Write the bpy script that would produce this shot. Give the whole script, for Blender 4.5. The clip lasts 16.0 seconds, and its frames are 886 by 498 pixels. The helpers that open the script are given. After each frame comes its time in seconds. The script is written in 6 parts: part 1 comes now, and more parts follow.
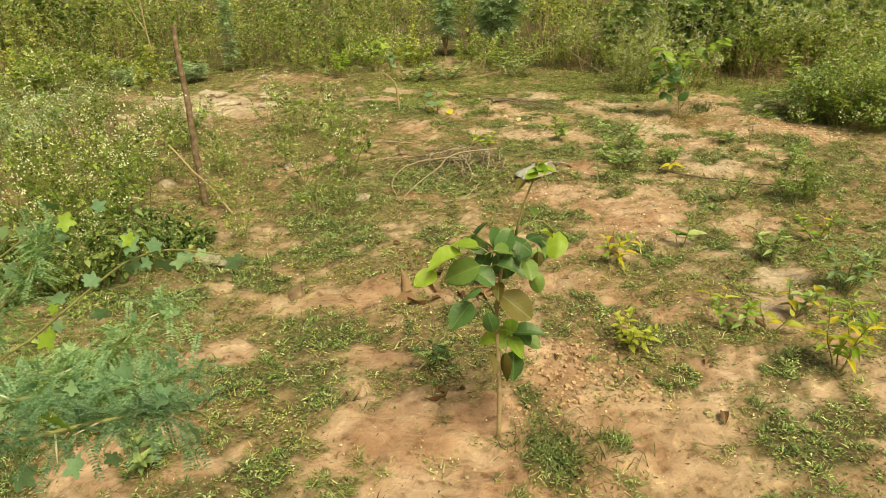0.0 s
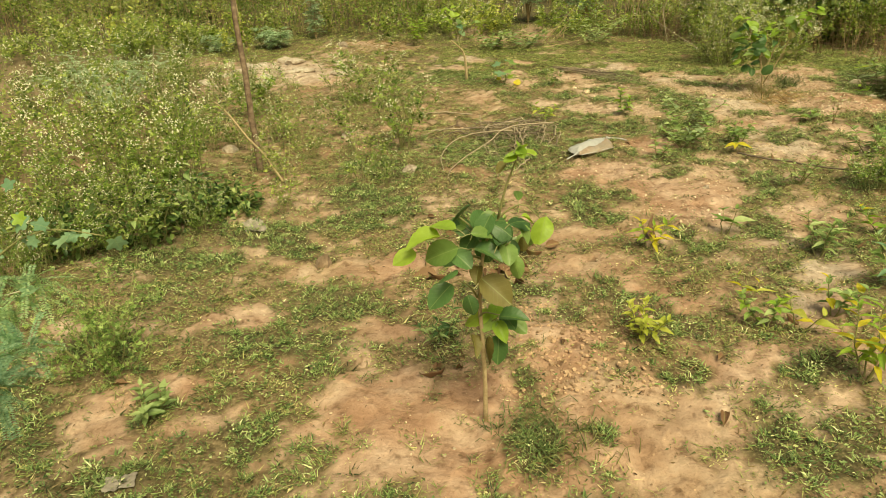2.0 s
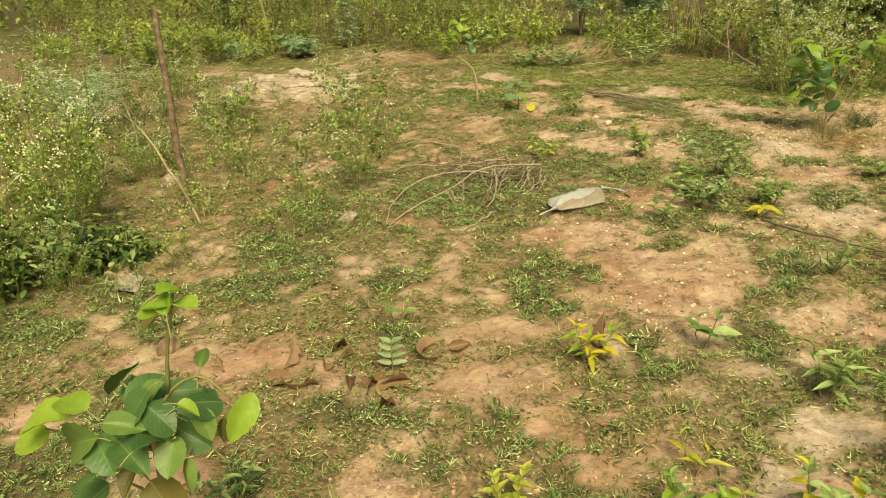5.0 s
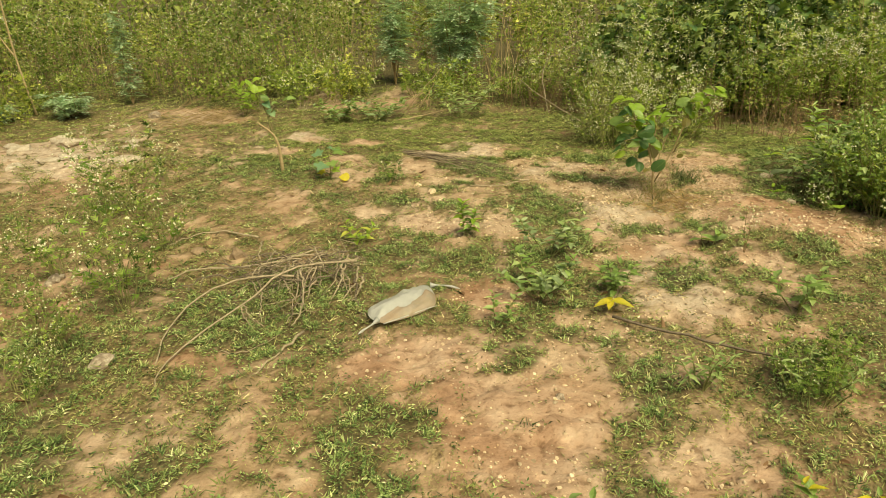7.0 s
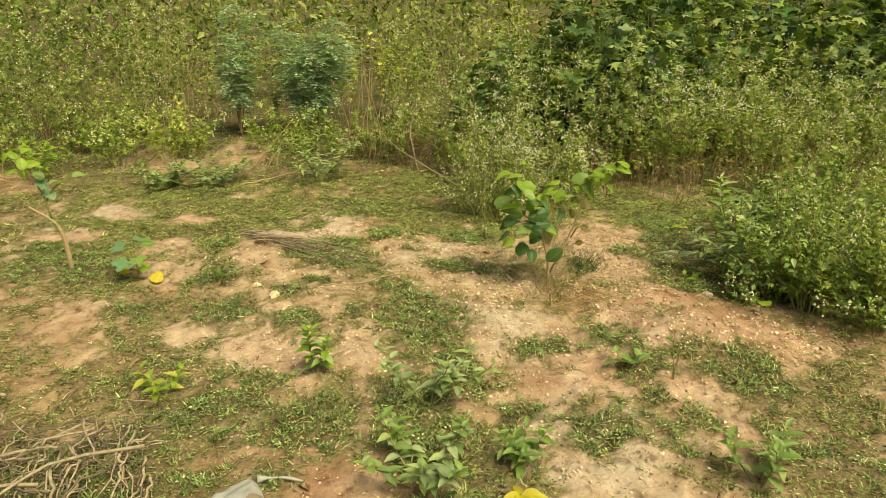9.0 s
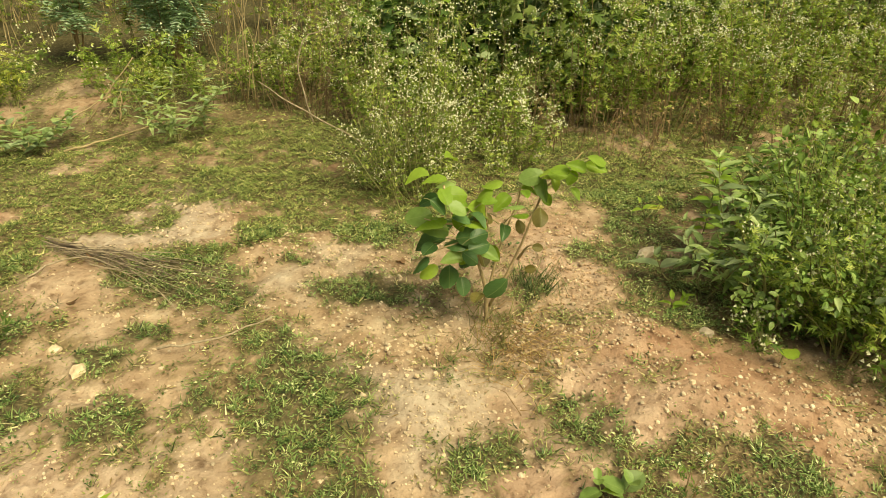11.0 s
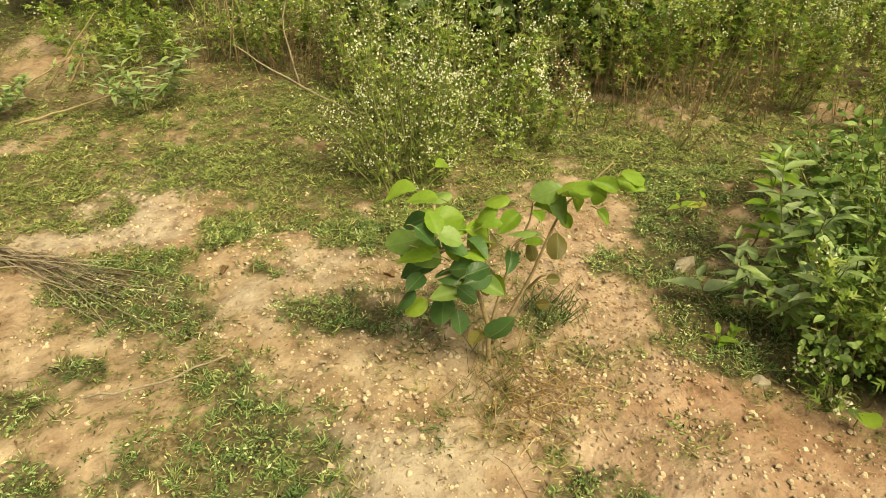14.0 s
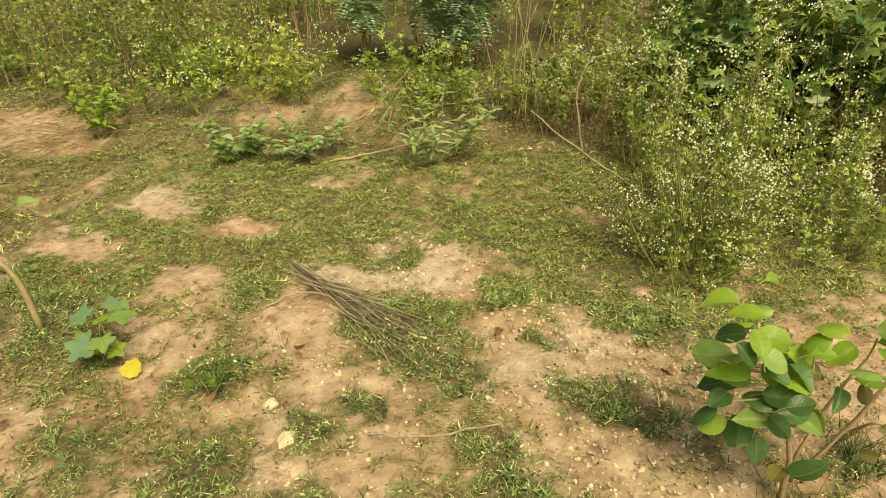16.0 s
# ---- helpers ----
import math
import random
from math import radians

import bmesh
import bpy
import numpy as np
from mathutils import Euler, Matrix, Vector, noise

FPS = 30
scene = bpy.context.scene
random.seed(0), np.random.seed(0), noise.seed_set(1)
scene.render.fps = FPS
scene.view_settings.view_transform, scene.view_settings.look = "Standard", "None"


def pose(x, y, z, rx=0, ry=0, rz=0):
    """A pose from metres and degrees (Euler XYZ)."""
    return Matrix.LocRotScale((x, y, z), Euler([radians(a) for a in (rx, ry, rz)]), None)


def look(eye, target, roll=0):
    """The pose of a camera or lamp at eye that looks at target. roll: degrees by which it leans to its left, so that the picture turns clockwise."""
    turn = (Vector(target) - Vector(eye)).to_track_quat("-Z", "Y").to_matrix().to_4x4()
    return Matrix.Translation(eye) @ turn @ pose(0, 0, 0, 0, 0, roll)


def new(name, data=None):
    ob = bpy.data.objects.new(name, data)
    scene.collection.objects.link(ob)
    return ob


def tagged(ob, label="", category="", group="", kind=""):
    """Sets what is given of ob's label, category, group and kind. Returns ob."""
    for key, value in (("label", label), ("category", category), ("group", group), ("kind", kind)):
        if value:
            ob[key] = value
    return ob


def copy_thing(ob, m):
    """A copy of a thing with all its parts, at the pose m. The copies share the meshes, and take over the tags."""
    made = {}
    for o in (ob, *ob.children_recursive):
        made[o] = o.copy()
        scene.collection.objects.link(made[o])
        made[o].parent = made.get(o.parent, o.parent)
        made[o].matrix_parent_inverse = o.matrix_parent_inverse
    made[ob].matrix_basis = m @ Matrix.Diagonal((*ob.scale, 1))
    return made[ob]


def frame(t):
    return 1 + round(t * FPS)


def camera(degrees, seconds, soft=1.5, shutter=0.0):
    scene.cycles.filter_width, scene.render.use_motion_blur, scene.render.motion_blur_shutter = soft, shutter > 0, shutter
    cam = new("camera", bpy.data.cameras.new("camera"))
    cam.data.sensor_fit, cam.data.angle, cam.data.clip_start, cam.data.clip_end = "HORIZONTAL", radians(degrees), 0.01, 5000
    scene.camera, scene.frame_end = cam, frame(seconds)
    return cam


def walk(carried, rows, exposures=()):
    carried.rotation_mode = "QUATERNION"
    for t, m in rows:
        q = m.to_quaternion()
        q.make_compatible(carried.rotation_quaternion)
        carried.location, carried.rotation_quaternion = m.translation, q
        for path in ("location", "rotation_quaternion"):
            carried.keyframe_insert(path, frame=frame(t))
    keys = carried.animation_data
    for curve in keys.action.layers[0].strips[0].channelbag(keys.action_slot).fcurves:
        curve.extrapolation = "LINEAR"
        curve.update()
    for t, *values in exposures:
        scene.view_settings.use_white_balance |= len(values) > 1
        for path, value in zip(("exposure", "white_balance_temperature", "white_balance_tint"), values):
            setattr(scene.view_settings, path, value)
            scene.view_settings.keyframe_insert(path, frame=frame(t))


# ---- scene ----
cam = camera(66.5, 16.0, soft=0.7)
PATH = [
    (0, (0.084, 0.585, 1.468), (0.122, 2.63, 0.554), -1.5),
    (0.5, (0.178, 0.615, 1.473), (0.149, 2.634, 0.505), -0.3),
    (1, (0.268, 0.595, 1.487), (0.147, 2.598, 0.493), 0.0),
    (1.5, (0.356, 0.589, 1.501), (0.146, 2.591, 0.517), -1.8),
    (2, (0.413, 0.62, 1.49), (0.137, 2.606, 0.489), -2.7),
    (2.5, (0.47, 0.738, 1.464), (0.147, 2.688, 0.409), -2.6),
    (3, (0.519, 1.007, 1.429), (0.169, 2.9, 0.283), 0.7),
    (3.2, (0.544, 1.091, 1.432), (0.184, 2.988, 0.296), 0.0),
    (5.3, (1.129, 1.714, 1.422), (0.558, 3.661, 0.476), -2.7),
    (5.5, (1.141, 1.808, 1.416), (0.689, 3.79, 0.476), -1.3),
    (6, (1.094, 2.088, 1.406), (0.852, 4.092, 0.438), 0.2),
    (6.5, (1.044, 2.275, 1.435), (0.967, 4.305, 0.491), -0.7),
    (7, (1.074, 2.41, 1.474), (1.032, 4.461, 0.573), -1.5),
    (7.5, (1.117, 2.658, 1.508), (1.002, 4.738, 0.682), -1.7),
    (8, (1.174, 2.897, 1.504), (1.011, 4.987, 0.717), -1.8),
    (8.5, (1.167, 3.216, 1.509), (1.297, 5.308, 0.718), 0.0),
    (9, (1.217, 3.453, 1.511), (1.588, 5.505, 0.692), 0.5),
    (9.2, (1.258, 3.565, 1.511), (1.637, 5.624, 0.715), 0.6),
    (11.3, (1.656, 4.823, 1.555), (2.238, 6.645, 0.388), 1.1),
    (11.5, (1.706, 4.904, 1.539), (2.24, 6.73, 0.356), -0.5),
    (12, (1.814, 5.072, 1.52), (2.336, 6.839, 0.246), -0.2),
    (12.5, (1.847, 5.135, 1.502), (2.353, 6.842, 0.143), 0.2),
    (13, (1.848, 5.171, 1.505), (2.304, 6.898, 0.155), -0.1),
    (13.5, (1.841, 5.18, 1.514), (2.295, 6.929, 0.19), 0.0),
    (14, (1.821, 5.197, 1.519), (2.304, 6.956, 0.22), 0.8),
    (14.5, (1.783, 5.22, 1.525), (2.21, 7.013, 0.253), 0.6),
    (15, (1.736, 5.249, 1.533), (2.078, 7.078, 0.286), 0.8),
    (15.5, (1.663, 5.251, 1.551), (1.739, 7.141, 0.352), -0.4),
    (16, (1.594, 5.3, 1.588), (1.376, 7.204, 0.429), -1.4),
]
walk(cam, [(t, look(eye, target, roll)) for t, eye, target, roll in PATH],
     exposures=[(0, 0.26, 7750, -8), (5.3, 0.26, 7750, -8), (6.5, 0.18, 7750, -8), (7.5, 0.22, 7750, -8), (9.2, 0.26, 7750, -8), (14.5, 0.27, 7750, -8), (16, 0.24, 7750, -8)])

# ---- world and light ----
world = bpy.data.worlds.new("sky")
scene.world = world
world.use_nodes = True
wn = world.node_tree
sky = wn.nodes.new("ShaderNodeTexSky")
sky.sky_type = "NISHITA"
sky.sun_disc = False
sky.sun_elevation = radians(57)
sky.sun_rotation = radians(150)
sky.air_density, sky.dust_density, sky.ozone_density = 0.8, 9.0, 0.6
wn.links.new(sky.outputs[0], wn.nodes["Background"].inputs[0])
wn.nodes["Background"].inputs[1].default_value = 0.06
sun_data = bpy.data.lights.new("sun", "SUN")
sun_data.energy, sun_data.angle, sun_data.color = 3.45, radians(34), (1.0, 0.87, 0.66)
sun = new("sun", sun_data)
sun.matrix_world = look((0, 0, 20), (-math.sin(radians(150)) * 10, -math.cos(radians(150)) * 10, 20 - 10 * math.tan(radians(57))))


# ---- materials ----
def nodes_of(name):
    m = bpy.data.materials.new(name)
    m.use_nodes = True
    nt = m.node_tree
    return m, nt, nt.nodes["Principled BSDF"], nt.nodes["Material Output"]


def link(nt, a, b):
    nt.links.new(a, b)


def ramp(nt, fac, stops):
    r = nt.nodes.new("ShaderNodeValToRGB")
    while len(r.color_ramp.elements) < len(stops):
        r.color_ramp.elements.new(0.5)
    for e, (p, c) in zip(r.color_ramp.elements, stops):
        e.position, e.color = p, (*c, 1)
    link(nt, fac, r.inputs[0])
    return r.outputs[0]


def noise_tex(nt, scale, detail=4, rough=0.6, coord="Object"):
    tc = nt.nodes.new("ShaderNodeTexCoord")
    n = nt.nodes.new("ShaderNodeTexNoise")
    n.inputs["Scale"].default_value, n.inputs["Detail"].default_value, n.inputs["Roughness"].default_value = scale, detail, rough
    link(nt, tc.outputs[coord], n.inputs["Vector"])
    return n.outputs["Fac"]


def mix(nt, fac, a, b, blend="MIX"):
    m = nt.nodes.new("ShaderNodeMix")
    m.data_type, m.blend_type = "RGBA", blend
    for sock, v in ((m.inputs[0], fac), (m.inputs[6], a), (m.inputs[7], b)):
        if isinstance(v, (int, float)):
            sock.default_value = v
        elif isinstance(v, tuple):
            sock.default_value = (*v, 1)
        else:
            link(nt, v, sock)
    return m.outputs[2]


def bump(nt, bsdf, height, strength, dist):
    b = nt.nodes.new("ShaderNodeBump")
    b.inputs["Strength"].default_value, b.inputs["Distance"].default_value = strength, dist
    link(nt, height, b.inputs["Height"])
    link(nt, b.outputs[0], bsdf.inputs["Normal"])


def value_of(nt, name):
    at = nt.nodes.new("ShaderNodeAttribute")
    at.attribute_name = name
    return at.outputs["Fac"]


def calc(nt, op, a, b, c=0.0, clamp=False):
    m = nt.nodes.new("ShaderNodeMath")
    m.operation, m.use_clamp = op, clamp
    for sock, v in zip(m.inputs, (a, b, c)):
        if isinstance(v, (int, float)):
            sock.default_value = v
        else:
            link(nt, v, sock)
    return m.outputs[0]


def leaf_mat(name, stops, island=True, gloss=0.45, through_light=0.3, vary=True):
    """Leaf: colour varies from leaf to leaf and blotches within it; some light passes through."""
    m, nt, p, out = nodes_of(name)
    if island:
        rnd = nt.nodes.new("ShaderNodeNewGeometry").outputs["Random Per Island"]
        plant = nt.nodes.new("ShaderNodeObjectInfo").outputs["Random"]
    else:
        rnd = nt.nodes.new("ShaderNodeObjectInfo").outputs["Random"]
    col = ramp(nt, rnd, stops)
    if island and vary:
        col = mix(nt, 1.0, col, ramp(nt, plant, [(0, (0.66, 0.7, 0.66)), (0.5, (0.98, 1, 0.95)), (1, (1.3, 1.18, 1.0))]), "MULTIPLY")
    blotch = noise_tex(nt, 4.5 if not island else 9, 4)
    if not island:
        blotch.node.noise_dimensions = "4D"
        link(nt, calc(nt, "MULTIPLY", rnd, 40.0), blotch.node.inputs["W"])
    col = mix(nt, ramp(nt, blotch, [(0.35, (0, 0, 0)), (0.75, (0.55, 0.55, 0.55))]), col, mix(nt, 1.0, col, (0.62, 0.66, 0.5), "MULTIPLY"))
    if not island:
        tc = nt.nodes.new("ShaderNodeTexCoord")
        sx = nt.nodes.new("ShaderNodeSeparateXYZ")
        link(nt, tc.outputs["Object"], sx.inputs[0])
        ab = nt.nodes.new("ShaderNodeMath")
        ab.operation = "ABSOLUTE"
        link(nt, sx.outputs[1], ab.inputs[0])
        ma = nt.nodes.new("ShaderNodeMath")
        ma.operation = "MULTIPLY_ADD"
        link(nt, ab.outputs[0], ma.inputs[0])
        ma.inputs[1].default_value = -0.8
        link(nt, sx.outputs[0], ma.inputs[2])
        sn = nt.nodes.new("ShaderNodeMath")
        sn.operation = "PINGPONG"
        link(nt, ma.outputs[0], sn.inputs[0])
        sn.inputs[1].default_value = 0.07
        rib = ramp(nt, ab.outputs[0], [(0.0, (1, 1, 1)), (0.02, (0, 0, 0))])
        side = ramp(nt, sn.outputs[0], [(0.0, (0.22, 0.22, 0.22)), (0.012, (0, 0, 0))])
        veins = mix(nt, 1.0, rib, side, "ADD")
        col = mix(nt, mix(nt, 1.0, veins, (0.45, 0.45, 0.45), "MULTIPLY"), col, (0.34, 0.42, 0.16))
        bump(nt, p, sn.outputs[0], 0.18, 0.02)
    link(nt, col, p.inputs["Base Color"])
    p.inputs["Roughness"].default_value = gloss
    p.inputs["Specular IOR Level"].default_value = 0.35
    tr = nt.nodes.new("ShaderNodeBsdfTranslucent")
    link(nt, mix(nt, 1.0, col, (1.15, 1.1, 0.5), "MULTIPLY"), tr.inputs[0])
    ms = nt.nodes.new("ShaderNodeMixShader")
    ms.inputs[0].default_value = through_light
    link(nt, p.outputs[0], ms.inputs[1])
    link(nt, tr.outputs[0], ms.inputs[2])
    link(nt, ms.outputs[0], out.inputs[0])
    return m


def rough_mat(name, stops, scale=30, rough=0.85, bump_d=0.002, island=False, stretch=None):
    m, nt, p, out = nodes_of(name)
    n = noise_tex(nt, scale, 6, 0.65)
    col = ramp(nt, n, stops)
    if island:
        rnd = nt.nodes.new("ShaderNodeNewGeometry").outputs["Random Per Island"]
        col = mix(nt, 1.0, col, ramp(nt, rnd, [(0, (0.6, 0.58, 0.55)), (1, (1.25, 1.22, 1.18))]), "MULTIPLY")
    link(nt, col, p.inputs["Base Color"])
    p.inputs["Roughness"].default_value = rough
    bump(nt, p, n, 0.6, bump_d)
    return m


def soil_mat():
    """Dusty sandy soil: pale or reddish, with stains, crusts, fine grit and litter, darkened as shade under the turf.
    """
    m, nt, p, out = nodes_of("sandy_soil")
    big, mid, lump, fine, grit = noise_tex(nt, 0.9, 4), noise_tex(nt, 5, 5), noise_tex(nt, 17, 4, 0.55), noise_tex(nt, 60, 4, 0.6), noise_tex(nt, 210, 2, 0.6)
    pale = ramp(nt, mid, [(0.28, (0.325, 0.222, 0.14)), (0.5, (0.43, 0.322, 0.214)), (0.72, (0.56, 0.452, 0.328))])
    red = ramp(nt, mid, [(0.28, (0.29, 0.165, 0.105)), (0.5, (0.395, 0.245, 0.165)), (0.72, (0.55, 0.40, 0.295))])
    col = mix(nt, value_of(nt, "red"), pale, red)
    dust = ramp(nt, big, [(0.46, (0, 0, 0)), (0.64, (0.65, 0.65, 0.65))])
    col = mix(nt, dust, col, mix(nt, lump, (0.46, 0.34, 0.25), (0.64, 0.515, 0.41)))
    col = mix(nt, calc(nt, "MULTIPLY", value_of(nt, "pale"), 0.7), col, mix(nt, lump, (0.41, 0.335, 0.26), (0.58, 0.505, 0.415)))
    stain = ramp(nt, lump, [(0.3, (0.40, 0.345, 0.30)), (0.44, (0.90, 0.88, 0.86)), (0.58, (1.0, 1.0, 1.0)), (0.72, (1.28, 1.28, 1.26))])
    col = mix(nt, 0.85, col, mix(nt, 1.0, col, stain, "MULTIPLY"))
    grain = ramp(nt, fine, [(0.28, (0.5, 0.44, 0.38)), (0.42, (0.97, 0.96, 0.95)), (0.62, (1.0, 1.0, 1.0)), (0.75, (1.16, 1.15, 1.12))])
    col = mix(nt, 0.7, col, mix(nt, 1.0, col, grain, "MULTIPLY"))
    specks = ramp(nt, grit, [(0.3, (0.6, 0.54, 0.48)), (0.38, (1, 1, 1)), (0.64, (1, 1, 1)), (0.74, (1.3, 1.28, 1.25))])
    col = mix(nt, 0.3, col, mix(nt, 1.0, col, specks, "MULTIPLY"))
    # brown litter whose dark stops also paint the shade between grass blades
    litter = mix(nt, value_of(nt, "lush"),
                 ramp(nt, fine, [(0.3, (0.06, 0.044, 0.022)), (0.5, (0.19, 0.14, 0.075)), (0.7, (0.40, 0.30, 0.18))]),
                 ramp(nt, fine, [(0.3, (0.026, 0.028, 0.012)), (0.5, (0.085, 0.078, 0.036)), (0.7, (0.22, 0.185, 0.095))]))
    g = calc(nt, "ADD", value_of(nt, "cover"), calc(nt, "MULTIPLY_ADD", fine, 1.2, -0.6), clamp=True)
    col = mix(nt, ramp(nt, g, [(0.3, (0, 0, 0)), (0.75, (0.92, 0.92, 0.92))]), col, litter)
    link(nt, col, p.inputs["Base Color"])
    p.inputs["Roughness"].default_value = 0.95
    p.inputs["Specular IOR Level"].default_value = 0.12
    h = calc(nt, "MULTIPLY_ADD", fine, 0.22, lump)
    bump(nt, p, h, 0.75, 0.026)
    return m


def turf_mat(name, stops, through_light=0.25, gloss=0.5):
    """Turf: the tone differs from tuft to tuft and, less, from blade to blade."""
    m, nt, p, out = nodes_of(name)
    rnd = nt.nodes.new("ShaderNodeNewGeometry").outputs["Random Per Island"]
    col = ramp(nt, calc(nt, "MULTIPLY_ADD", rnd, 0.5, calc(nt, "MULTIPLY", value_of(nt, "tone"), 0.5)), stops)
    link(nt, col, p.inputs["Base Color"])
    p.inputs["Roughness"].default_value = gloss
    p.inputs["Specular IOR Level"].default_value = 0.35
    tr = nt.nodes.new("ShaderNodeBsdfTranslucent")
    link(nt, mix(nt, 1.0, col, (1.1, 1.1, 0.55), "MULTIPLY"), tr.inputs[0])
    ms = nt.nodes.new("ShaderNodeMixShader")
    ms.inputs[0].default_value = through_light
    link(nt, p.outputs[0], ms.inputs[1])
    link(nt, tr.outputs[0], ms.inputs[2])
    link(nt, ms.outputs[0], out.inputs[0])
    return m


SOIL = soil_mat()
TURF = turf_mat("turf_green", [(0.05, (0.0151, 0.028, 0.00939)), (0.3, (0.0967, 0.165, 0.0481)), (0.55, (0.238, 0.337, 0.111)), (0.8, (0.489, 0.572, 0.242)), (0.95, (0.9, 0.9, 0.554))], 0.18)
TURF_OLIVE = turf_mat("turf_olive", [(0.05, (0.0194, 0.0259, 0.0078)), (0.3, (0.106, 0.137, 0.0399)), (0.55, (0.251, 0.289, 0.0917)), (0.8, (0.458, 0.441, 0.178)), (0.95, (0.833, 0.736, 0.423))], 0.15)
TURF_LAWN = turf_mat("turf_lawn", [(0.05, (0.0269, 0.0394, 0.0109)), (0.3, (0.131, 0.182, 0.0507)), (0.55, (0.276, 0.334, 0.099)), (0.8, (0.507, 0.521, 0.193)), (0.95, (0.9, 0.766, 0.416))], 0.18)
TUFT_GREEN = leaf_mat("tuft_green", [(0, (0.05, 0.09, 0.03)), (0.5, (0.14, 0.2, 0.07)), (1, (0.36, 0.4, 0.2))], vary=False)
TUFT_OLIVE = leaf_mat("tuft_olive", [(0, (0.1, 0.11, 0.035)), (0.5, (0.26, 0.26, 0.09)), (1, (0.5, 0.44, 0.22))], vary=False)
STRAW = leaf_mat("straw", [(0, (0.22, 0.14, 0.07)), (0.5, (0.38, 0.27, 0.14)), (1, (0.58, 0.46, 0.28))], through_light=0.15)
LEAF_CRUMB = leaf_mat("leaf_crumb", [(0, (0.05, 0.032, 0.02)), (0.6, (0.15, 0.09, 0.05)), (1, (0.3, 0.2, 0.11))], gloss=0.8, through_light=0.05, vary=False)
DRYLEAF = leaf_mat("dry_leaf", [(0, (0.128, 0.0648, 0.034)), (0.5, (0.224, 0.122, 0.068)), (1, (0.336, 0.209, 0.122))], island=False, gloss=0.7, through_light=0.1)
WEED = leaf_mat("weed_leaf", [(0, (0.0454, 0.0846, 0.0153)), (0.4, (0.178, 0.289, 0.0551)), (0.75, (0.303, 0.424, 0.0954)), (1, (0.575, 0.696, 0.213))], gloss=0.65, through_light=0.32)
WEED_DRY = leaf_mat("weed_leaf_drying", [(0, (0.07, 0.109, 0.0218)), (0.35, (0.245, 0.337, 0.0703)), (0.7, (0.408, 0.499, 0.125)), (1, (0.771, 0.81, 0.295))], gloss=0.7, through_light=0.32)
BROAD = leaf_mat("broad_leaf_green", [(0, (0.0654, 0.119, 0.0267)), (0.5, (0.247, 0.386, 0.099)), (1, (0.514, 0.654, 0.234))], gloss=0.38, vary=False)
BROAD_DARK = leaf_mat("broad_leaf_dark", [(0, (0.0211, 0.0491, 0.014)), (0.45, (0.111, 0.193, 0.0585)), (0.8, (0.234, 0.327, 0.111)), (1, (0.497, 0.579, 0.276))], gloss=0.42)
LIGHT_WEED = leaf_mat("flowering_weed_leaf", [(0, (0.066, 0.109, 0.0202)), (0.4, (0.231, 0.34, 0.0654)), (0.75, (0.363, 0.467, 0.108)), (1, (0.675, 0.744, 0.243))], gloss=0.7, through_light=0.34, vary=False)
FEATHER = leaf_mat("feathery_green_leaflet", [(0, (0.186, 0.335, 0.22)), (0.5, (0.306, 0.491, 0.338)), (1, (0.459, 0.625, 0.472))], gloss=0.6, through_light=0.5)
BLUE = leaf_mat("blue_green_leaflet", [(0, (0.286, 0.44, 0.297)), (0.5, (0.462, 0.616, 0.44)), (1, (0.66, 0.77, 0.594))], gloss=0.6, vary=False)
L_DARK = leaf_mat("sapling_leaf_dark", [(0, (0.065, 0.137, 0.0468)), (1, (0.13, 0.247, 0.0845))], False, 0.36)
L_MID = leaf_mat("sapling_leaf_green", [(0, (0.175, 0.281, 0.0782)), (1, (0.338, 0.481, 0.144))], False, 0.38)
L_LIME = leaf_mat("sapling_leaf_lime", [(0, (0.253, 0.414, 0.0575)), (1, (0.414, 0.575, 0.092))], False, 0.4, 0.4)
L_YELLOW = leaf_mat("leaf_yellow", [(0, (0.5, 0.45, 0.04)), (1, (0.72, 0.6, 0.06))], False, 0.5, 0.3)
L_PALE = leaf_mat("leaf_pale_lime", [(0, (0.40, 0.46, 0.07)), (1, (0.60, 0.60, 0.14))], False, 0.5, 0.35)
L_OLIVE = leaf_mat("leaf_olive_brown", [(0, (0.13, 0.11, 0.03)), (1, (0.22, 0.19, 0.06))], False, 0.5)
B_GREEN = leaf_mat("bush_leaf_green", [(0, (0.176, 0.257, 0.0945)), (0.5, (0.297, 0.405, 0.155)), (1, (0.513, 0.621, 0.284))], False, 0.45)
B_GREY = leaf_mat("bush_leaf_grey_green", [(0, (0.218, 0.299, 0.149)), (0.5, (0.333, 0.425, 0.23)), (1, (0.517, 0.609, 0.38))], False, 0.5)
B_BLUE = leaf_mat("vine_leaf_bluish", [(0, (0.172, 0.316, 0.187)), (0.7, (0.253, 0.41, 0.245)), (1, (0.368, 0.527, 0.288))], False, 0.55, 0.35)
FLOWER = rough_mat("white_floret", [(0.3, (0.66, 0.66, 0.42)), (0.7, (0.84, 0.84, 0.64))], 80, 0.7)
STEM_GREEN = rough_mat("stem_green", [(0.3, (0.17, 0.18, 0.06)), (0.7, (0.33, 0.31, 0.13))], 40, 0.7)
STEM_DRY = rough_mat("stem_dry", [(0.3, (0.22, 0.15, 0.075)), (0.7, (0.42, 0.31, 0.17))], 40, 0.85)
STEM_DEAD = rough_mat("stem_dead", [(0.3, (0.16, 0.10, 0.06)), (0.7, (0.32, 0.22, 0.13))], 40, 0.9)
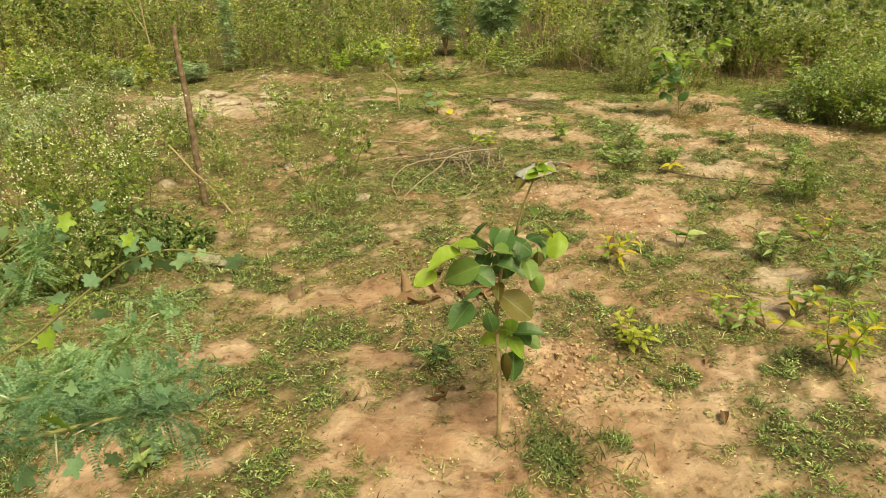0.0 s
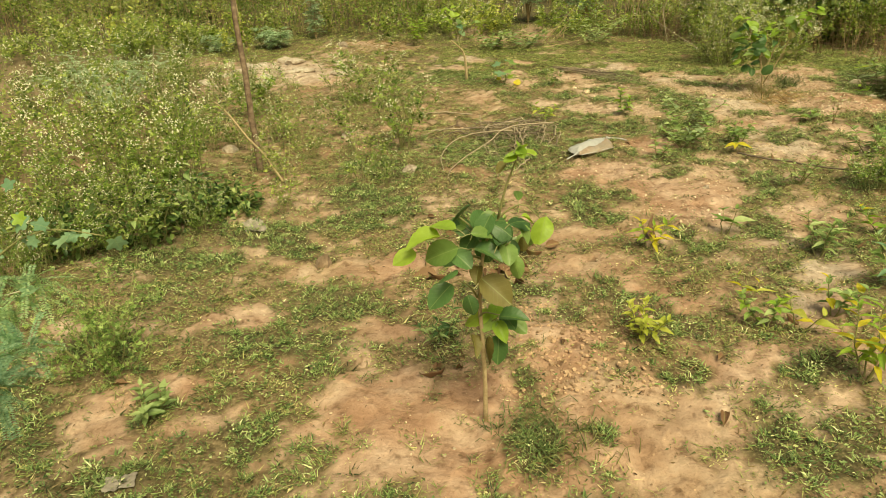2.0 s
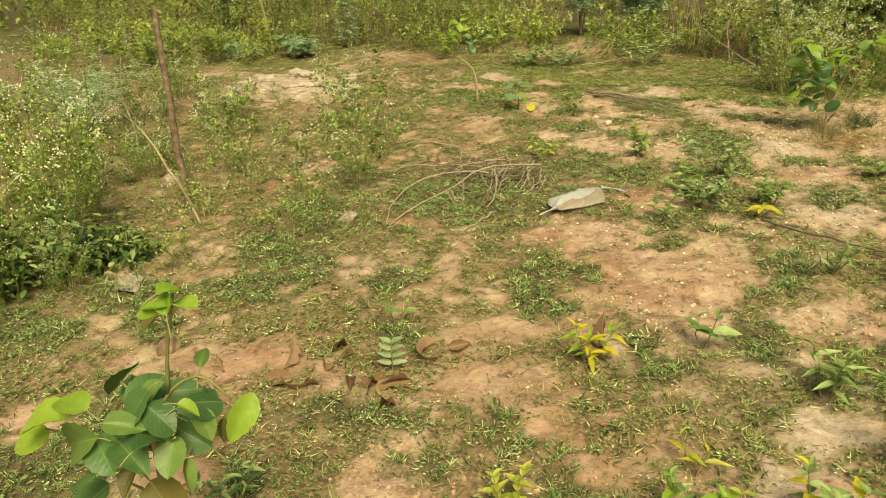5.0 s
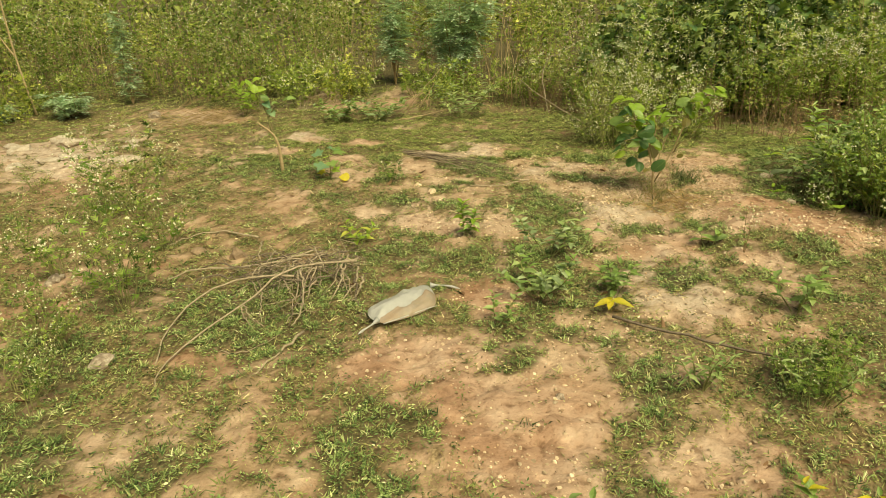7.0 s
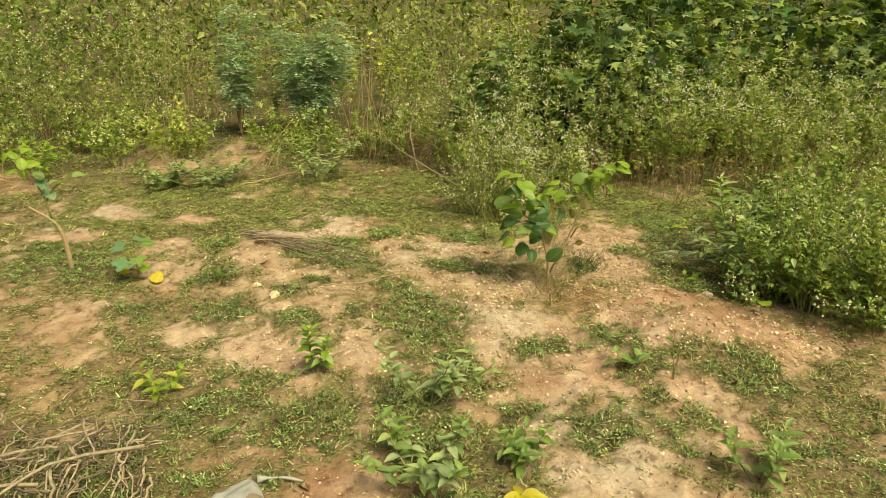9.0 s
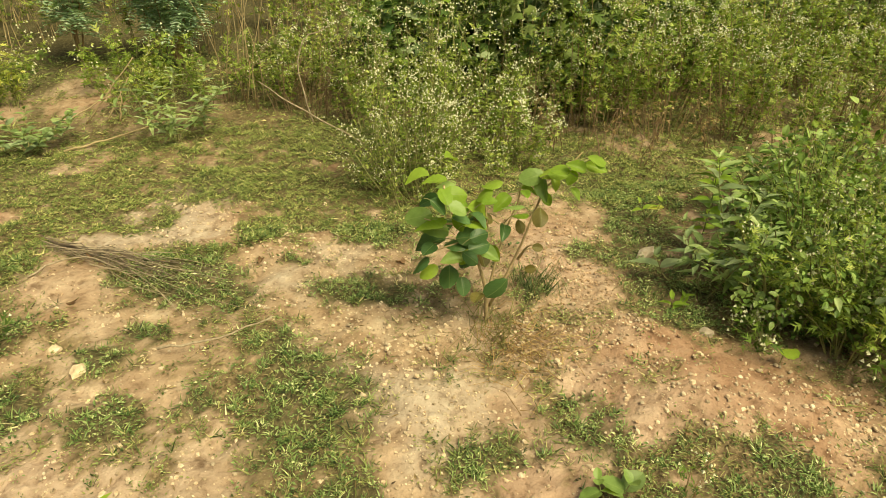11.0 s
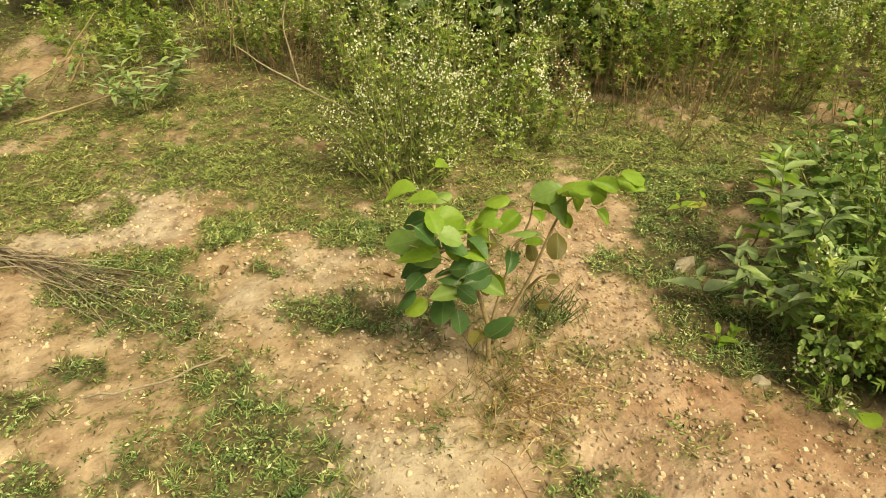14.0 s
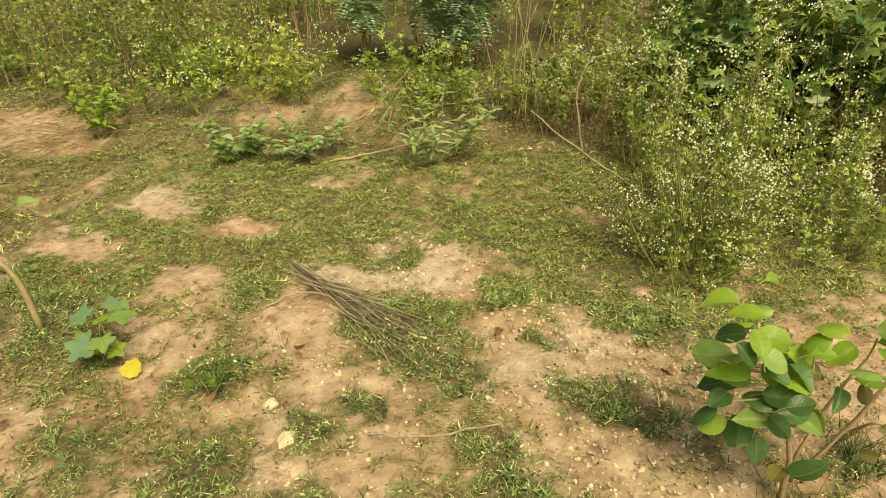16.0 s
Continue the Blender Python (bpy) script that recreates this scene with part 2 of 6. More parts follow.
STEM_TAN = rough_mat("stem_tan", [(0.3, (0.34, 0.25, 0.13)), (0.7, (0.52, 0.41, 0.24))], 60, 0.8)
TWIG = rough_mat("twig_grey", [(0.3, (0.239, 0.184, 0.12)), (0.7, (0.497, 0.414, 0.294))], 60, 0.9)
TWIG_DARK = rough_mat("twig_dark", [(0.3, (0.10, 0.075, 0.055)), (0.7, (0.24, 0.19, 0.14))], 60, 0.9)
POST = rough_mat("post_wood", [(0.3, (0.07, 0.048, 0.032)), (0.5, (0.18, 0.122, 0.078)), (0.72, (0.33, 0.245, 0.165))], 22, 0.9, 0.004)
CRUMB = rough_mat("soil_crumb", [(0.3, (0.36, 0.23, 0.14)), (0.7, (0.58, 0.42, 0.28))], 30, 0.95, 0.003, True)
ROCK = rough_mat("stone", [(0.3, (0.44, 0.32, 0.21)), (0.5, (0.60, 0.48, 0.34)), (0.7, (0.78, 0.69, 0.55))], 30, 0.9, 0.004, True)
ROCK_DULL = rough_mat("weathered_stone", [(0.3, (0.16, 0.12, 0.085)), (0.5, (0.30, 0.24, 0.18)), (0.68, (0.55, 0.49, 0.40))], 45, 0.9, 0.004)
CLOD_PALE = rough_mat("pale_clod", [(0.3, (0.31, 0.24, 0.17)), (0.5, (0.44, 0.37, 0.285)), (0.7, (0.56, 0.50, 0.41))], 24, 0.95, 0.006)
ROCK_BROWN = rough_mat("brown_clod", [(0.3, (0.18, 0.125, 0.08)), (0.7, (0.36, 0.26, 0.17))], 30, 0.95, 0.005)
THORN = rough_mat("thorn", [(0.3, (0.55, 0.50, 0.36)), (0.7, (0.70, 0.66, 0.52))], 60, 0.5)


def plastic_mat(name, clear, dark, light):
    m, nt, p, out = nodes_of(name)
    n = noise_tex(nt, 14, 4)
    link(nt, ramp(nt, n, [(0.3, dark), (0.7, light)]), p.inputs["Base Color"])
    p.inputs["Roughness"].default_value = 0.38
    tb = nt.nodes.new("ShaderNodeBsdfTransparent")
    ms = nt.nodes.new("ShaderNodeMixShader")
    link(nt, ramp(nt, n, [(0.35, (clear * 0.7,) * 3), (0.65, (clear * 1.2,) * 3)]), ms.inputs[0])
    link(nt, p.outputs[0], ms.inputs[1])
    link(nt, tb.outputs[0], ms.inputs[2])
    link(nt, ms.outputs[0], out.inputs[0])
    return m


PLASTIC, FILM = plastic_mat("bag_plastic", 0.14, (0.40, 0.40, 0.385), (0.55, 0.55, 0.525)), plastic_mat("bag_film", 0.45, (0.42, 0.30, 0.20), (0.60, 0.50, 0.40))
PAPER = rough_mat("grey_paper", [(0.3, (0.22, 0.19, 0.15)), (0.7, (0.38, 0.34, 0.28))], 25, 0.85, 0.004)


# ---- geometry helpers ----
rng = np.random.default_rng(7)


def mesh_of(name, V, faces, mat, smooth=False):
    """One mesh from numpy vertices and a list of face arrays (n, k)."""
    me = bpy.data.meshes.new(name)
    V = np.asarray(V, np.float32)
    idx = np.concatenate([f.reshape(-1) for f in faces]).astype(np.int32)
    tot = np.concatenate([np.full(len(f), f.shape[1], np.int32) for f in faces])
    start = np.concatenate([[0], np.cumsum(tot)[:-1]]).astype(np.int32)
    me.vertices.add(len(V))
    me.vertices.foreach_set("co", V.reshape(-1))
    me.loops.add(len(idx))
    me.loops.foreach_set("vertex_index", idx)
    me.polygons.add(len(tot))
    me.polygons.foreach_set("loop_start", start)
    me.polygons.foreach_set("use_smooth", np.full(len(tot), smooth))
    me.materials.append(mat)
    me.update(calc_edges=True)
    return me


def join(pieces):
    """Joins (V, faces) pieces."""
    Vs, Fs, o = [], {}, 0
    for V, faces in pieces:
        Vs.append(V)
        for f in faces:
            Fs.setdefault(f.shape[1], []).append(f + o)
        o += len(V)
    return np.concatenate(Vs), [np.concatenate(v) for v in Fs.values()]


def unit(v):
    v = np.asarray(v, float)
    return v / np.maximum(np.linalg.norm(v, axis=-1, keepdims=True), 1e-9)


def tri(*rows):
    return np.array(rows, int)


BLADE = (np.array([(0, 0, 0), (0.4, -0.5, 0.06), (1, 0, -0.12), (0.4, 0.5, 0.06)], float), [tri((0, 1, 2), (0, 2, 3))])
SLIVER = (np.array([(0, -0.5, 0), (0, 0.5, 0), (1, 0, -0.1)], float), [tri((0, 1, 2))])
OVAL = (np.array([(0, 0, 0), (0.35, 0, 0.02), (0.7, 0, -0.03), (1, 0, -0.14), (0.18, -0.34, 0.05), (0.5, -0.5, 0.06), (0.82, -0.28, -0.03), (0.18, 0.34, 0.05), (0.5, 0.5, 0.06), (0.82, 0.28, -0.03)], float),
        [tri((0, 1, 4), (2, 3, 6), (0, 7, 1), (2, 9, 3)), tri((1, 2, 5, 4), (1, 7, 8, 2))[:, :], tri((2, 6, 5), (2, 8, 9))])
FROND = (np.array([(0, 0, 0), (0.3, 0, 0.03), (0.55, 0, 0.02), (0.75, 0, -0.03), (1, 0, -0.14), (0.5, 0.5, 0.02), (0.5, -0.5, 0.02), (0.82, 0.42, -0.04), (0.82, -0.42, -0.04)], float),
         [tri((0, 1, 5), (0, 6, 1), (1, 2, 7), (1, 8, 2), (2, 4, 3))])
PALM = (np.array([(0, 0, 0), (0.22, 0.5, -0.02), (0.4, 0.2, 0.03), (0.78, 0.42, -0.08), (0.62, 0.13, 0.01), (1, 0, -0.12), (0.62, -0.13, 0.01), (0.78, -0.42, -0.08), (0.4, -0.2, 0.03), (0.22, -0.5, -0.02)], float),
        [tri((0, 2, 1), (0, 4, 2), (2, 4, 3), (0, 6, 4), (4, 6, 5), (0, 8, 6), (6, 8, 7), (0, 9, 8))])
TETRA = (np.array([(1, 0, -0.4), (-0.5, 0.87, -0.4), (-0.5, -0.87, -0.4), (0, 0, 1)], float), [tri((0, 1, 3), (1, 2, 3), (2, 0, 3), (0, 2, 1))])
_ring = np.arange(5) * 2 * np.pi / 5
PEBBLE = (np.concatenate([np.stack([np.cos(_ring), np.sin(_ring), np.full(5, -0.25)], -1), np.stack([0.66 * np.cos(_ring + 0.63), 0.66 * np.sin(_ring + 0.63), np.full(5, 0.6)], -1)]),
          [np.array([(k, (k + 1) % 5, 5 + k) for k in range(5)] + [(5 + k, (k + 1) % 5, 5 + (k + 1) % 5) for k in range(5)] + [(5, 6, 7), (5, 7, 8), (5, 8, 9)])])


def scatter(template, P, D, N, L, W):
    """Copies of a leaf template: base P, way D, face N, length L, width W."""
    T, F = template
    P, D = np.asarray(P, float), unit(D)
    S = unit(np.cross(D, N))
    N = np.cross(S, D)
    L, W = np.asarray(L)[:, None, None], np.asarray(W)[:, None, None]
    V = P[:, None] + D[:, None] * T[None, :, :1] * L + S[:, None] * T[None, :, 1:2] * W + N[:, None] * T[None, :, 2:] * L
    off = (np.arange(len(P)) * len(T))[:, None, None]
    return V.reshape(-1, 3), [(f[None] + off).reshape(-1, f.shape[1]) for f in F]


def blobs(P, R, template):
    """Small faceted grains at P with radii R (n, 3)."""
    T, F = template
    a = rng.uniform(0, 6.28, len(P))
    c, s = np.cos(a)[:, None], np.sin(a)[:, None]
    K = T[None] * R[:, None] * rng.uniform(0.75, 1.2, (len(P), len(T), 1))
    V = np.stack([K[..., 0] * c - K[..., 1] * s, K[..., 0] * s + K[..., 1] * c, K[..., 2]], -1) + P[:, None]
    off = (np.arange(len(P)) * len(T))[:, None, None]
    return V.reshape(-1, 3), [(f[None] + off).reshape(-1, 3) for f in F]


def tube(pts, radii, sides=5, closed=True):
    pts = np.asarray(pts, float)
    radii = np.broadcast_to(np.asarray(radii, float), len(pts))
    tan = unit(np.gradient(pts, axis=0))
    ref = np.array([0.31, 0.95, 0.05]) if abs(tan[0, 2]) > 0.6 else np.array([0.05, 0.1, 1.0])
    A = unit(np.cross(tan, ref))
    B = np.cross(tan, A)
    ang = np.arange(sides) * 2 * np.pi / sides
    V = pts[:, None] + radii[:, None, None] * (A[:, None] * np.cos(ang)[None, :, None] + B[:, None] * np.sin(ang)[None, :, None])
    i, j = np.meshgrid(np.arange(len(pts) - 1), np.arange(sides), indexing="ij")
    k = (j + 1) % sides
    F = np.stack([i * sides + j, i * sides + k, (i + 1) * sides + k, (i + 1) * sides + j], -1).reshape(-1, 4)
    caps = [np.arange(sides)[None, ::-1], (np.arange(sides) + (len(pts) - 1) * sides)[None]]
    return V.reshape(-1, 3), [F] + (caps if closed else [])


def bend(a, b, n=5, wob=0.03, sag=0.0, r=None):
    """A crooked line from a to b."""
    r = r or rng
    t = np.linspace(0, 1, n)[:, None]
    a, b = np.asarray(a, float), np.asarray(b, float)
    p = a + (b - a) * t
    d = np.linalg.norm(b - a)
    p[1:-1] += r.normal(0, wob * d, (n - 2, 3))
    p[:, 2] += -sag * (4 * t * (1 - t))[:, 0]
    return p


def curve(points, n=10):
    """Smooth line through points."""
    p = np.asarray(points, float)
    k = len(p)
    q = np.vstack([2 * p[0] - p[1], p, 2 * p[-1] - p[-2]])
    out = []
    for s in np.linspace(0, k - 1, n):
        i = min(int(s), k - 2)
        u = s - i
        a, b, c, d = q[i], q[i + 1], q[i + 2], q[i + 3]
        out.append(0.5 * (2 * b + (c - a) * u + (2 * a - 5 * b + 4 * c - d) * u * u + (3 * b - a - 3 * c + d) * u ** 3))
    return np.array(out)


def part(name, geo, mat, parent=None, label="", smooth=False):
    V, F = geo
    ob = new(name, mesh_of(name, V, F, mat, smooth))
    ob.parent = parent
    if label:
        tagged(ob, label)
    return ob


def thing(name, place, label, category, group="", rz=0.0, kind=""):
    ob = new(name)
    ob.empty_display_size = 0.05
    ob.matrix_basis = pose(*place, 0, 0, rz)
    return tagged(ob, label, category, group, kind)


# ---- ground ----
def lattice(x, y, seed):
    xi, yi = np.floor(x).astype(np.int64), np.floor(y).astype(np.int64)
    u, v = x - xi, y - yi
    u, v = u * u * (3 - 2 * u), v * v * (3 - 2 * v)

    def hash_at(i, j):
        h = (i * 374761393 + j * 668265263 + seed * 974634541) & 0x7FFFFFFF
        h = ((h ^ (h >> 13)) * 1274126177) & 0x7FFFFFFF
        return ((h ^ (h >> 16)) & 0xFFFF) / 65535.0
    return (hash_at(xi, yi) * (1 - u) + hash_at(xi + 1, yi) * u) * (1 - v) + (hash_at(xi, yi + 1) * (1 - u) + hash_at(xi + 1, yi + 1) * u) * v


def fbm(x, y, scale, seed, octaves=4):
    s, a, t = 0.0, 0.5, 0.0
    for k in range(octaves):
        s = s + a * lattice(x * scale + 17.3 * k, y * scale - 9.1 * k, seed + k)
        t += a
        a *= 0.55
        scale *= 2.03
    return s / t


BARE = []
BARE += [
    (0.86, 2.13, 0.19, 0.1, -168), (0.05, 2.21, 0.33, 0.23, -179), (-0.95, 2.21, 0.12, 0.07, 166), (-0.62, 2.24, 0.15, 0.08, 176), (0.86, 2.34, 0.27, 0.2, 57), (-0.1, 2.42, 0.23, 0.14, 180),
    (0.25, 2.45, 0.17, 0.15, 99), (-0.83, 2.46, 0.09, 0.05, 168), (0.73, 2.55, 0.21, 0.16, -161), (1.2, 2.64, 0.14, 0.1, 51), (0.58, 2.73, 0.18, 0.16, 59), (-0.16, 2.82, 0.15, 0.08, -180),
    (0.44, 2.89, 0.16, 0.13, 84), (-0.75, 2.91, 0.16, 0.11, 159), (1.63, 3.1, 0.18, 0.12, -140), (-0.57, 3.25, 0.13, 0.08, 175),
]
BARE += [
    (-0.34, 3.38, 0.18, 0.14, 169), (-0.17, 3.39, 0.22, 0.13, 176), (1.74, 3.42, 0.18, 0.11, 46), (-0.15, 3.42, 0.19, 0.1, 176), (0.72, 3.45, 0.19, 0.16, -140), (1.52, 3.68, 0.12, 0.08, 66),
    (0.73, 3.74, 0.09, 0.08, 175), (0.69, 3.79, 0.14, 0.09, -172), (1.73, 3.83, 0.12, 0.07, 63), (1.78, 4.05, 0.21, 0.14, 47), (1.93, 4.09, 0.21, 0.13, 53), (1.29, 4.22, 0.34, 0.28, 61),
    (1.27, 4.26, 0.41, 0.31, 60), (1.19, 4.44, 0.25, 0.2, 74), (1.5, 4.48, 0.26, 0.19, 65), (0.86, 4.71, 0.24, 0.18, -170),
]
BARE += [
    (0.97, 4.72, 0.38, 0.19, -171), (2.13, 5.08, 0.22, 0.15, -164), (1.25, 5.11, 0.19, 0.14, 79), (2.0, 5.17, 0.16, 0.11, -153), (1.99, 5.18, 0.14, 0.1, 57), (1.26, 5.2, 0.19, 0.17, 90),
    (2.64, 5.55, 0.14, 0.09, -152), (1.82, 5.6, 0.13, 0.09, 65), (2.28, 5.61, 0.16, 0.12, -155), (3.2, 5.7, 0.14, 0.08, -143), (2.1, 5.72, 0.27, 0.2, -166), (1.08, 5.78, 0.12, 0.07, 93),
    (3.04, 5.89, 0.16, 0.08, 175), (3.1, 5.97, 0.19, 0.11, -159), (2.61, 5.99, 0.15, 0.06, 167), (3.0, 6.04, 0.22, 0.14, -179),
]
BARE += [
    (2.78, 6.06, 0.2, 0.14, -175), (0.9, 6.14, 0.28, 0.2, 168), (1.34, 6.14, 0.23, 0.14, 87), (3.04, 6.15, 0.3, 0.15, -173), (1.98, 6.16, 0.29, 0.17, 71), (2.28, 6.22, 0.14, 0.12, 173),
    (2.08, 6.26, 0.17, 0.14, 159), (2.76, 6.3, 0.25, 0.15, -171), (2.91, 6.36, 0.19, 0.11, 171), (1.39, 6.36, 0.1, 0.07, 128), (0.54, 6.37, 0.14, 0.11, 146), (2.64, 6.43, 0.15, 0.13, -163),
    (1.18, 6.58, 0.17, 0.09, 155), (0.92, 6.61, 0.1, 0.07, 167), (-0.07, 6.62, 0.21, 0.15, 146), (2.24, 6.62, 0.12, 0.12, 145),
]
BARE += [
    (1.15, 6.62, 0.15, 0.07, -178), (1.9, 6.69, 0.22, 0.11, 161), (2.81, 6.71, 0.15, 0.12, 51), (1.78, 6.71, 0.14, 0.1, -167), (0.01, 6.75, 0.11, 0.06, 160), (1.33, 6.76, 0.2, 0.08, 160),
    (1.26, 6.79, 0.18, 0.1, -177), (1.87, 6.8, 0.2, 0.16, -174), (0.74, 6.86, 0.14, 0.09, 171), (1.76, 6.88, 0.29, 0.13, 161), (2.88, 6.89, 0.24, 0.17, -144), (0.32, 6.94, 0.15, 0.07, 124),
    (1.12, 6.96, 0.28, 0.25, 156), (1.09, 7.05, 0.17, 0.06, 160), (1.72, 7.05, 0.18, 0.14, -167), (1.95, 7.07, 0.13, 0.08, -169),
]
BARE += [
    (2.87, 7.13, 0.23, 0.19, 49), (1.96, 7.16, 0.18, 0.15, 134), (1.59, 7.16, 0.12, 0.11, 46), (1.65, 7.21, 0.33, 0.29, -173), (0.83, 7.26, 0.16, 0.12, 129), (1.0, 7.27, 0.12, 0.06, 155),
    (0.33, 7.29, 0.3, 0.18, 107), (1.61, 7.3, 0.24, 0.16, 152), (2.95, 7.34, 0.42, 0.3, -159), (1.52, 7.35, 0.14, 0.13, 72), (0.75, 7.37, 0.27, 0.18, 102), (1.81, 7.51, 0.09, 0.07, 141),
    (1.82, 7.52, 0.09, 0.07, -164), (0.27, 7.53, 0.22, 0.16, 151), (-2.14, 7.59, 0.94, 0.46, -43), (0.98, 7.62, 0.15, 0.1, 177),
]
BARE += [
    (0.98, 7.63, 0.19, 0.09, 155), (1.3, 7.71, 0.25, 0.18, 125), (1.32, 7.78, 0.18, 0.13, 97), (-0.4, 7.8, 0.19, 0.11, 161), (4.8, 7.93, 0.24, 0.15, 24), (1.28, 7.94, 0.35, 0.25, 91),
    (0.39, 8.04, 0.23, 0.09, -179), (-0.24, 8.27, 0.23, 0.15, 164), (-1.25, 8.98, 0.37, 0.21, -16), (-1.34, 9.07, 0.34, 0.19, 163), (-1.64, 9.34, 0.44, 0.19, -10), (-0.08, 9.65, 0.32, 0.24, 144),
    (0.46, 9.72, 0.25, 0.2, 160), (0.46, 10.2, 0.4, 0.24, 100), (-0.45, 10.4, 0.49, 0.29, 110),
]
LUSH = []
LUSH += [
    (-0.95, 1.94, 0.09, 0.04, 174), (-0.79, 2.0, 0.2, 0.08, 179), (-0.45, 2.21, 0.17, 0.13, 155), (0.47, 2.24, 0.11, 0.1, -145), (-1.3, 2.26, 0.33, 0.12, 132), (1.37, 2.27, 0.26, 0.16, -139),
    (1.2, 2.32, 0.21, 0.14, 46), (0.66, 2.34, 0.08, 0.06, 72), (-0.35, 2.57, 0.13, 0.06, -179), (0.41, 2.61, 0.09, 0.09, 48), (0.99, 2.63, 0.11, 0.08, -152), (-1.23, 2.63, 0.21, 0.13, 152),
    (1.44, 2.7, 0.15, 0.1, -152), (-0.53, 2.72, 0.32, 0.15, -180), (0.08, 2.82, 0.09, 0.08, 114), (0.98, 2.94, 0.17, 0.13, 61),
]
LUSH += [
    (-0.35, 3.01, 0.28, 0.15, 180), (0.55, 3.01, 0.11, 0.1, -153), (0.78, 3.18, 0.18, 0.1, -171), (0.3, 3.18, 0.26, 0.08, -171), (-1.32, 3.42, 0.45, 0.22, 175), (-0.76, 3.57, 0.24, 0.14, 161),
    (1.25, 3.62, 0.18, 0.1, -168), (0.3, 3.65, 0.13, 0.09, 129), (-0.97, 3.73, 0.34, 0.23, 169), (1.19, 3.81, 0.11, 0.09, -137), (1.6, 3.86, 0.17, 0.13, -143), (-0.51, 3.91, 0.25, 0.14, 168),
    (0.77, 4.04, 0.18, 0.17, 143), (0.11, 4.07, 0.18, 0.11, 162), (-0.31, 4.17, 0.28, 0.14, 133), (0.77, 4.22, 0.23, 0.21, 57),
]
LUSH += [
    (-0.49, 4.23, 0.34, 0.21, 170), (0.82, 4.26, 0.21, 0.14, -173), (1.8, 4.53, 0.18, 0.12, 62), (2.37, 4.55, 0.33, 0.15, 61), (-0.57, 4.72, 0.34, 0.2, 143), (1.31, 4.74, 0.19, 0.12, 81),
    (0.11, 5.01, 0.55, 0.4, 176), (0.31, 5.32, 0.41, 0.2, 169), (2.15, 5.34, 0.19, 0.1, -177), (1.89, 5.51, 0.16, 0.13, 49), (1.5, 5.55, 0.42, 0.21, 81), (1.12, 5.57, 0.26, 0.25, 139),
    (2.95, 5.67, 0.19, 0.11, -140), (0.78, 5.8, 0.23, 0.16, 166), (1.71, 5.9, 0.24, 0.12, 78), (2.54, 6.0, 0.15, 0.11, -145),
]
LUSH += [
    (2.16, 6.01, 0.14, 0.1, -165), (2.21, 6.06, 0.09, 0.03, 164), (2.54, 6.17, 0.07, 0.04, 166), (1.69, 6.25, 0.19, 0.08, 161), (1.65, 6.39, 0.39, 0.22, 80), (1.74, 6.42, 0.19, 0.14, 150),
    (1.03, 6.44, 0.15, 0.1, 172), (3.13, 6.44, 0.18, 0.09, 170), (1.34, 6.46, 0.07, 0.05, 133), (1.08, 6.51, 0.13, 0.08, 128), (0.69, 6.57, 0.19, 0.14, 108), (3.09, 6.63, 0.16, 0.12, -170),
    (0.72, 6.63, 0.11, 0.08, 142), (3.15, 6.64, 0.13, 0.1, -153), (0.26, 6.64, 0.2, 0.12, 144), (1.61, 6.65, 0.12, 0.08, 149),
]
LUSH += [
    (1.58, 6.7, 0.1, 0.09, 79), (2.61, 6.73, 0.09, 0.08, -147), (1.01, 6.81, 0.09, 0.04, 108), (0.96, 6.81, 0.09, 0.06, 171), (2.0, 6.88, 0.2, 0.08, 162), (1.15, 6.9, 0.12, 0.07, -178),
    (1.14, 6.91, 0.09, 0.06, 146), (2.06, 6.92, 0.14, 0.06, -171), (3.2, 6.95, 0.22, 0.15, 48), (0.56, 6.96, 0.12, 0.08, 168), (1.95, 6.97, 0.19, 0.12, -179), (2.94, 6.98, 0.11, 0.1, -154),
    (1.87, 6.98, 0.07, 0.05, -169), (0.57, 7.03, 0.14, 0.11, 155), (1.41, 7.11, 0.14, 0.13, 104), (-0.19, 7.15, 0.21, 0.1, 134),
]
# patches near x 3.5: turf, with the bushes' shade put into its dark colour
LUSH += [
    (1.28, 7.16, 0.25, 0.17, 137), (3.35, 7.2, 0.37, 0.2, 52), (1.23, 7.26, 0.26, 0.18, -179), (1.71, 7.29, 0.06, 0.04, -170), (1.22, 7.32, 0.32, 0.24, 173), (-0.21, 7.32, 0.23, 0.16, 142),
    (3.49, 7.42, 0.3, 0.22, -137), (2.1, 7.47, 0.22, 0.11, 162), (1.6, 7.54, 0.13, 0.11, -166), (0.54, 7.55, 0.17, 0.12, 131), (1.59, 7.58, 0.17, 0.12, 112), (3.5, 7.65, 0.41, 0.31, -165),
    (1.14, 7.84, 0.12, 0.08, 119), (1.14, 7.85, 0.1, 0.06, -180), (3.5, 7.95, 0.45, 0.25, 173), (1.59, 8.15, 0.52, 0.24, -176),
]
LUSH += [
    (1.42, 8.23, 0.41, 0.2, 158), (2.29, 8.66, 0.73, 0.4, 180), (0.12, 8.72, 0.51, 0.27, 177),
]


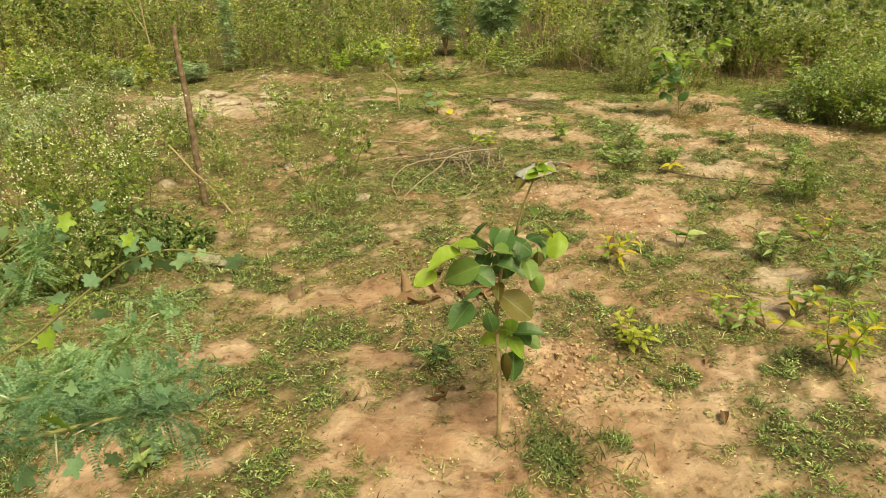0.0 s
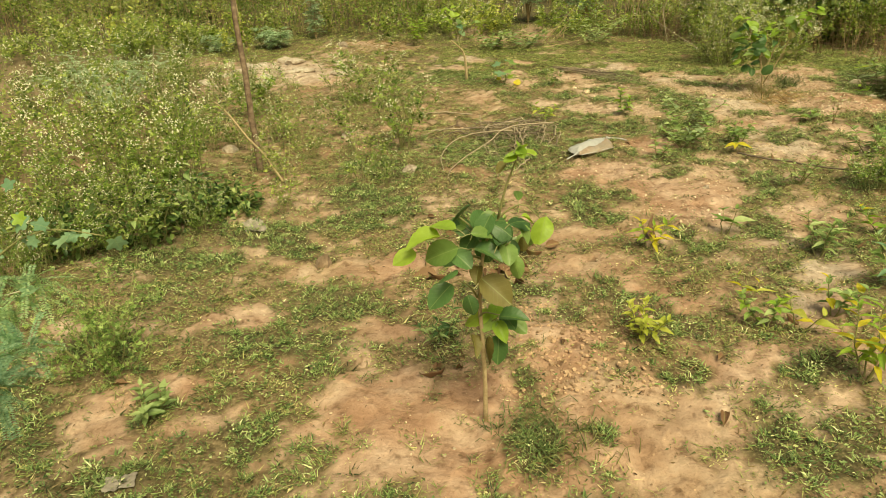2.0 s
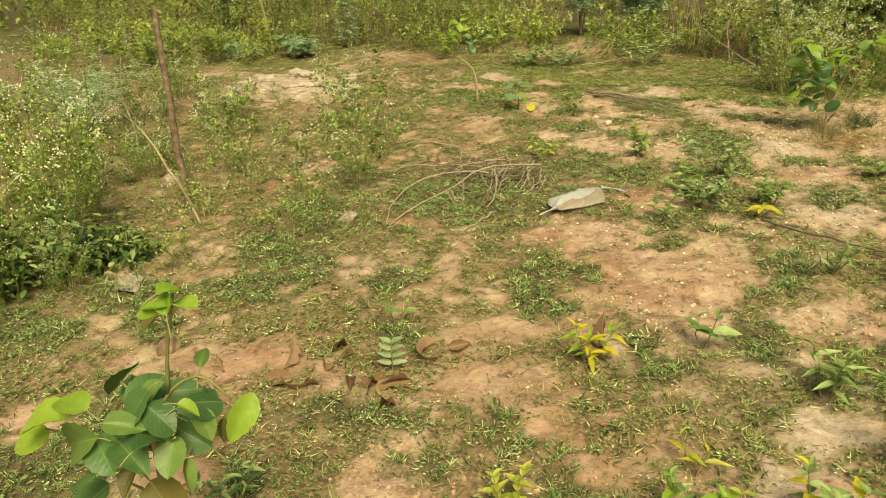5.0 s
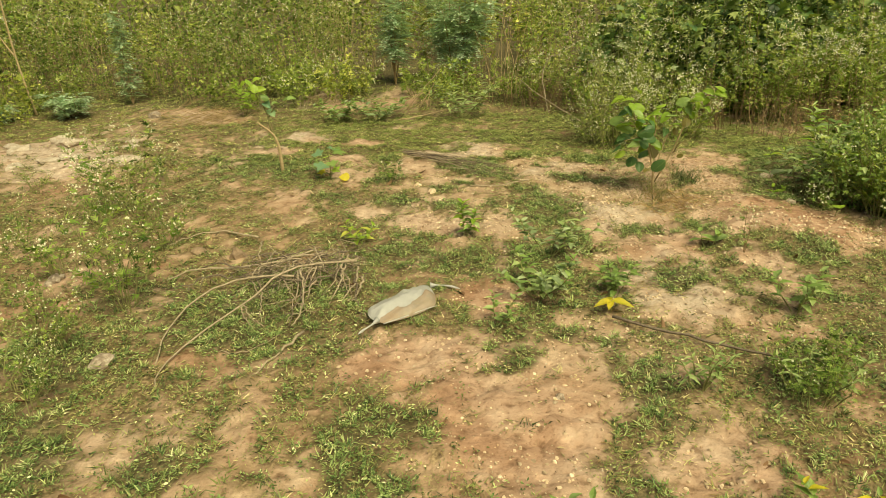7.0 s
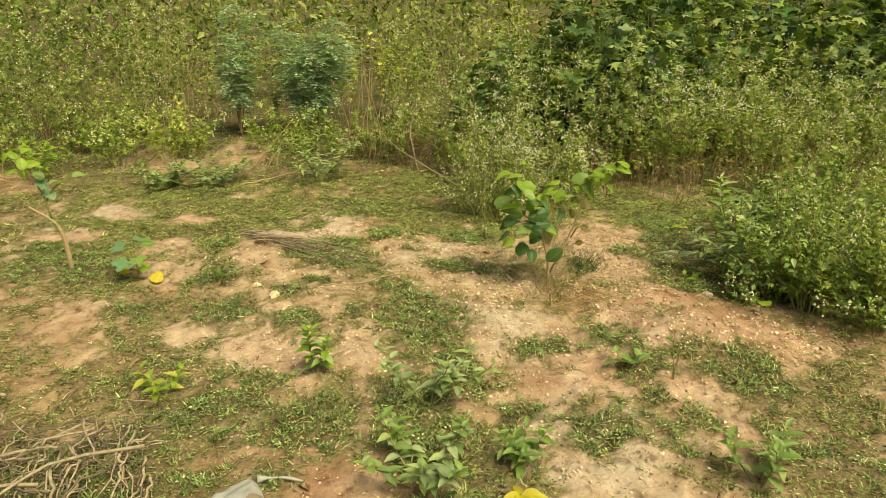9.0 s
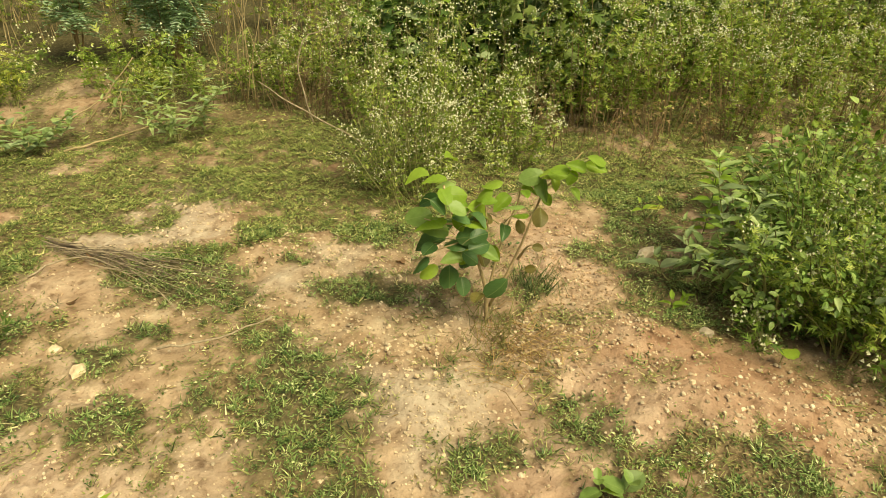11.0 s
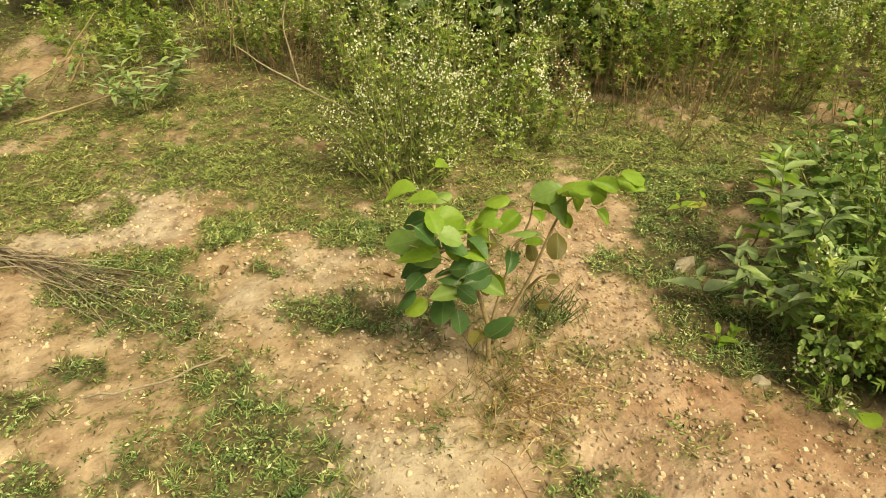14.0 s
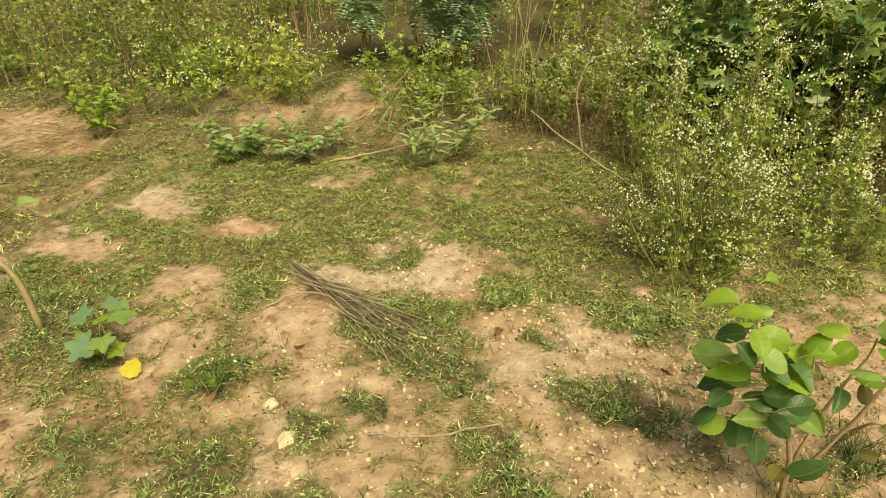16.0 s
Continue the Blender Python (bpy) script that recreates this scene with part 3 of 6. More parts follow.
def patch_mask(x, y, rows):
    wx, wy = x + (fbm(x, y, 9, 3, 4) - 0.5) * 0.17, y + (fbm(x, y, 9, 8, 4) - 0.5) * 0.17
    m = np.zeros_like(x)
    for cx, cy, a, b, deg in rows:
        c, s = math.cos(radians(deg)), math.sin(radians(deg))
        u, v = ((wx - cx) * c + (wy - cy) * s) / a, (-(wx - cx) * s + (wy - cy) * c) / b
        m = np.maximum(m, np.clip((1.25 - np.sqrt(u * u + v * v)) / 0.7, 0, 1))
    return m


def bareness(x, y):
    return patch_mask(x, y, BARE) * (1 - 0.85 * patch_mask(x, y, LUSH))


def beyond(x, y):
    return np.clip(np.maximum(np.abs(x - 0.8) - 4.6, np.abs(y - 5.4) - 4.6) / 1.2, 0, 1)


def lushness(x, y):
    """How thick and green the turf is, 0 to 1."""
    n = np.clip((fbm(x, y, 1.5, 61, 3) - 0.47) * 5, 0, 1) * np.clip((fbm(x, y, 9, 64, 3) - 0.3) * 4, 0, 1)
    lawn = np.clip((y - 7.4) * 1.2, 0, 0.42) * (1 - bareness(x, y)) + np.clip((y - 9.4) * 1.5, 0, 0.6)
    return np.clip(np.maximum(np.maximum(patch_mask(x, y, LUSH), lawn), 0.8 * n * (1 - bareness(x, y))), 0, 1)


def cover(x, y):
    """How much of the soil weeds and grass hide, 0 to 1."""
    n, f = fbm(x, y, 2.2, 21), 0.55 * fbm(x, y, 9, 33, 4) + 0.45 * fbm(x, y, 30, 36, 3)
    edge = np.clip(np.maximum(np.maximum(-2.6 - x, x - 4.9), np.maximum(1.3 - y, y - 10.5)), 0, 1)
    f = f * (1 - edge) + (0.5 + 0.5 * (n - 0.5)) * edge
    c = 0.69 + 0.1 * np.clip((y - 7.3) * 1.5, 0, 1) + 0.9 * (n - 0.5) + 2.5 * (f - 0.5)
    bare, lush = bareness(x, y), patch_mask(x, y, LUSH)
    c = c * (1 - 0.88 * bare) + 2.0 * bare * (f - 0.5)
    c = np.where(lush > 0, np.maximum(c, lush * (0.95 + 1.9 * (f - 0.5))), c)
    far = beyond(x, y)
    return np.clip(c * (1 - far) + (0.72 + 0.28 * np.clip((y - 9) * 0.8, 0, 1)) * far, 0, 1)


def redness(x, y):
    m = 0.3 + 0.6 * np.clip((fbm(x, y, 1.1, 55) - 0.43) * 4, 0, 1)
    for cx, cy, r in ((0.2, 2.3, 0.8), (1.2, 3.0, 0.8), (0.1, 3.4, 0.6), (0.9, 4.6, 0.6), (1.3, 4.25, 0.5), (0.55, 2.85, 0.35), (0.0, 2.95, 0.3), (2.75, 7.05, 0.4), (2.6, 6.1, 0.5), (2.85, 6.15, 0.5), (3.1, 5.95, 0.45), (2.3, 5.8, 0.4), (1.25, 5.2, 0.3), (1.0, 4.5, 0.3), (0.3, 3.4, 0.4)):
        m = np.maximum(m, 0.9 * np.clip(1.4 - np.hypot(x - cx, y - cy) / r, 0, 1))
    m = m * (1 - 0.6 * np.clip(1.5 - np.hypot(x - 1.5, (y - 6.8) * 1.2), 0, 1))
    return np.clip(m * (1 - beyond(x, y)), 0, 1)


PALE = [(-2.30, 7.80, 0.55), (-1.95, 7.45, 0.40), (1.90, 7.10, 0.22), (2.01, 6.30, 0.20), (1.10, 7.85, 0.28), (1.75, 3.42, 0.30), (2.07, 5.32, 0.25), (-0.38, 8.26, 0.30), (-0.68, 9.61, 0.35)]


def paleness(x, y):
    """Where the soil has dried to a pale greyish crust."""
    m = np.zeros_like(x)
    for cx, cy, r in PALE:
        m = np.maximum(m, np.clip(1.4 - np.hypot(x - cx, y - cy) / r + 3 * (fbm(x, y, 6, 58, 3) - 0.5), 0, 1))
    return m


def height(x, y):
    """The lie of the land, with trodden hollows, clods and crusts."""
    x, y = np.asarray(x, float), np.asarray(y, float)
    h = 0.05 * (fbm(x, y, 0.7, 71, 2) - 0.5) + 0.03 * (fbm(x, y, 3.1, 72, 3) - 0.5) + 0.046 * (fbm(x, y, 8, 75, 3) - 0.5)
    crust = np.abs(fbm(x + 0.06 * fbm(x, y, 9, 78, 2), y, 7, 77, 3) - 0.5)
    h = h - 0.017 * np.clip(1 - crust * 16, 0, 1)
    h = h + 0.012 * np.clip(fbm(x, y, 19, 79, 2) - 0.52, 0, 1) * 2
    for cx, cy, r, d in ((2.38, 6.3, 0.3, -0.04), (2.9, 6.15, 0.35, 0.04), (2.05, 6.28, 0.16, 0.03), (0.25, 2.3, 0.3, -0.025), (-2.1, 7.7, 0.8, 0.06), (2.8, 7.1, 0.35, 0.03), (0.13, 2.36, 0.055, 0.03), (0.3, 2.46, 0.05, 0.02)):
        h = h + d * np.exp(-((x - cx) ** 2 + (y - cy) ** 2) / (r * r))
    return h


def hz(x, y):
    return float(height(x, y))


def axis(lo, hi, step, far):
    mid = list(np.arange(lo, hi, step))
    a, b, s = [], [], step
    p, q = lo, hi
    while p > -far:
        s *= 1.13
        p -= s
        q += s
        a.append(p)
        b.append(q)
    return np.array(a[::-1] + mid + [hi] + b)


def build_ground():
    gx, gy = axis(-1.9, 4.0, 0.029, 900), axis(1.7, 8.2, 0.029, 900)
    X, Y = np.meshgrid(gx, gy, indexing="ij")
    near = np.exp(-np.maximum(0, np.hypot(X, Y - 6) - 12) / 20)
    Z = height(X, Y) * near
    V = np.stack([X, Y, Z], -1).reshape(-1, 3)
    n, m = X.shape
    i, j = np.meshgrid(np.arange(n - 1), np.arange(m - 1), indexing="ij")
    F = np.stack([i * m + j, (i + 1) * m + j, (i + 1) * m + j + 1, i * m + j + 1], -1).reshape(-1, 4)
    me = mesh_of("ground", V, [F], SOIL, True)
    for key, val in (("cover", cover(X, Y)), ("red", redness(X, Y)), ("lush", lushness(X, Y)), ("pale", paleness(X, Y))):
        me.attributes.new(key, "FLOAT", "POINT").data.foreach_set("value", val.reshape(-1).astype(np.float32))
    return tagged(new("ground", me), "sandy reddish soil with sparse trodden weeds and grass", "ground", kind="structure")


build_ground()


ARCH = (np.array([(0, -0.5, 0), (0, 0.5, 0), (0.5, 0.38, 0.13), (0.5, -0.38, 0.13), (1, 0, 0.02)], float), [tri((0, 1, 2), (0, 2, 3), (3, 2, 4))])


def turf(name, label, mat, tufts, area, keep, radius, blades, size, aspect, rise, template=ARCH, wedge=True, flat=0.0):
    """Tufts of blades or small leaves strewn where keep(cover, lush) lets them stand."""
    x0, x1, y0, y1 = area
    x, y = rng.uniform(x0, x1, tufts), rng.uniform(y0, y1, tufts)
    inside = np.abs(x - 0.9) < 1.5 + 0.75 * (y - 0.5)
    ok = inside if wedge else ~inside
    x, y = x[ok], y[ok]
    ok = rng.uniform(0, 1, len(x)) < keep(cover(x, y), lushness(x, y))
    x, y = x[ok], y[ok]
    n = rng.integers(*blades, len(x))
    big, tone = rng.uniform(0.65, 1.35, len(x)), np.clip(rng.normal(0.5, 0.3, len(x)), 0, 1)
    i = np.repeat(np.arange(len(x)), n)
    k = len(i)
    a = rng.uniform(0, 6.283, k)
    d = radius * big[i] * rng.uniform(0, 1, k) ** 0.7
    b = a + rng.normal(0, 0.9, k)
    px, py = x[i] + d * np.cos(a), y[i] + d * np.sin(a)
    D = np.stack([np.cos(b), np.sin(b), rng.uniform(*rise, k) * (1.15 - 0.6 * d / (radius * big[i]))], -1)
    N = np.stack([rng.normal(0, 0.4, k), rng.normal(0, 0.4, k), np.ones(k)], -1)
    L = rng.uniform(*size, k) * big[i]
    P = np.stack([px, py, height(px, py) + rng.uniform(-0.002, 0.008, k) + flat * rng.uniform(0, 1, k)], -1)
    ob = part(name, scatter(template, P, D, N, L, L * rng.uniform(*aspect, k)), mat)
    tones = np.repeat(tone[i], len(template[0])).astype(np.float32)
    ob.data.attributes.new("tone", "FLOAT", "POINT").data.foreach_set("value", tones)
    return tagged(ob, label, "grass", kind="stuff")


def litter_on(name, label, category, mat, count, area, keep, size, rise, aspect):
    """Straw and crumbs lying singly."""
    x0, x1, y0, y1 = area
    x, y = rng.uniform(x0, x1, count), rng.uniform(y0, y1, count)
    ok = (np.abs(x - 0.9) < 1.5 + 0.75 * (y - 0.5)) & (rng.uniform(0, 1, count) < keep(cover(x, y)))
    x, y = x[ok], y[ok]
    k = len(x)
    a, L = rng.uniform(0, 6.283, k), rng.uniform(*size, k)
    D = np.stack([np.cos(a), np.sin(a), rng.uniform(*rise, k)], -1)
    N = np.stack([rng.normal(0, 0.35, k), rng.normal(0, 0.35, k), np.ones(k)], -1)
    P = np.stack([x, y, height(x, y) + rng.uniform(0.001, 0.012, k)], -1)
    return tagged(part(name, scatter(BLADE, P, D, N, L, L * rng.uniform(*aspect, k)), mat), label, category, kind="stuff")


# ---- plant builders ----
def fan_leaf(lobes, depth, tip=0.0, n=30):
    """Flat lobed or round leaf outline, stalk at the origin, unit length along x, slightly cupped."""
    a = np.linspace(-np.pi, np.pi, n, endpoint=False)
    r = 0.5 * (1 - depth * (0.5 + 0.5 * np.cos(lobes * a + np.pi)) - 0.05 * (np.arange(n) % 2)) * (1 - 0.25 * (np.cos(a) < -0.8))
    x, y = 0.5 + r * np.cos(a) * (1 + tip * (np.cos(a) > 0.7)), r * np.sin(a)
    z = 0.10 * (y * 2) ** 2 - 0.10 * np.clip(x, 0, 1) ** 2
    V = np.vstack([[(0.45, 0, -0.02)], np.stack([x, y, z], -1)])
    i = np.arange(n)
    return V, [np.stack([np.zeros(n, int), 1 + i, 1 + (i + 1) % n], -1)]


def broad_leaf(w, tip=0.06, n=7, cup=0.12, droop=0.2, wave=0.02, cols=5, full=0.8, teeth=0.025, twist=0.0, plump=0.75):
    """Leaf blade with midrib: rows of points along its length. full: below 1 broadest towards the tip's far side."""
    u = np.linspace(0, 1, n)
    half = w * 0.5 * np.sin(np.pi * np.clip(u, 0, 1) ** full) ** plump + 0.004
    half[1:-1] *= 1 + teeth * np.array([(-1) ** i for i in range(n - 2)])
    half[-1] = 0.004
    side = np.linspace(-1, 1, cols)
    V = []
    for k, (s, h) in enumerate(zip(u, half)):
        for v in side:
            z = cup * h * abs(v) - droop * s * s + wave * math.sin(k * 2.4 + v * 2) * abs(v) + twist * s * v * h
            V.append((s + (tip if k == n - 1 else 0), v * h, z))
    F = [(a * cols + b, a * cols + b + 1, (a + 1) * cols + b + 1, (a + 1) * cols + b) for a in range(n - 1) for b in range(cols - 1)]
    return np.array(V), [np.array(F)]


SHAPES = {"round": broad_leaf(0.76, 0.03, 13, 0.3, 0.16, 0.014, 7, 0.95, 0.025, 0.25, 0.56), "fold": broad_leaf(0.68, 0.05, 13, 0.7, 0.34, 0.016, 7, 0.88, 0.025, -0.35, 0.6),
          "curl": broad_leaf(0.76, 0.03, 13, -0.35, 0.42, 0.02, 7, 1.0, 0.025, 0.6, 0.56), "oval": broad_leaf(0.5, 0.09, 7, 0.45, 0.3), "long": broad_leaf(0.3, 0.12, 7, 0.5, 0.35), "dry": broad_leaf(0.5, 0.08, 9, 0.9, 0.35, 0.06), "lobed": fan_leaf(5, 0.4, n=40), "disc": fan_leaf(9, 0.06, n=20)}
LEAF_MESH = {}


def leaf(parent, shape, mat, P, D, N, size, name="leaf", label=""):
    """One leaf, an object of its own that shares its mesh with the leaves of its kind."""
    key = (shape, mat.name)
    if key not in LEAF_MESH:
        V, F = SHAPES[shape]
        LEAF_MESH[key] = mesh_of("leaf_" + shape, V, F, mat, True)
    ob = new(name, LEAF_MESH[key])
    D = unit(D)
    S = unit(np.cross(N, D))
    N = np.cross(D, S)
    m = Matrix(((D[0], S[0], N[0], P[0]), (D[1], S[1], N[1], P[1]), (D[2], S[2], N[2], P[2]), (0, 0, 0, 1)))
    ob.parent = parent
    ob.matrix_basis = m @ Matrix.Diagonal((size, size, size, 1))
    if label:
        tagged(ob, label)
    return ob


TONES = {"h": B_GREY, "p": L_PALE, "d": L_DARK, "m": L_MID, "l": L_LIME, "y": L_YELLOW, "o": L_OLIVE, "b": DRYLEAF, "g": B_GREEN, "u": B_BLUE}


def leaves_on(ob, rows, r, shapes=("round", "fold", "curl"), depth=0.06, grow=1.0):
    """Leaves of a sapling: (across, up, way in degrees, length, tone), each tilted up and outwards from the stem."""
    for across, up, way, size, tone in rows:
        a = radians(way)
        D = np.array((math.cos(a), 0.5 * math.sin(a), 0.86 * math.sin(a)))
        N = unit(np.array((0.0, -0.42, 0.88)) + r.normal(0, 0.3, 3))
        D = unit(D - N * (D @ N) + r.normal(0, 0.08, 3))
        L = size * grow
        P = np.array((across, r.uniform(-depth, depth), up)) - D * L * 0.5
        leaf(ob, shapes[r.integers(0, len(shapes))], TONES[tone], P, D, N, L)
        part("leaf_stalk", tube(np.array([P, P - D * 0.012 - (0, 0, 0.004), P - D * 0.026 - (0, 0, 0.012)]), [0.0012, 0.0014, 0.0016], 4, False), STEM_GREEN, ob)


def herb(name, place, h, spread, stems, leaves, flowers, r, label, leaf_m=WEED, stem_m=STEM_GREEN, category="weed", group="", size=(0.022, 0.05), low=0.1, flower_r=0.0042, base=0.15, lobes=None, skirt=0.0):
    """A much-branched flowering weed: stems, feathery foliage and white flower heads."""
    ob = thing(name, place, label, category, group, r.uniform(0, 360))
    tubes, tips, nodes = [], [], []
    for k in range(stems):
        a, e = r.uniform(0, 6.283), r.uniform(0.15, 1.0) ** 0.7
        top = np.array((math.cos(a) * spread * e, math.sin(a) * spread * e, h * r.uniform(0.5, 1.08) * (1.05 - 0.3 * e)))
        if lobes is not None:
            top *= lobes[int(a / 6.2832 * len(lobes)) % len(lobes)] * r.uniform(0.85, 1.15)
        if k < skirt * stems:
            top *= (0.95, 0.95, r.uniform(0.18, 0.6))
        foot = np.array((top[0], top[1], 0)) * base
        p = bend(foot, top, 5, 0.03, 0.0, r)
        if base < 0.4:
            p[1:4, :2] *= np.array([0.65, 0.82, 0.95])[:, None]
        tubes.append(tube(p, np.linspace(0.004, 0.0013, 5) * (0.6 + h * 0.5), 3, False))
        for b in range(3):
            s = r.integers(2, 5)
            tip = p[s] + np.array((r.normal(0, 0.35), r.normal(0, 0.35), r.uniform(0.2, 0.6))) * h * 0.22
            tubes.append(tube(np.array([p[s], (p[s] + tip) / 2 + r.normal(0, 0.01, 3), tip]), [0.0016, 0.0013, 0.0009], 3, False))
            tips += [tip, p[4]]
            nodes.append((p[s], tip))
        nodes += [(p[1], p[2]), (p[2], p[3]), (p[3], p[4])]
    tagged(part("stem_tangle", join(tubes), stem_m, ob), kind="stuff")
    leaves = int(leaves * 0.62)
    A, B = np.array([n[0] for n in nodes]), np.array([n[1] for n in nodes])
    i = r.integers(0, len(A), leaves)
    P = A[i] + (B[i] - A[i]) * r.uniform(0, 1, (leaves, 1)) + r.normal(0, 0.018, (leaves, 3))
    P[:, 2] = np.maximum(P[:, 2], 0.01)
    keepz = P[:, 2] > low * h * r.uniform(0, 1, leaves)
    P = P[keepz]
    k = len(P)
    D = np.stack([r.normal(0, 1, k), r.normal(0, 1, k), r.normal(0.25, 0.5, k)], -1)
    N = np.stack([r.normal(0, 0.6, k), r.normal(0, 0.6, k), np.ones(k)], -1)
    L = r.uniform(*size, k)
    tagged(part("foliage", scatter(FROND, P, D, N, L * 1.3, L * 1.3 * r.uniform(0.45, 0.8, k)), leaf_m, ob), kind="stuff")
    if flowers:
        T = np.array(tips)
        Q = T[r.integers(0, len(T), flowers)] + r.normal(0, 0.016, (flowers, 3)) + np.array((0, 0, 0.012))
        tagged(part("blossom", blobs(Q, r.uniform(0.75, 1.3, (flowers, 1)) * flower_r * 1.25 * np.ones((1, 3)), TETRA), FLOWER, ob, "tiny white flower heads"), kind="stuff")
    return ob


def leafy_bush(name, place, h, spread, stems, leaves, single, r, label, mats, shape, joined, size, category="bush", group="", fresh=1.1):
    """A bush of leafy shoots: stems, leaves of their own on the near side, and the joined inner foliage."""
    ob = thing(name, place, label, category, group)
    tubes, A, B = [], [], []
    for k in range(stems):
        a, e = r.uniform(0, 6.283), r.uniform(0.05, 1.0) ** 0.6
        top = np.array((math.cos(a) * spread * e, math.sin(a) * spread * e, h * r.uniform(0.55, 1.0) * (1.08 - 0.45 * e * e)))
        p = bend((0.5 * top[0], 0.5 * top[1], 0), top, 5, 0.04, -0.04 * h, r)
        tubes.append(tube(p, np.linspace(0.006, 0.002, 5), 4))
        A += list(p[:-1])
        B += list(p[1:])
    tagged(part("stem_tangle", join(tubes), STEM_GREEN, ob), kind="stuff")
    A, B = np.array(A), np.array(B)

    def spots(n, outer=False):
        i = r.integers(0, stems, n) * 4 + r.integers(2, 4, n) if outer else r.integers(0, len(A), n)
        P = A[i] + (B[i] - A[i]) * r.uniform(0, 1, (n, 1)) + r.normal(0, 0.03, (n, 3))
        P[:, 2] = np.maximum(P[:, 2], 0.015)
        out = np.stack([P[:, 0], P[:, 1], np.zeros(n)], -1) / spread
        D = out + np.stack([r.normal(0, 0.55, n), r.normal(0, 0.55, n), r.normal(0.0, 0.35, n)], -1)
        N = out * 0.5 + np.stack([r.normal(0, 0.35, n), r.normal(0, 0.35, n), np.ones(n)], -1)
        return P, D, N
    P, D, N = spots(leaves)
    L = r.uniform(*size, leaves)
    tagged(part("foliage", scatter(OVAL if h < 1 else PALM, P, D, N, L, L * (0.36 if shape == "long" else 0.55 if h < 1 else 0.9)), joined, ob), kind="stuff")
    P, D, N = spots(single, True)
    for k in range(single):
        leaf(ob, shape, mats[r.integers(0, len(mats))], P[k], D[k], N[k], r.uniform(*size) * fresh)
    return ob


def feather(P, D, r, length, pairs=9, size=0.012):
    """A pinnate leaf: rows of leaflets along a stalk."""
    s = np.linspace(0.12, 1, pairs)
    D = unit(D)
    S = unit(np.cross(D, (0.1, 0.2, 1.0)))
    U = np.cross(S, D)
    base = np.asarray(P) + D * (s * length)[:, None] - np.array((0, 0, 1)) * (0.25 * length * s ** 2)[:, None]
    B = np.vstack([base, base])
    W = np.vstack([np.tile(S + 0.35 * D, (pairs, 1)), np.tile(-S + 0.35 * D, (pairs, 1))]) + r.normal(0, 0.12, (2 * pairs, 3))
    return scatter(BLADE, B, W, np.tile(U, (2 * pairs, 1)) + r.normal(0, 0.2, (2 * pairs, 3)), np.full(2 * pairs, size), np.full(2 * pairs, size * 0.42))


def feathery_shrub(name, place, h, spread, shoots, sprays, r, label, size=0.02, length=0.12, column=False):
    """A blue-green acacia-like shrub with pinnate leaves."""
    ob = thing(name, place, label, "shrub")
    tubes, geo = [], []
    for k in range(shoots):
        a = r.uniform(0, 6.283)
        e = r.uniform(0.2, 1)
        top = np.array((math.cos(a) * spread * e, math.sin(a) * spread * e, h * r.uniform(0.6, 1.0)))
        p = bend((0, 0, 0), top, 6, 0.03, 0, r)
        tubes.append(tube(p, np.linspace(0.007, 0.002, 6), 4))
        for q in range(sprays):
            t = r.uniform(0.08 if column else 0.3, 1.0) * 5
            i = min(int(t), 4)
            P = p[i] + (p[i + 1] - p[i]) * (t - i)
            b = r.uniform(0, 6.283)
            geo.append(feather(P, (math.cos(b), math.sin(b), r.uniform(-0.3, 0.5)), r, length * r.uniform(0.7, 1.2), 8, size))
    tagged(part("stem_tangle", join(tubes), STEM_DRY, ob), kind="stuff")
    tagged(part("foliage", join(geo), BLUE, ob), kind="stuff")
    return ob


def weed_plant(name, place, h, n, size, r, label, shape="oval", tones="gm", spread=0.5, stems=3, category="weed", group=""):
    """A small broad-leaved weed: leafy shoots with leaves in crossed pairs, the youngest palest."""
    if n > 8:
        n, size = int(n * 2.3), size * 0.82
    ob = thing(name, place, label, category, group)
    for k in range(stems):
        a = k * 2.4 + r.uniform(-0.5, 0.5)
        lean = spread * h * (0.35 + 0.65 * r.uniform()) * (0.3 if stems == 1 else 1.0)
        top = np.array((math.cos(a) * lean, math.sin(a) * lean, h * r.uniform(0.7, 1.0)))
        p = bend((0.01 * math.cos(a), 0.01 * math.sin(a), -0.01), top, 5, 0.03, 0, r)
        part("stem", tube(p, np.linspace(0.0034, 0.0013, 5), 5), STEM_GREEN, ob)
        pairs = max(1, round(n / stems / 2))
        for q in range(pairs):
            t = 0.22 + 0.78 * (q + 1) / pairs
            i = min(int(t * 4), 3)
            P = p[i] + (p[i + 1] - p[i]) * (t * 4 - i)
            for side in (0, math.pi):
                b = a + q * 1.57 + side + r.normal(0, 0.3)
                D = np.array((math.cos(b), math.sin(b), 0.1 + 0.75 * t * t + r.normal(0, 0.15)))
                N = np.array((-0.4 * math.cos(b) + r.normal(0, 0.2), -0.4 * math.sin(b) + r.normal(0, 0.2), 1))
                tone = tones[-1] if t > 0.85 and r.uniform() < 0.6 else tones[r.integers(0, len(tones))]
                leaf(ob, shape, TONES[tone], P, D, N, size * (1.15 - 0.55 * abs(t - 0.55)) * r.uniform(0.75, 1.15) * (0.7 if t > 0.95 else 1.0))
    return ob


def twig(name, pts, r0, r1, mat, label, category="twig", group="", parent=None, sides=6, n=10):
    p = curve(pts, n)
    p[1:-1] += rng.normal(0, 0.003, (n - 2, 3))
    ob = part(name, tube(p, np.linspace(r0, r1, n), sides), mat, parent, smooth=True)
    return ob if parent else tagged(ob, label, category, group)


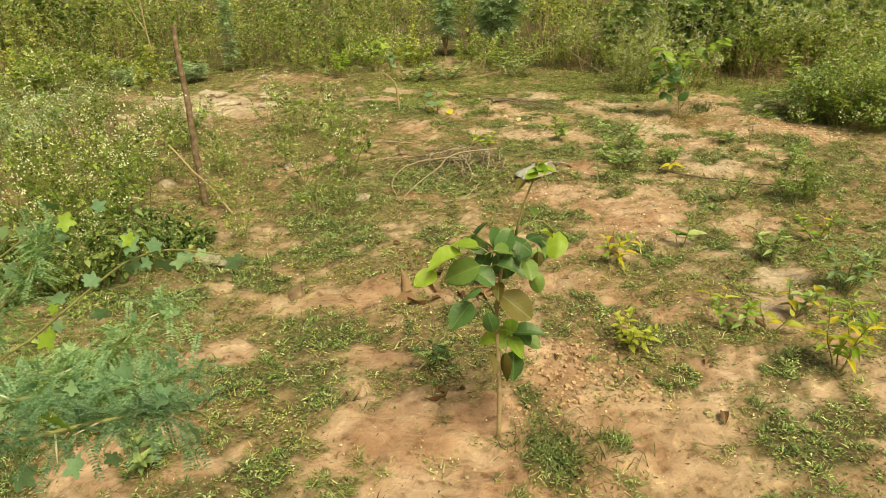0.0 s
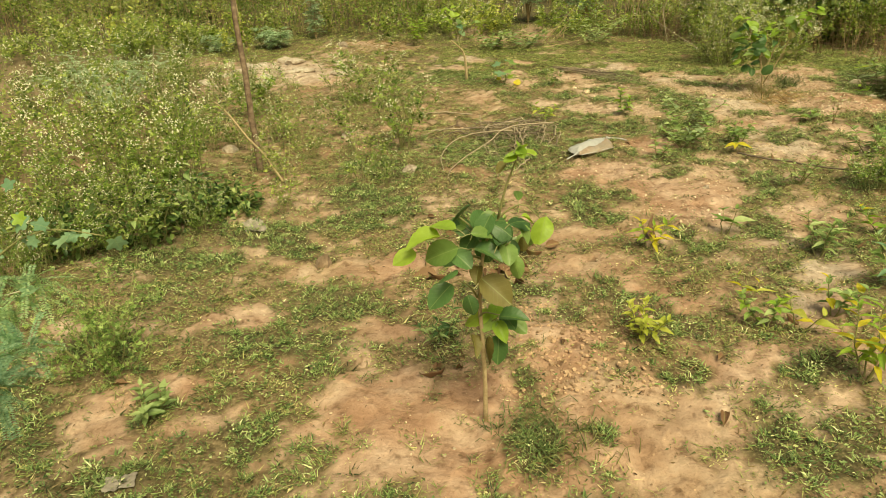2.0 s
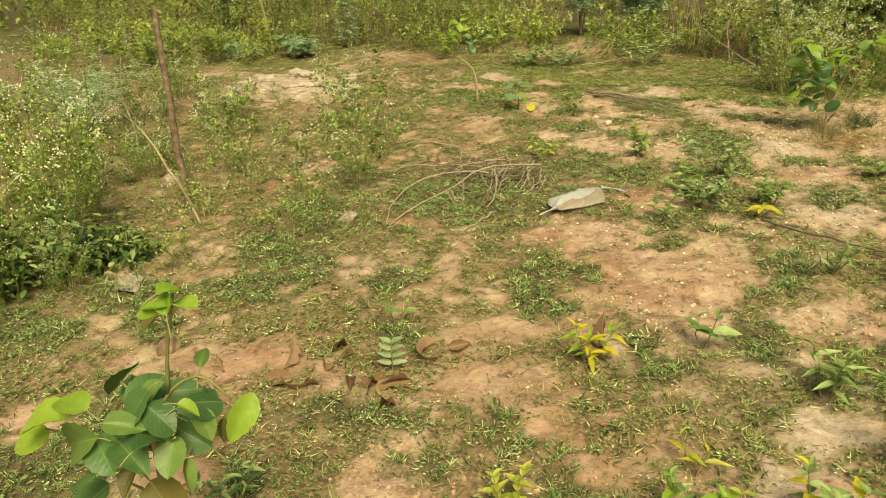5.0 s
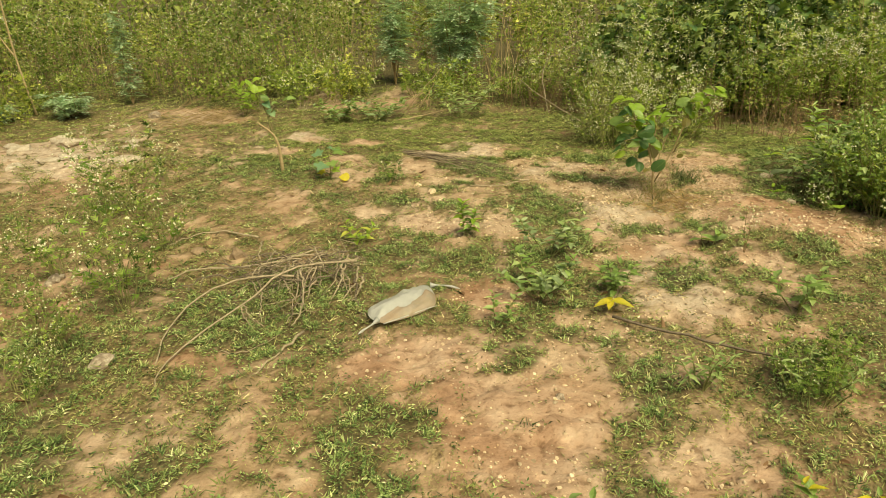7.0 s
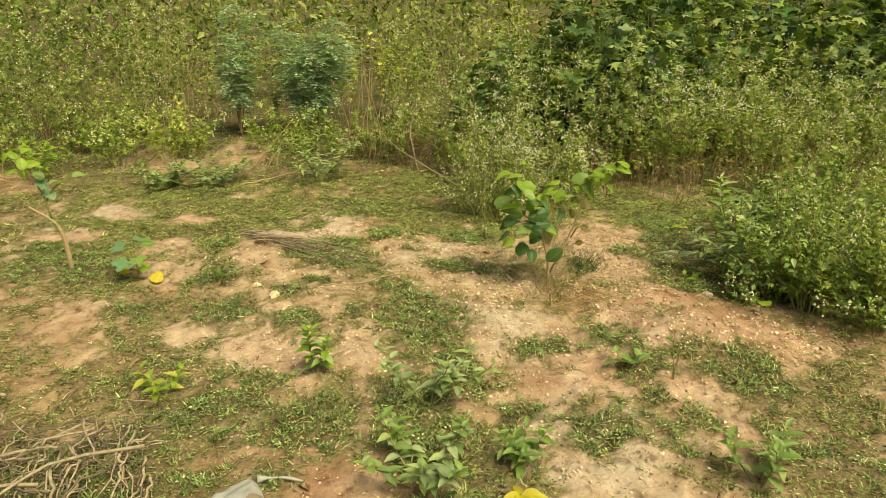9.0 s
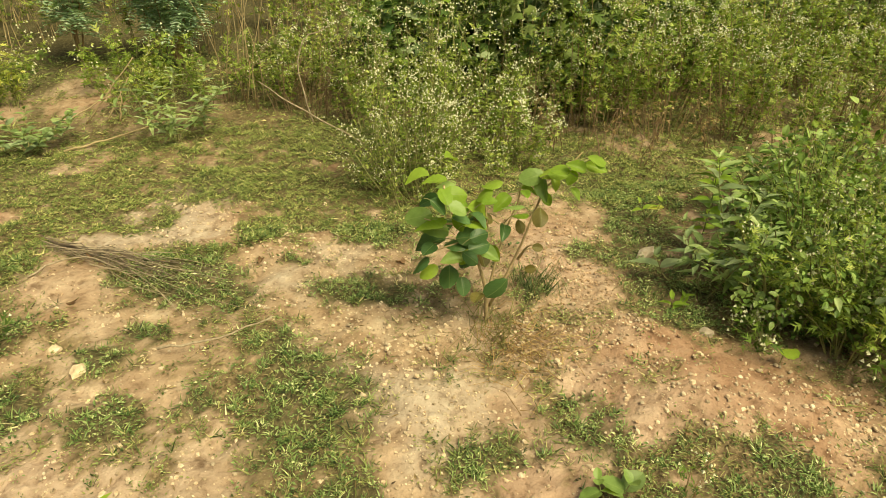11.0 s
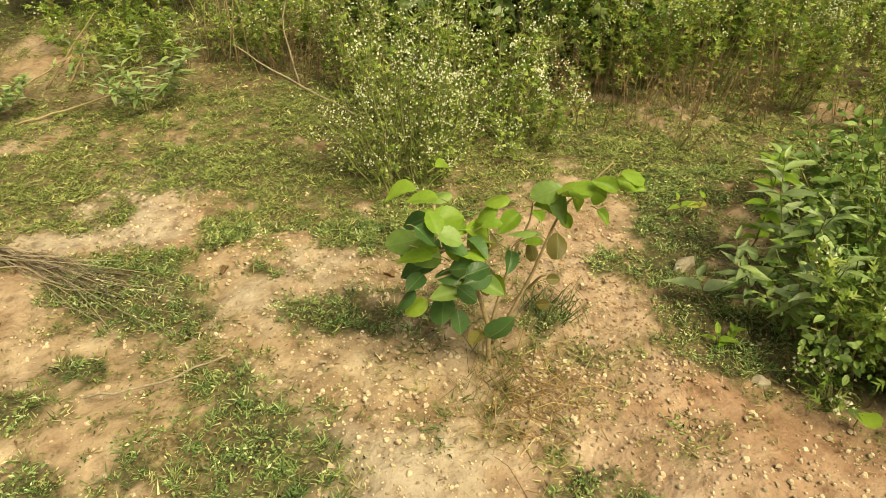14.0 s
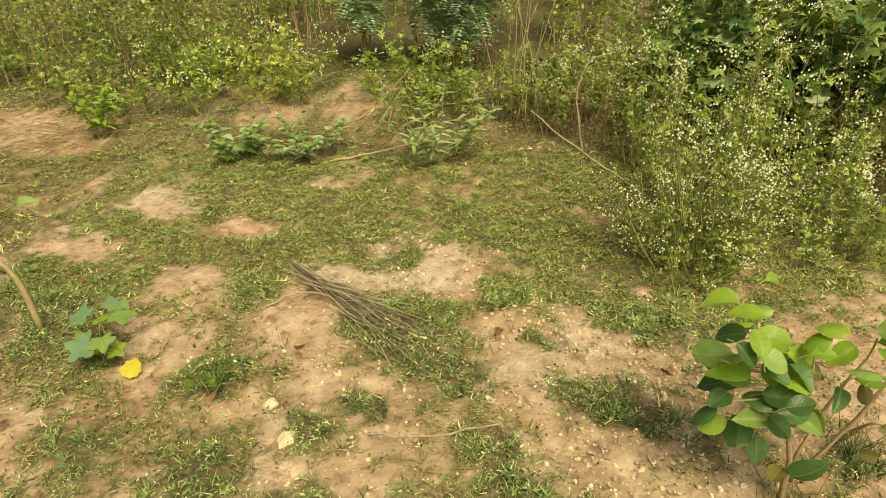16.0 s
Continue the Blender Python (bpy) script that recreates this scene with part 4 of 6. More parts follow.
def stone(name, place, size, mat, label, category="stone", seed=1, group=""):
    bm = bmesh.new()
    bmesh.ops.create_icosphere(bm, subdivisions=2, radius=1.0)
    for v in bm.verts:
        d = 1 + 0.45 * (noise.noise(v.co * 1.3 + Vector((seed * 3.7, 0, 0)))) + 0.15 * noise.noise(v.co * 3.1 + Vector((0, seed, 0)))
        v.co = Vector((v.co.x * size[0], v.co.y * size[1], v.co.z * size[2])) * d
    me = bpy.data.meshes.new(name)
    bm.to_mesh(me)
    bm.free()
    me.materials.append(mat)
    ob = new(name, me)
    ob.matrix_basis = pose(place[0], place[1], hz(place[0], place[1]) + size[2] * 0.15, 0, 0, seed * 47)
    return tagged(ob, label, category, group)


def at(x, y, dz=0.0):
    return (x, y, hz(x, y) + dz)


def R(seed):
    return np.random.default_rng(seed)


# ---- saplings ----
def near_sapling():
    ob = thing("sapling", at(0.285, 2.37), "young sapling with rounded green and lime leaves on bare soil", "sapling")
    r = R(11)
    upper = [(-0.163, 0.697, 200, 0.101, "l"), (-0.221, 0.632, 215, 0.074, "l"), (-0.106, 0.729, 165, 0.075, "l"), (-0.115, 0.647, 190, 0.107, "m"), (-0.007, 0.719, 62, 0.08, "d"), (-0.045, 0.63, 240, 0.073, "d"), (0.033, 0.64, 255, 0.072, "d"),
             (0.076, 0.65, 268, 0.071, "m"), (0.105, 0.728, 55, 0.074, "d"), (0.174, 0.699, 255, 0.083, "l"), (0.099, 0.783, 90, 0.039, "m"), (0.129, 0.754, 20, 0.039, "l"), (-0.106, 0.58, 205, 0.089, "d"), (-0.12, 0.517, 232, 0.096, "d"),
             (-0.013, 0.592, 270, 0.056, "o"), (-0.032, 0.486, 282, 0.063, "d"), (0.041, 0.532, 318, 0.114, "o"), (-0.075, 0.693, 150, 0.062, "m"), (0.055, 0.691, 80, 0.061, "d"), (0.097, 0.614, 285, 0.062, "m"), (0.008, 0.68, 200, 0.057, "d"),
             (0.121, 0.688, 300, 0.056, "m"), (0.119, 0.639, 275, 0.043, "o")]
    lower = [(-0.017, 0.402, 212, 0.086, "l"), (0.036, 0.42, 262, 0.062, "l"), (0.052, 0.359, 300, 0.069, "l"), (0.044, 0.292, 275, 0.091, "d"), (0.087, 0.412, 342, 0.088, "d"), (0.105, 0.352, 322, 0.066, "m"), (-0.025, 0.32, 262, 0.071, "o"),
             (0.005, 0.314, 268, 0.081, "o"), (0.015, 0.375, 240, 0.072, "m"), (0.074, 0.375, 310, 0.072, "d")]
    leader = [(0.11, 0.948, 62, 0.036, "l"), (0.093, 0.928, 190, 0.041, "l"), (0.127, 0.921, -25, 0.038, "l"), (0.081, 0.919, 205, 0.031, "l"), (0.055, 0.884, 240, 0.029, "o"), (0.107, 0.933, 120, 0.033, "l")]
    part("trunk", tube(curve([(0.0, 0, -0.03), (0.001, 0, 0.18), (-0.005, 0, 0.334), (-0.011, 0, 0.458), (0.0, 0, 0.607), (0.01, 0, 0.647)], 14), np.linspace(0.0085, 0.0045, 14), 8), STEM_TAN, ob, smooth=True)
    for pts in ([(0.003, 0, 0.642), (0.045, 0.02, 0.727), (0.113, 0.03, 0.767), (0.164, 0.03, 0.724)],
                [(-0.003, 0, 0.607), (-0.051, -0.02, 0.633), (-0.106, -0.03, 0.642), (-0.189, -0.04, 0.655)],
                [(0.001, 0, 0.639), (-0.017, 0.02, 0.682), (-0.078, 0.04, 0.727), (-0.131, 0.05, 0.736)],
                [(-0.013, 0, 0.406), (0.007, -0.02, 0.435), (0.05, -0.03, 0.433)],
                [(-0.017, 0, 0.475), (-0.037, -0.02, 0.523), (-0.072, -0.03, 0.551)],
                [(0.045, 0.02, 0.727), (0.066, 0.02, 0.819), (0.097, 0.02, 0.907), (0.107, 0.02, 0.936)],
                [(0.003, 0, 0.647), (0.044, -0.02, 0.644), (0.082, -0.03, 0.678)]):
        part("branch", tube(curve(pts, 9), np.linspace(0.0042, 0.0017, 9), 6), STEM_GREEN, ob, smooth=True)
    leaves_on(ob, upper, r, depth=0.07, grow=1.0)
    leaves_on(ob, lower, r, depth=0.04)
    leaves_on(ob, leader, r, depth=0.02, grow=1.3)
    # mostly dark filler leaves: shade inside the crown put into leaf colour
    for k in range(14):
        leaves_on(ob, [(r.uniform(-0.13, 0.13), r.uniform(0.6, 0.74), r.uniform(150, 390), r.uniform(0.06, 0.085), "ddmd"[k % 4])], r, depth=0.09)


def far_sapling():
    ob = thing("sapling", at(2.365, 6.64), "leafy sapling with a leaning side branch in a dug basin", "sapling", rz=-16)
    r = R(12)
    crown = [(-0.26, 0.591, 190, 0.095, "m"), (-0.198, 0.602, 170, 0.091, "l"), (-0.142, 0.643, 35, 0.072, "l"), (-0.137, 0.573, 10, 0.095, "l"), (-0.166, 0.581, 100, 0.073, "l"), (-0.205, 0.513, 165, 0.09, "l"), (-0.248, 0.477, 195, 0.098, "d"),
             (-0.215, 0.459, 195, 0.107, "m"), (-0.177, 0.454, 210, 0.053, "l"), (-0.12, 0.468, 290, 0.072, "l"), (-0.1, 0.49, 60, 0.083, "m"), (-0.198, 0.413, 195, 0.131, "m"), (-0.036, 0.459, 0, 0.114, "m"), (-0.082, 0.413, 10, 0.101, "d"),
             (-0.209, 0.331, 200, 0.119, "d"), (-0.215, 0.271, 215, 0.079, "l")]
    middle = [(-0.129, 0.331, 200, 0.087, "m"), (-0.078, 0.311, 240, 0.089, "l"), (-0.01, 0.341, 330, 0.091, "m"), (0.016, 0.316, 315, 0.073, "l"), (-0.139, 0.219, 265, 0.103, "d"), (-0.09, 0.176, 280, 0.079, "d"), (-0.042, 0.37, 20, 0.094, "d"),
              (-0.017, 0.25, 275, 0.11, "o"), (0.04, 0.208, 235, 0.103, "d"), (-0.04, 0.17, 260, 0.071, "o"), (-0.113, 0.379, 180, 0.09, "d"), (-0.168, 0.37, 200, 0.09, "d"), (-0.249, 0.311, 210, 0.084, "d"), (-0.066, 0.25, 255, 0.089, "d"),
              (-0.152, 0.526, 60, 0.075, "m"), (-0.066, 0.463, 40, 0.084, "m")]
    side = [(0.003, 0.573, 165, 0.073, "m"), (-0.026, 0.538, 200, 0.068, "l"), (-0.01, 0.517, 350, 0.056, "m"), (0.043, 0.486, 230, 0.079, "m"), (0.071, 0.534, 150, 0.074, "d"), (0.097, 0.467, 300, 0.061, "m"), (0.046, 0.417, 250, 0.066, "d"),
            (-0.02, 0.422, 180, 0.073, "o"), (0.112, 0.417, 280, 0.05, "o"), (0.135, 0.534, 330, 0.063, "m"), (0.145, 0.593, 190, 0.084, "d"), (0.111, 0.551, 100, 0.048, "m"), (0.178, 0.551, 290, 0.081, "d"), (0.194, 0.618, 170, 0.072, "m"),
            (0.22, 0.614, 350, 0.067, "m"), (0.268, 0.606, 240, 0.055, "l")]
    tip = [(0.22, 0.572, 270, 0.055, "l"), (0.196, 0.512, 300, 0.049, "l"), (0.167, 0.499, 260, 0.072, "o"), (0.22, 0.647, 160, 0.065, "m"), (0.271, 0.67, 150, 0.065, "m"), (0.296, 0.638, 180, 0.061, "l"), (0.33, 0.709, 10, 0.065, "m"),
           (0.341, 0.652, 340, 0.075, "m"), (0.344, 0.686, 290, 0.044, "l"), (0.171, 0.345, 0, 0.042, "o"), (0.28, 0.564, 300, 0.048, "m"), (0.098, 0.525, 90, 0.045, "d"), (0.149, 0.265, 180, 0.042, "o")]
    part("trunk", tube(curve([(0.014, 0, -0.06), (0.002, 0, 0.052), (-0.007, 0, 0.165), (-0.078, -0.01, 0.389), (-0.149, -0.02, 0.499), (-0.169, -0.02, 0.585)], 14), np.linspace(0.0095, 0.004, 14), 8), STEM_TAN, ob, smooth=True)
    for pts in ([(-0.001, 0, 0.11), (0.039, 0.04, 0.291), (0.073, 0.06, 0.408), (0.1, 0.07, 0.481), (0.104, 0.07, 0.543)],
                [(0.012, 0, 0.075), (0.104, 0.03, 0.28), (0.163, 0.06, 0.458), (0.197, 0.07, 0.542), (0.248, 0.08, 0.589), (0.31, 0.08, 0.67)],
                [(-0.066, 0, 0.36), (-0.121, -0.04, 0.37), (-0.2, -0.06, 0.351)],
                [(-0.105, 0, 0.427), (-0.173, -0.03, 0.445), (-0.233, -0.05, 0.473)],
                [(-0.042, 0, 0.311), (-0.011, 0.03, 0.389), (-0.021, 0.04, 0.499)],
                [(0.112, 0.03, 0.27), (0.14, 0.0, 0.34), (0.167, -0.01, 0.348)]):
        part("branch", tube(curve(pts, 9), np.linspace(0.0055, 0.002, 9), 6), STEM_TAN, ob, smooth=True)
    # leaves above 0.44 step paler: light on the crown put into colour
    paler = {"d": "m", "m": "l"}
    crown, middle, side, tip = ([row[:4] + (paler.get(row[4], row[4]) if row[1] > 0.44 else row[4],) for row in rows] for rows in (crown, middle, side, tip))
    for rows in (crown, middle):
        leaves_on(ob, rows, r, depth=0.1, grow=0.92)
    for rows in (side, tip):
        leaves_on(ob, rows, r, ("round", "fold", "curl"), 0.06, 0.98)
    # inner filler; its dark tones carry the crown's shade
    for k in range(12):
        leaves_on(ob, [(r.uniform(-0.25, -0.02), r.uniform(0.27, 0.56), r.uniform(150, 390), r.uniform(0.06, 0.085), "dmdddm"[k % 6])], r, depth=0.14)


def crooked_sapling():
    ob = thing("sapling", at(-0.19, 7.2), "thin crooked sapling with lime top leaves beside trodden grass", "sapling", rz=14)
    r = R(13)
    top = [(-0.156, 0.672, 100, 0.084, "l"), (-0.101, 0.679, 60, 0.078, "l"), (-0.086, 0.611, 0, 0.085, "l"), (-0.189, 0.592, 210, 0.085, "l"), (-0.137, 0.555, 270, 0.085, "l"), (-0.202, 0.646, 180, 0.078, "l"),
           (-0.057, 0.508, 300, 0.1, "u"), (-0.035, 0.444, 290, 0.1, "u"), (0.119, 0.535, 20, 0.08, "m"), (-0.127, 0.621, 90, 0.085, "l"), (-0.065, 0.566, 330, 0.073, "m"), (0.072, 0.539, 160, 0.067, "m"), (0.005, 0.51, 20, 0.073, "m")]
    part("trunk", tube(curve([(0, 0, -0.03), (-0.006, 0, 0.158), (-0.022, 0, 0.25), (-0.053, 0, 0.306), (-0.143, 0.01, 0.384)], 12), np.linspace(0.014, 0.006, 12), 8), STEM_TAN, ob, smooth=True)
    for pts in ([(-0.048, 0, 0.298), (-0.069, 0.01, 0.464), (-0.131, 0.01, 0.594), (-0.14, 0.01, 0.66)], [(-0.06, 0.01, 0.4), (0.0, 0.02, 0.48), (0.1, 0.02, 0.53)]):
        part("branch", tube(curve(pts, 8), np.linspace(0.0055, 0.002, 8), 6), STEM_GREEN, ob, smooth=True)
    leaves_on(ob, top, r, depth=0.05, grow=0.8)


near_sapling()
far_sapling()
crooked_sapling()

lobed = thing("lobed_weed", at(0.18, 7.05), "low weed with lobed pale green leaves and one yellow leaf", "weed")
r = R(14)
for k, (a, z, w, tone) in enumerate(((60, 0.22, 0.10, "u"), (170, 0.2, 0.11, "u"), (20, 0.21, 0.11, "m"), (250, 0.14, 0.13, "u"), (300, 0.15, 0.1, "m"), (210, 0.13, 0.1, "g"), (120, 0.16, 0.09, "l"), (330, 0.09, 0.08, "l"), (200, 0.07, 0.07, "y"))):
    D = (math.cos(radians(a)), math.sin(radians(a)), -0.1)
    leaf(lobed, "lobed", TONES[tone], np.array(D) * 0.015 + np.array((0, 0, z)), D, (0, -0.35, 1), w * 1.05)
leaf(lobed, "disc", L_YELLOW, (0.09, -0.05, 0.06), (0.6, -0.5, -0.35), (0.2, -0.6, 0.8), 0.078, label="bright yellow wilting leaf")
part("stem", tube(curve([(0, 0, -0.02), (0.01, 0, 0.1), (0, 0, 0.22)], 6), np.linspace(0.005, 0.002, 6), 5), STEM_GREEN, lobed)
part("leaf_stalk", tube(curve([(0, 0, 0.03), (0.05, -0.02, 0.09), (0.09, -0.05, 0.065)], 5), 0.002, 4), STEM_GREEN, lobed)

# ---- broad-leaved weeds ----
weed_plant("leafy_weed", at(1.46, 5.2), 0.2, 40, 0.068, R(21), "bushy weed with pointed fresh green leaves", "oval", "hgm", 1.05, 7)
weed_plant("leafy_weed", at(1.56, 5.63), 0.24, 30, 0.066, R(22), "weed with dusty blue-green leaves, lower leaves reddish", "oval", "hhg", 1.05, 6)
weed_plant("small_weed", at(1.13, 5.9), 0.2, 16, 0.07, R(23), "small upright weed with lime top leaves on bare soil", "oval", "gml", 0.35, 2)
weed_plant("leafy_weed", at(1.82, 5.24), 0.17, 20, 0.065, R(24), "leafy green weed with slender shoots", "oval", "gm", 0.7, 5)
weed_plant("leafy_weed", at(2.56, 5.02), 0.2, 18, 0.07, R(25), "leafy green weed with slender shoots", "oval", "gm", 0.7, 4)
weed_plant("broad_weed", at(2.43, 5.76), 0.1, 7, 0.065, R(26), "low weed with broad heart-shaped green leaves", "round", "gm", 1.0, 2)
weed_plant("pale_weed", at(0.53, 5.87), 0.14, 12, 0.065, R(27), "small weed with lime-yellow leaves beside the brush pile", "oval", "ppl", 1.2, 3)
weed_plant("yellowing_weed", at(1.0, 3.62), 0.14, 14, 0.075, R(28), "small weed with narrow bright yellow leaves", "long", "yyl", 0.7, 3)
weed_plant("pale_weed", at(0.85, 2.83), 0.13, 22, 0.055, R(29), "small weed with lime-yellow leaves", "oval", "ppp", 1.0, 4)
weed_plant("yellowing_weed", at(1.56, 2.63), 0.33, 26, 0.08, R(30), "upright weed with yellow and green leaves", "long", "yyll", 0.45, 4)
weed_plant("yellowing_weed", at(1.33, 2.94), 0.13, 10, 0.065, R(31), "small weed with broad green leaves", "oval", "gml", 0.9, 2)
weed_plant("yellowing_weed", at(1.44, 2.92), 0.12, 8, 0.06, R(34), "small weed with pale yellow leaves", "oval", "pyp", 0.7, 2)
weed_plant("yellowing_weed", at(1.62, 3.05), 0.16, 14, 0.065, R(32), "small weed with green and yellow leaves", "oval", "gmy", 0.8, 3)
weed_plant("yellowing_weed", at(1.32, 3.14), 0.13, 8, 0.055, R(43), "small weed with green and yellow leaves", "long", "ypp", 0.7, 2)
weed_plant("leafy_weed", at(1.75, 3.58), 0.2, 20, 0.075, R(33), "weed with drooping green leaves on reddish shoots", "long", "gm", 0.6, 4)
weed_plant("yellowing_weed", at(2.1, 3.79), 0.14, 10, 0.065, R(35), "small weed with green and yellow leaves", "oval", "mly", 0.8, 2)
weed_plant("leafy_weed", at(1.95, 3.25), 0.25, 26, 0.075, R(44), "weed with drooping green leaves on reddish shoots", "long", "gmu", 0.7, 5)
weed_plant("leafy_weed", at(1.38, 3.78), 0.16, 8, 0.075, R(45), "single-stemmed small green weed at the grass edge", "oval", "gm", 0.4, 2)
yellow = thing("yellow_weed", at(1.75, 5.03), "tiny weed with bright yellow leaves spread flat", "weed")
part("stem", tube(curve([(0, 0, -0.02), (0.004, 0, 0.03), (0, 0, 0.06)], 5), 0.0022, 5), STEM_GREEN, yellow)
for way, size in ((200, 0.075), (-20, 0.09), (250, 0.06), (100, 0.05)):
    leaf(yellow, "oval", L_YELLOW, (0, 0, 0.055), (math.cos(radians(way)), math.sin(radians(way)), 0.1), (0, -0.15, 1), size)
seedling = thing("pinnate_seedling", at(0.33, 3.44), "small seedling with four pairs of pale green leaflets", "seedling")
part("stem", tube(curve([(0, 0, -0.02), (0.003, 0, 0.06), (0.0, 0.01, 0.125)], 6), 0.002, 5), STEM_GREEN, seedling)
for k in range(4):
    for side in (1, -1):
        leaf(seedling, "oval", B_GREY, (0, 0.003 * k, 0.035 + 0.028 * k), (side * 0.95, side * 0.22 + 0.15, 0.3 + 0.1 * k), (0, -0.4, 1), 0.052 - 0.003 * k, "leaflet")
weed_plant("small_weed", at(0.25, 3.72), 0.13, 6, 0.06, R(37), "small green weed among dry leaves", "oval", "m", 0.5, 2)
weed_plant("small_weed", at(0.1, 2.78), 0.13, 26, 0.045, R(38), "low green weed tuft beside the sapling", "long", "gd", 0.9, 6)
weed_plant("small_weed", at(-0.85, 2.28), 0.09, 18, 0.055, R(39), "low green weed on bare soil", "oval", "g", 1.2, 4)
weed_plant("small_weed", at(1.25, 4.95), 0.12, 14, 0.05, R(40), "small pale green weed beside the plastic bag", "oval", "gm", 0.9, 3)
weed_plant("leafy_weed", at(1.17, 8.86), 0.36, 90, 0.085, R(41), "bushy green weed with drooping leaves", "long", "hgg", 1.15, 10)
weed_plant("leafy_weed", at(-0.02, 8.92), 0.2, 44, 0.085, R(56), "low spreading green weed with lime top leaves", "oval", "hgm", 1.8, 8)
weed_plant("leafy_weed", at(0.34, 8.9), 0.2, 54, 0.08, R(42), "low spreading green weed", "oval", "hg", 2.2, 9)
weed_plant("leafy_weed", at(-0.98, 9.05), 0.36, 26, 0.09, R(46), "yellow-green weed in front of the thicket", "oval", "lml", 0.5, 4)
lone = thing("broad_weed", at(3.29, 6.12), "single round lime leaf on a short stalk", "weed")
part("stem", tube(curve([(0, 0, -0.02), (0.004, 0, 0.04), (0, -0.01, 0.075)], 5), 0.002, 5), STEM_GREEN, lone)
leaf(lone, "disc", L_LIME, (0, 0, 0.075), (-0.3, -0.9, 0.1), (-0.25, -0.5, 1), 0.07)
weed_plant("leafy_weed", at(2.36, 4.4), 0.2, 34, 0.05, R(48), "low weed with fine narrow green leaves", "long", "g", 0.9, 7)
weed_plant("leafy_weed", at(1.95, 4.45), 0.17, 26, 0.05, R(49), "low weed with fine narrow green leaves", "long", "g", 0.7, 6)
weed_plant("leafy_weed", at(3.22, 6.66), 0.2, 8, 0.1, R(50), "low shoot with large drooping green leaves", "oval", "hg", 0.6, 2)
weed_plant("pale_weed", at(3.42, 7.2), 0.1, 8, 0.06, R(52), "small weed with pale lime leaves in dull grass", "oval", "pl", 0.8, 2)
weed_plant("leafy_weed", at(3.28, 6.55), 0.4, 22, 0.11, R(53), "shoot with long drooping grey-green leaves before the bush", "long", "hhg", 0.55, 3)
weed_plant("leafy_weed", at(3.5, 6.75), 0.55, 26, 0.12, R(54), "shoot with long drooping grey-green leaves before the bush", "long", "hhg", 0.4, 3)
weed_plant("leafy_weed", at(3.45, 6.9), 0.6, 10, 0.1, R(55), "upright shoot with broad lime leaves", "oval", "ml", 0.3, 1)
weed_plant("pale_weed", at(3.12, 6.5), 0.07, 6, 0.06, R(51), "tiny weed with pale lime leaves", "oval", "l", 1.2, 2)

# ---- flowering weeds in the open ----
herb("thin_weed", at(2.57, 5.63), 0.22, 0.06, 3, 40, 12, R(60), "thin wiry weed on a brown stem", stem_m=STEM_DRY, size=(0.015, 0.03))
herb("flowering_weed", at(-0.45, 5.15), 0.62, 0.3, 10, 420, 160, R(61), "sparse feathery weed with tiny white flowers")
herb("flowering_weed", at(-0.95, 6.4), 0.6, 0.4, 12, 520, 260, R(62), "sparse feathery weed with tiny white flowers")
herb("flowering_weed", at(0.62, 6.9), 0.2, 0.1, 3, 60, 10, R(63), "short feathery green weed on soil")
herb("flowering_bush", at(2.42, 7.85), 0.95, 0.42, 84, 6400, 1900, R(64), "large feathery weed bush covered with tiny white flowers", LIGHT_WEED, category="bush", flower_r=0.0038, base=0.5, low=0.0, skirt=0.4, size=(0.012, 0.028), lobes=(0.8, 1.1, 0.75, 1.05, 1.2, 0.85, 0.65))
herb("flowering_bush", at(2.9, 8.3), 0.95, 0.5, 34, 1800, 800, R(65), "feathery weed bush with tiny white flowers", LIGHT_WEED, lobes=(1.1, 0.7, 1.0, 0.6), category="bush", flower_r=0.005, base=0.6, low=0.0)
herb("flowering_weed", at(3.0, 8.0), 0.42, 0.3, 26, 1300, 420, R(66), "low weed with clusters of white flowers", LIGHT_WEED, flower_r=0.004, skirt=0.4, size=(0.016, 0.036), low=0.0, base=0.4)
herb("flowering_weed", at(-0.55, 9.6), 0.55, 0.4, 16, 900, 150, R(67), "feathery weed with white flowers in front of the thicket", flower_r=0.006)
herb("flowering_weed", at(-0.1, 10.3), 0.5, 0.45, 18, 1000, 180, R(68), "feathery weed with white flowers in front of the thicket", flower_r=0.006)
herb("flowering_weed", at(-1.9, 6.0), 0.45, 0.3, 12, 700, 260, R(69), "feathery weed with white flowers near the post")

mass = herb("flowering_weed", at(-1.72, 4.0), 0.8, 0.5, 40, 4300, 620, R(70), "dense feathery weed bush dotted with tiny white flowers", WEED, size=(0.015, 0.034), lobes=(0.8, 1.15, 0.7, 1.0, 1.1), group="flowering weeds round the post", category="bush", flower_r=0.0044, base=0.5, low=0.0)
mass_b = herb("flowering_weed", at(-2.1, 4.5), 0.85, 0.5, 40, 4300, 620, R(71), "dense feathery weed bush dotted with tiny white flowers", WEED, size=(0.015, 0.034), lobes=(0.8, 1.15, 0.7, 1.0, 1.1), group="flowering weeds round the post", category="bush", flower_r=0.0044, base=0.5, low=0.0)
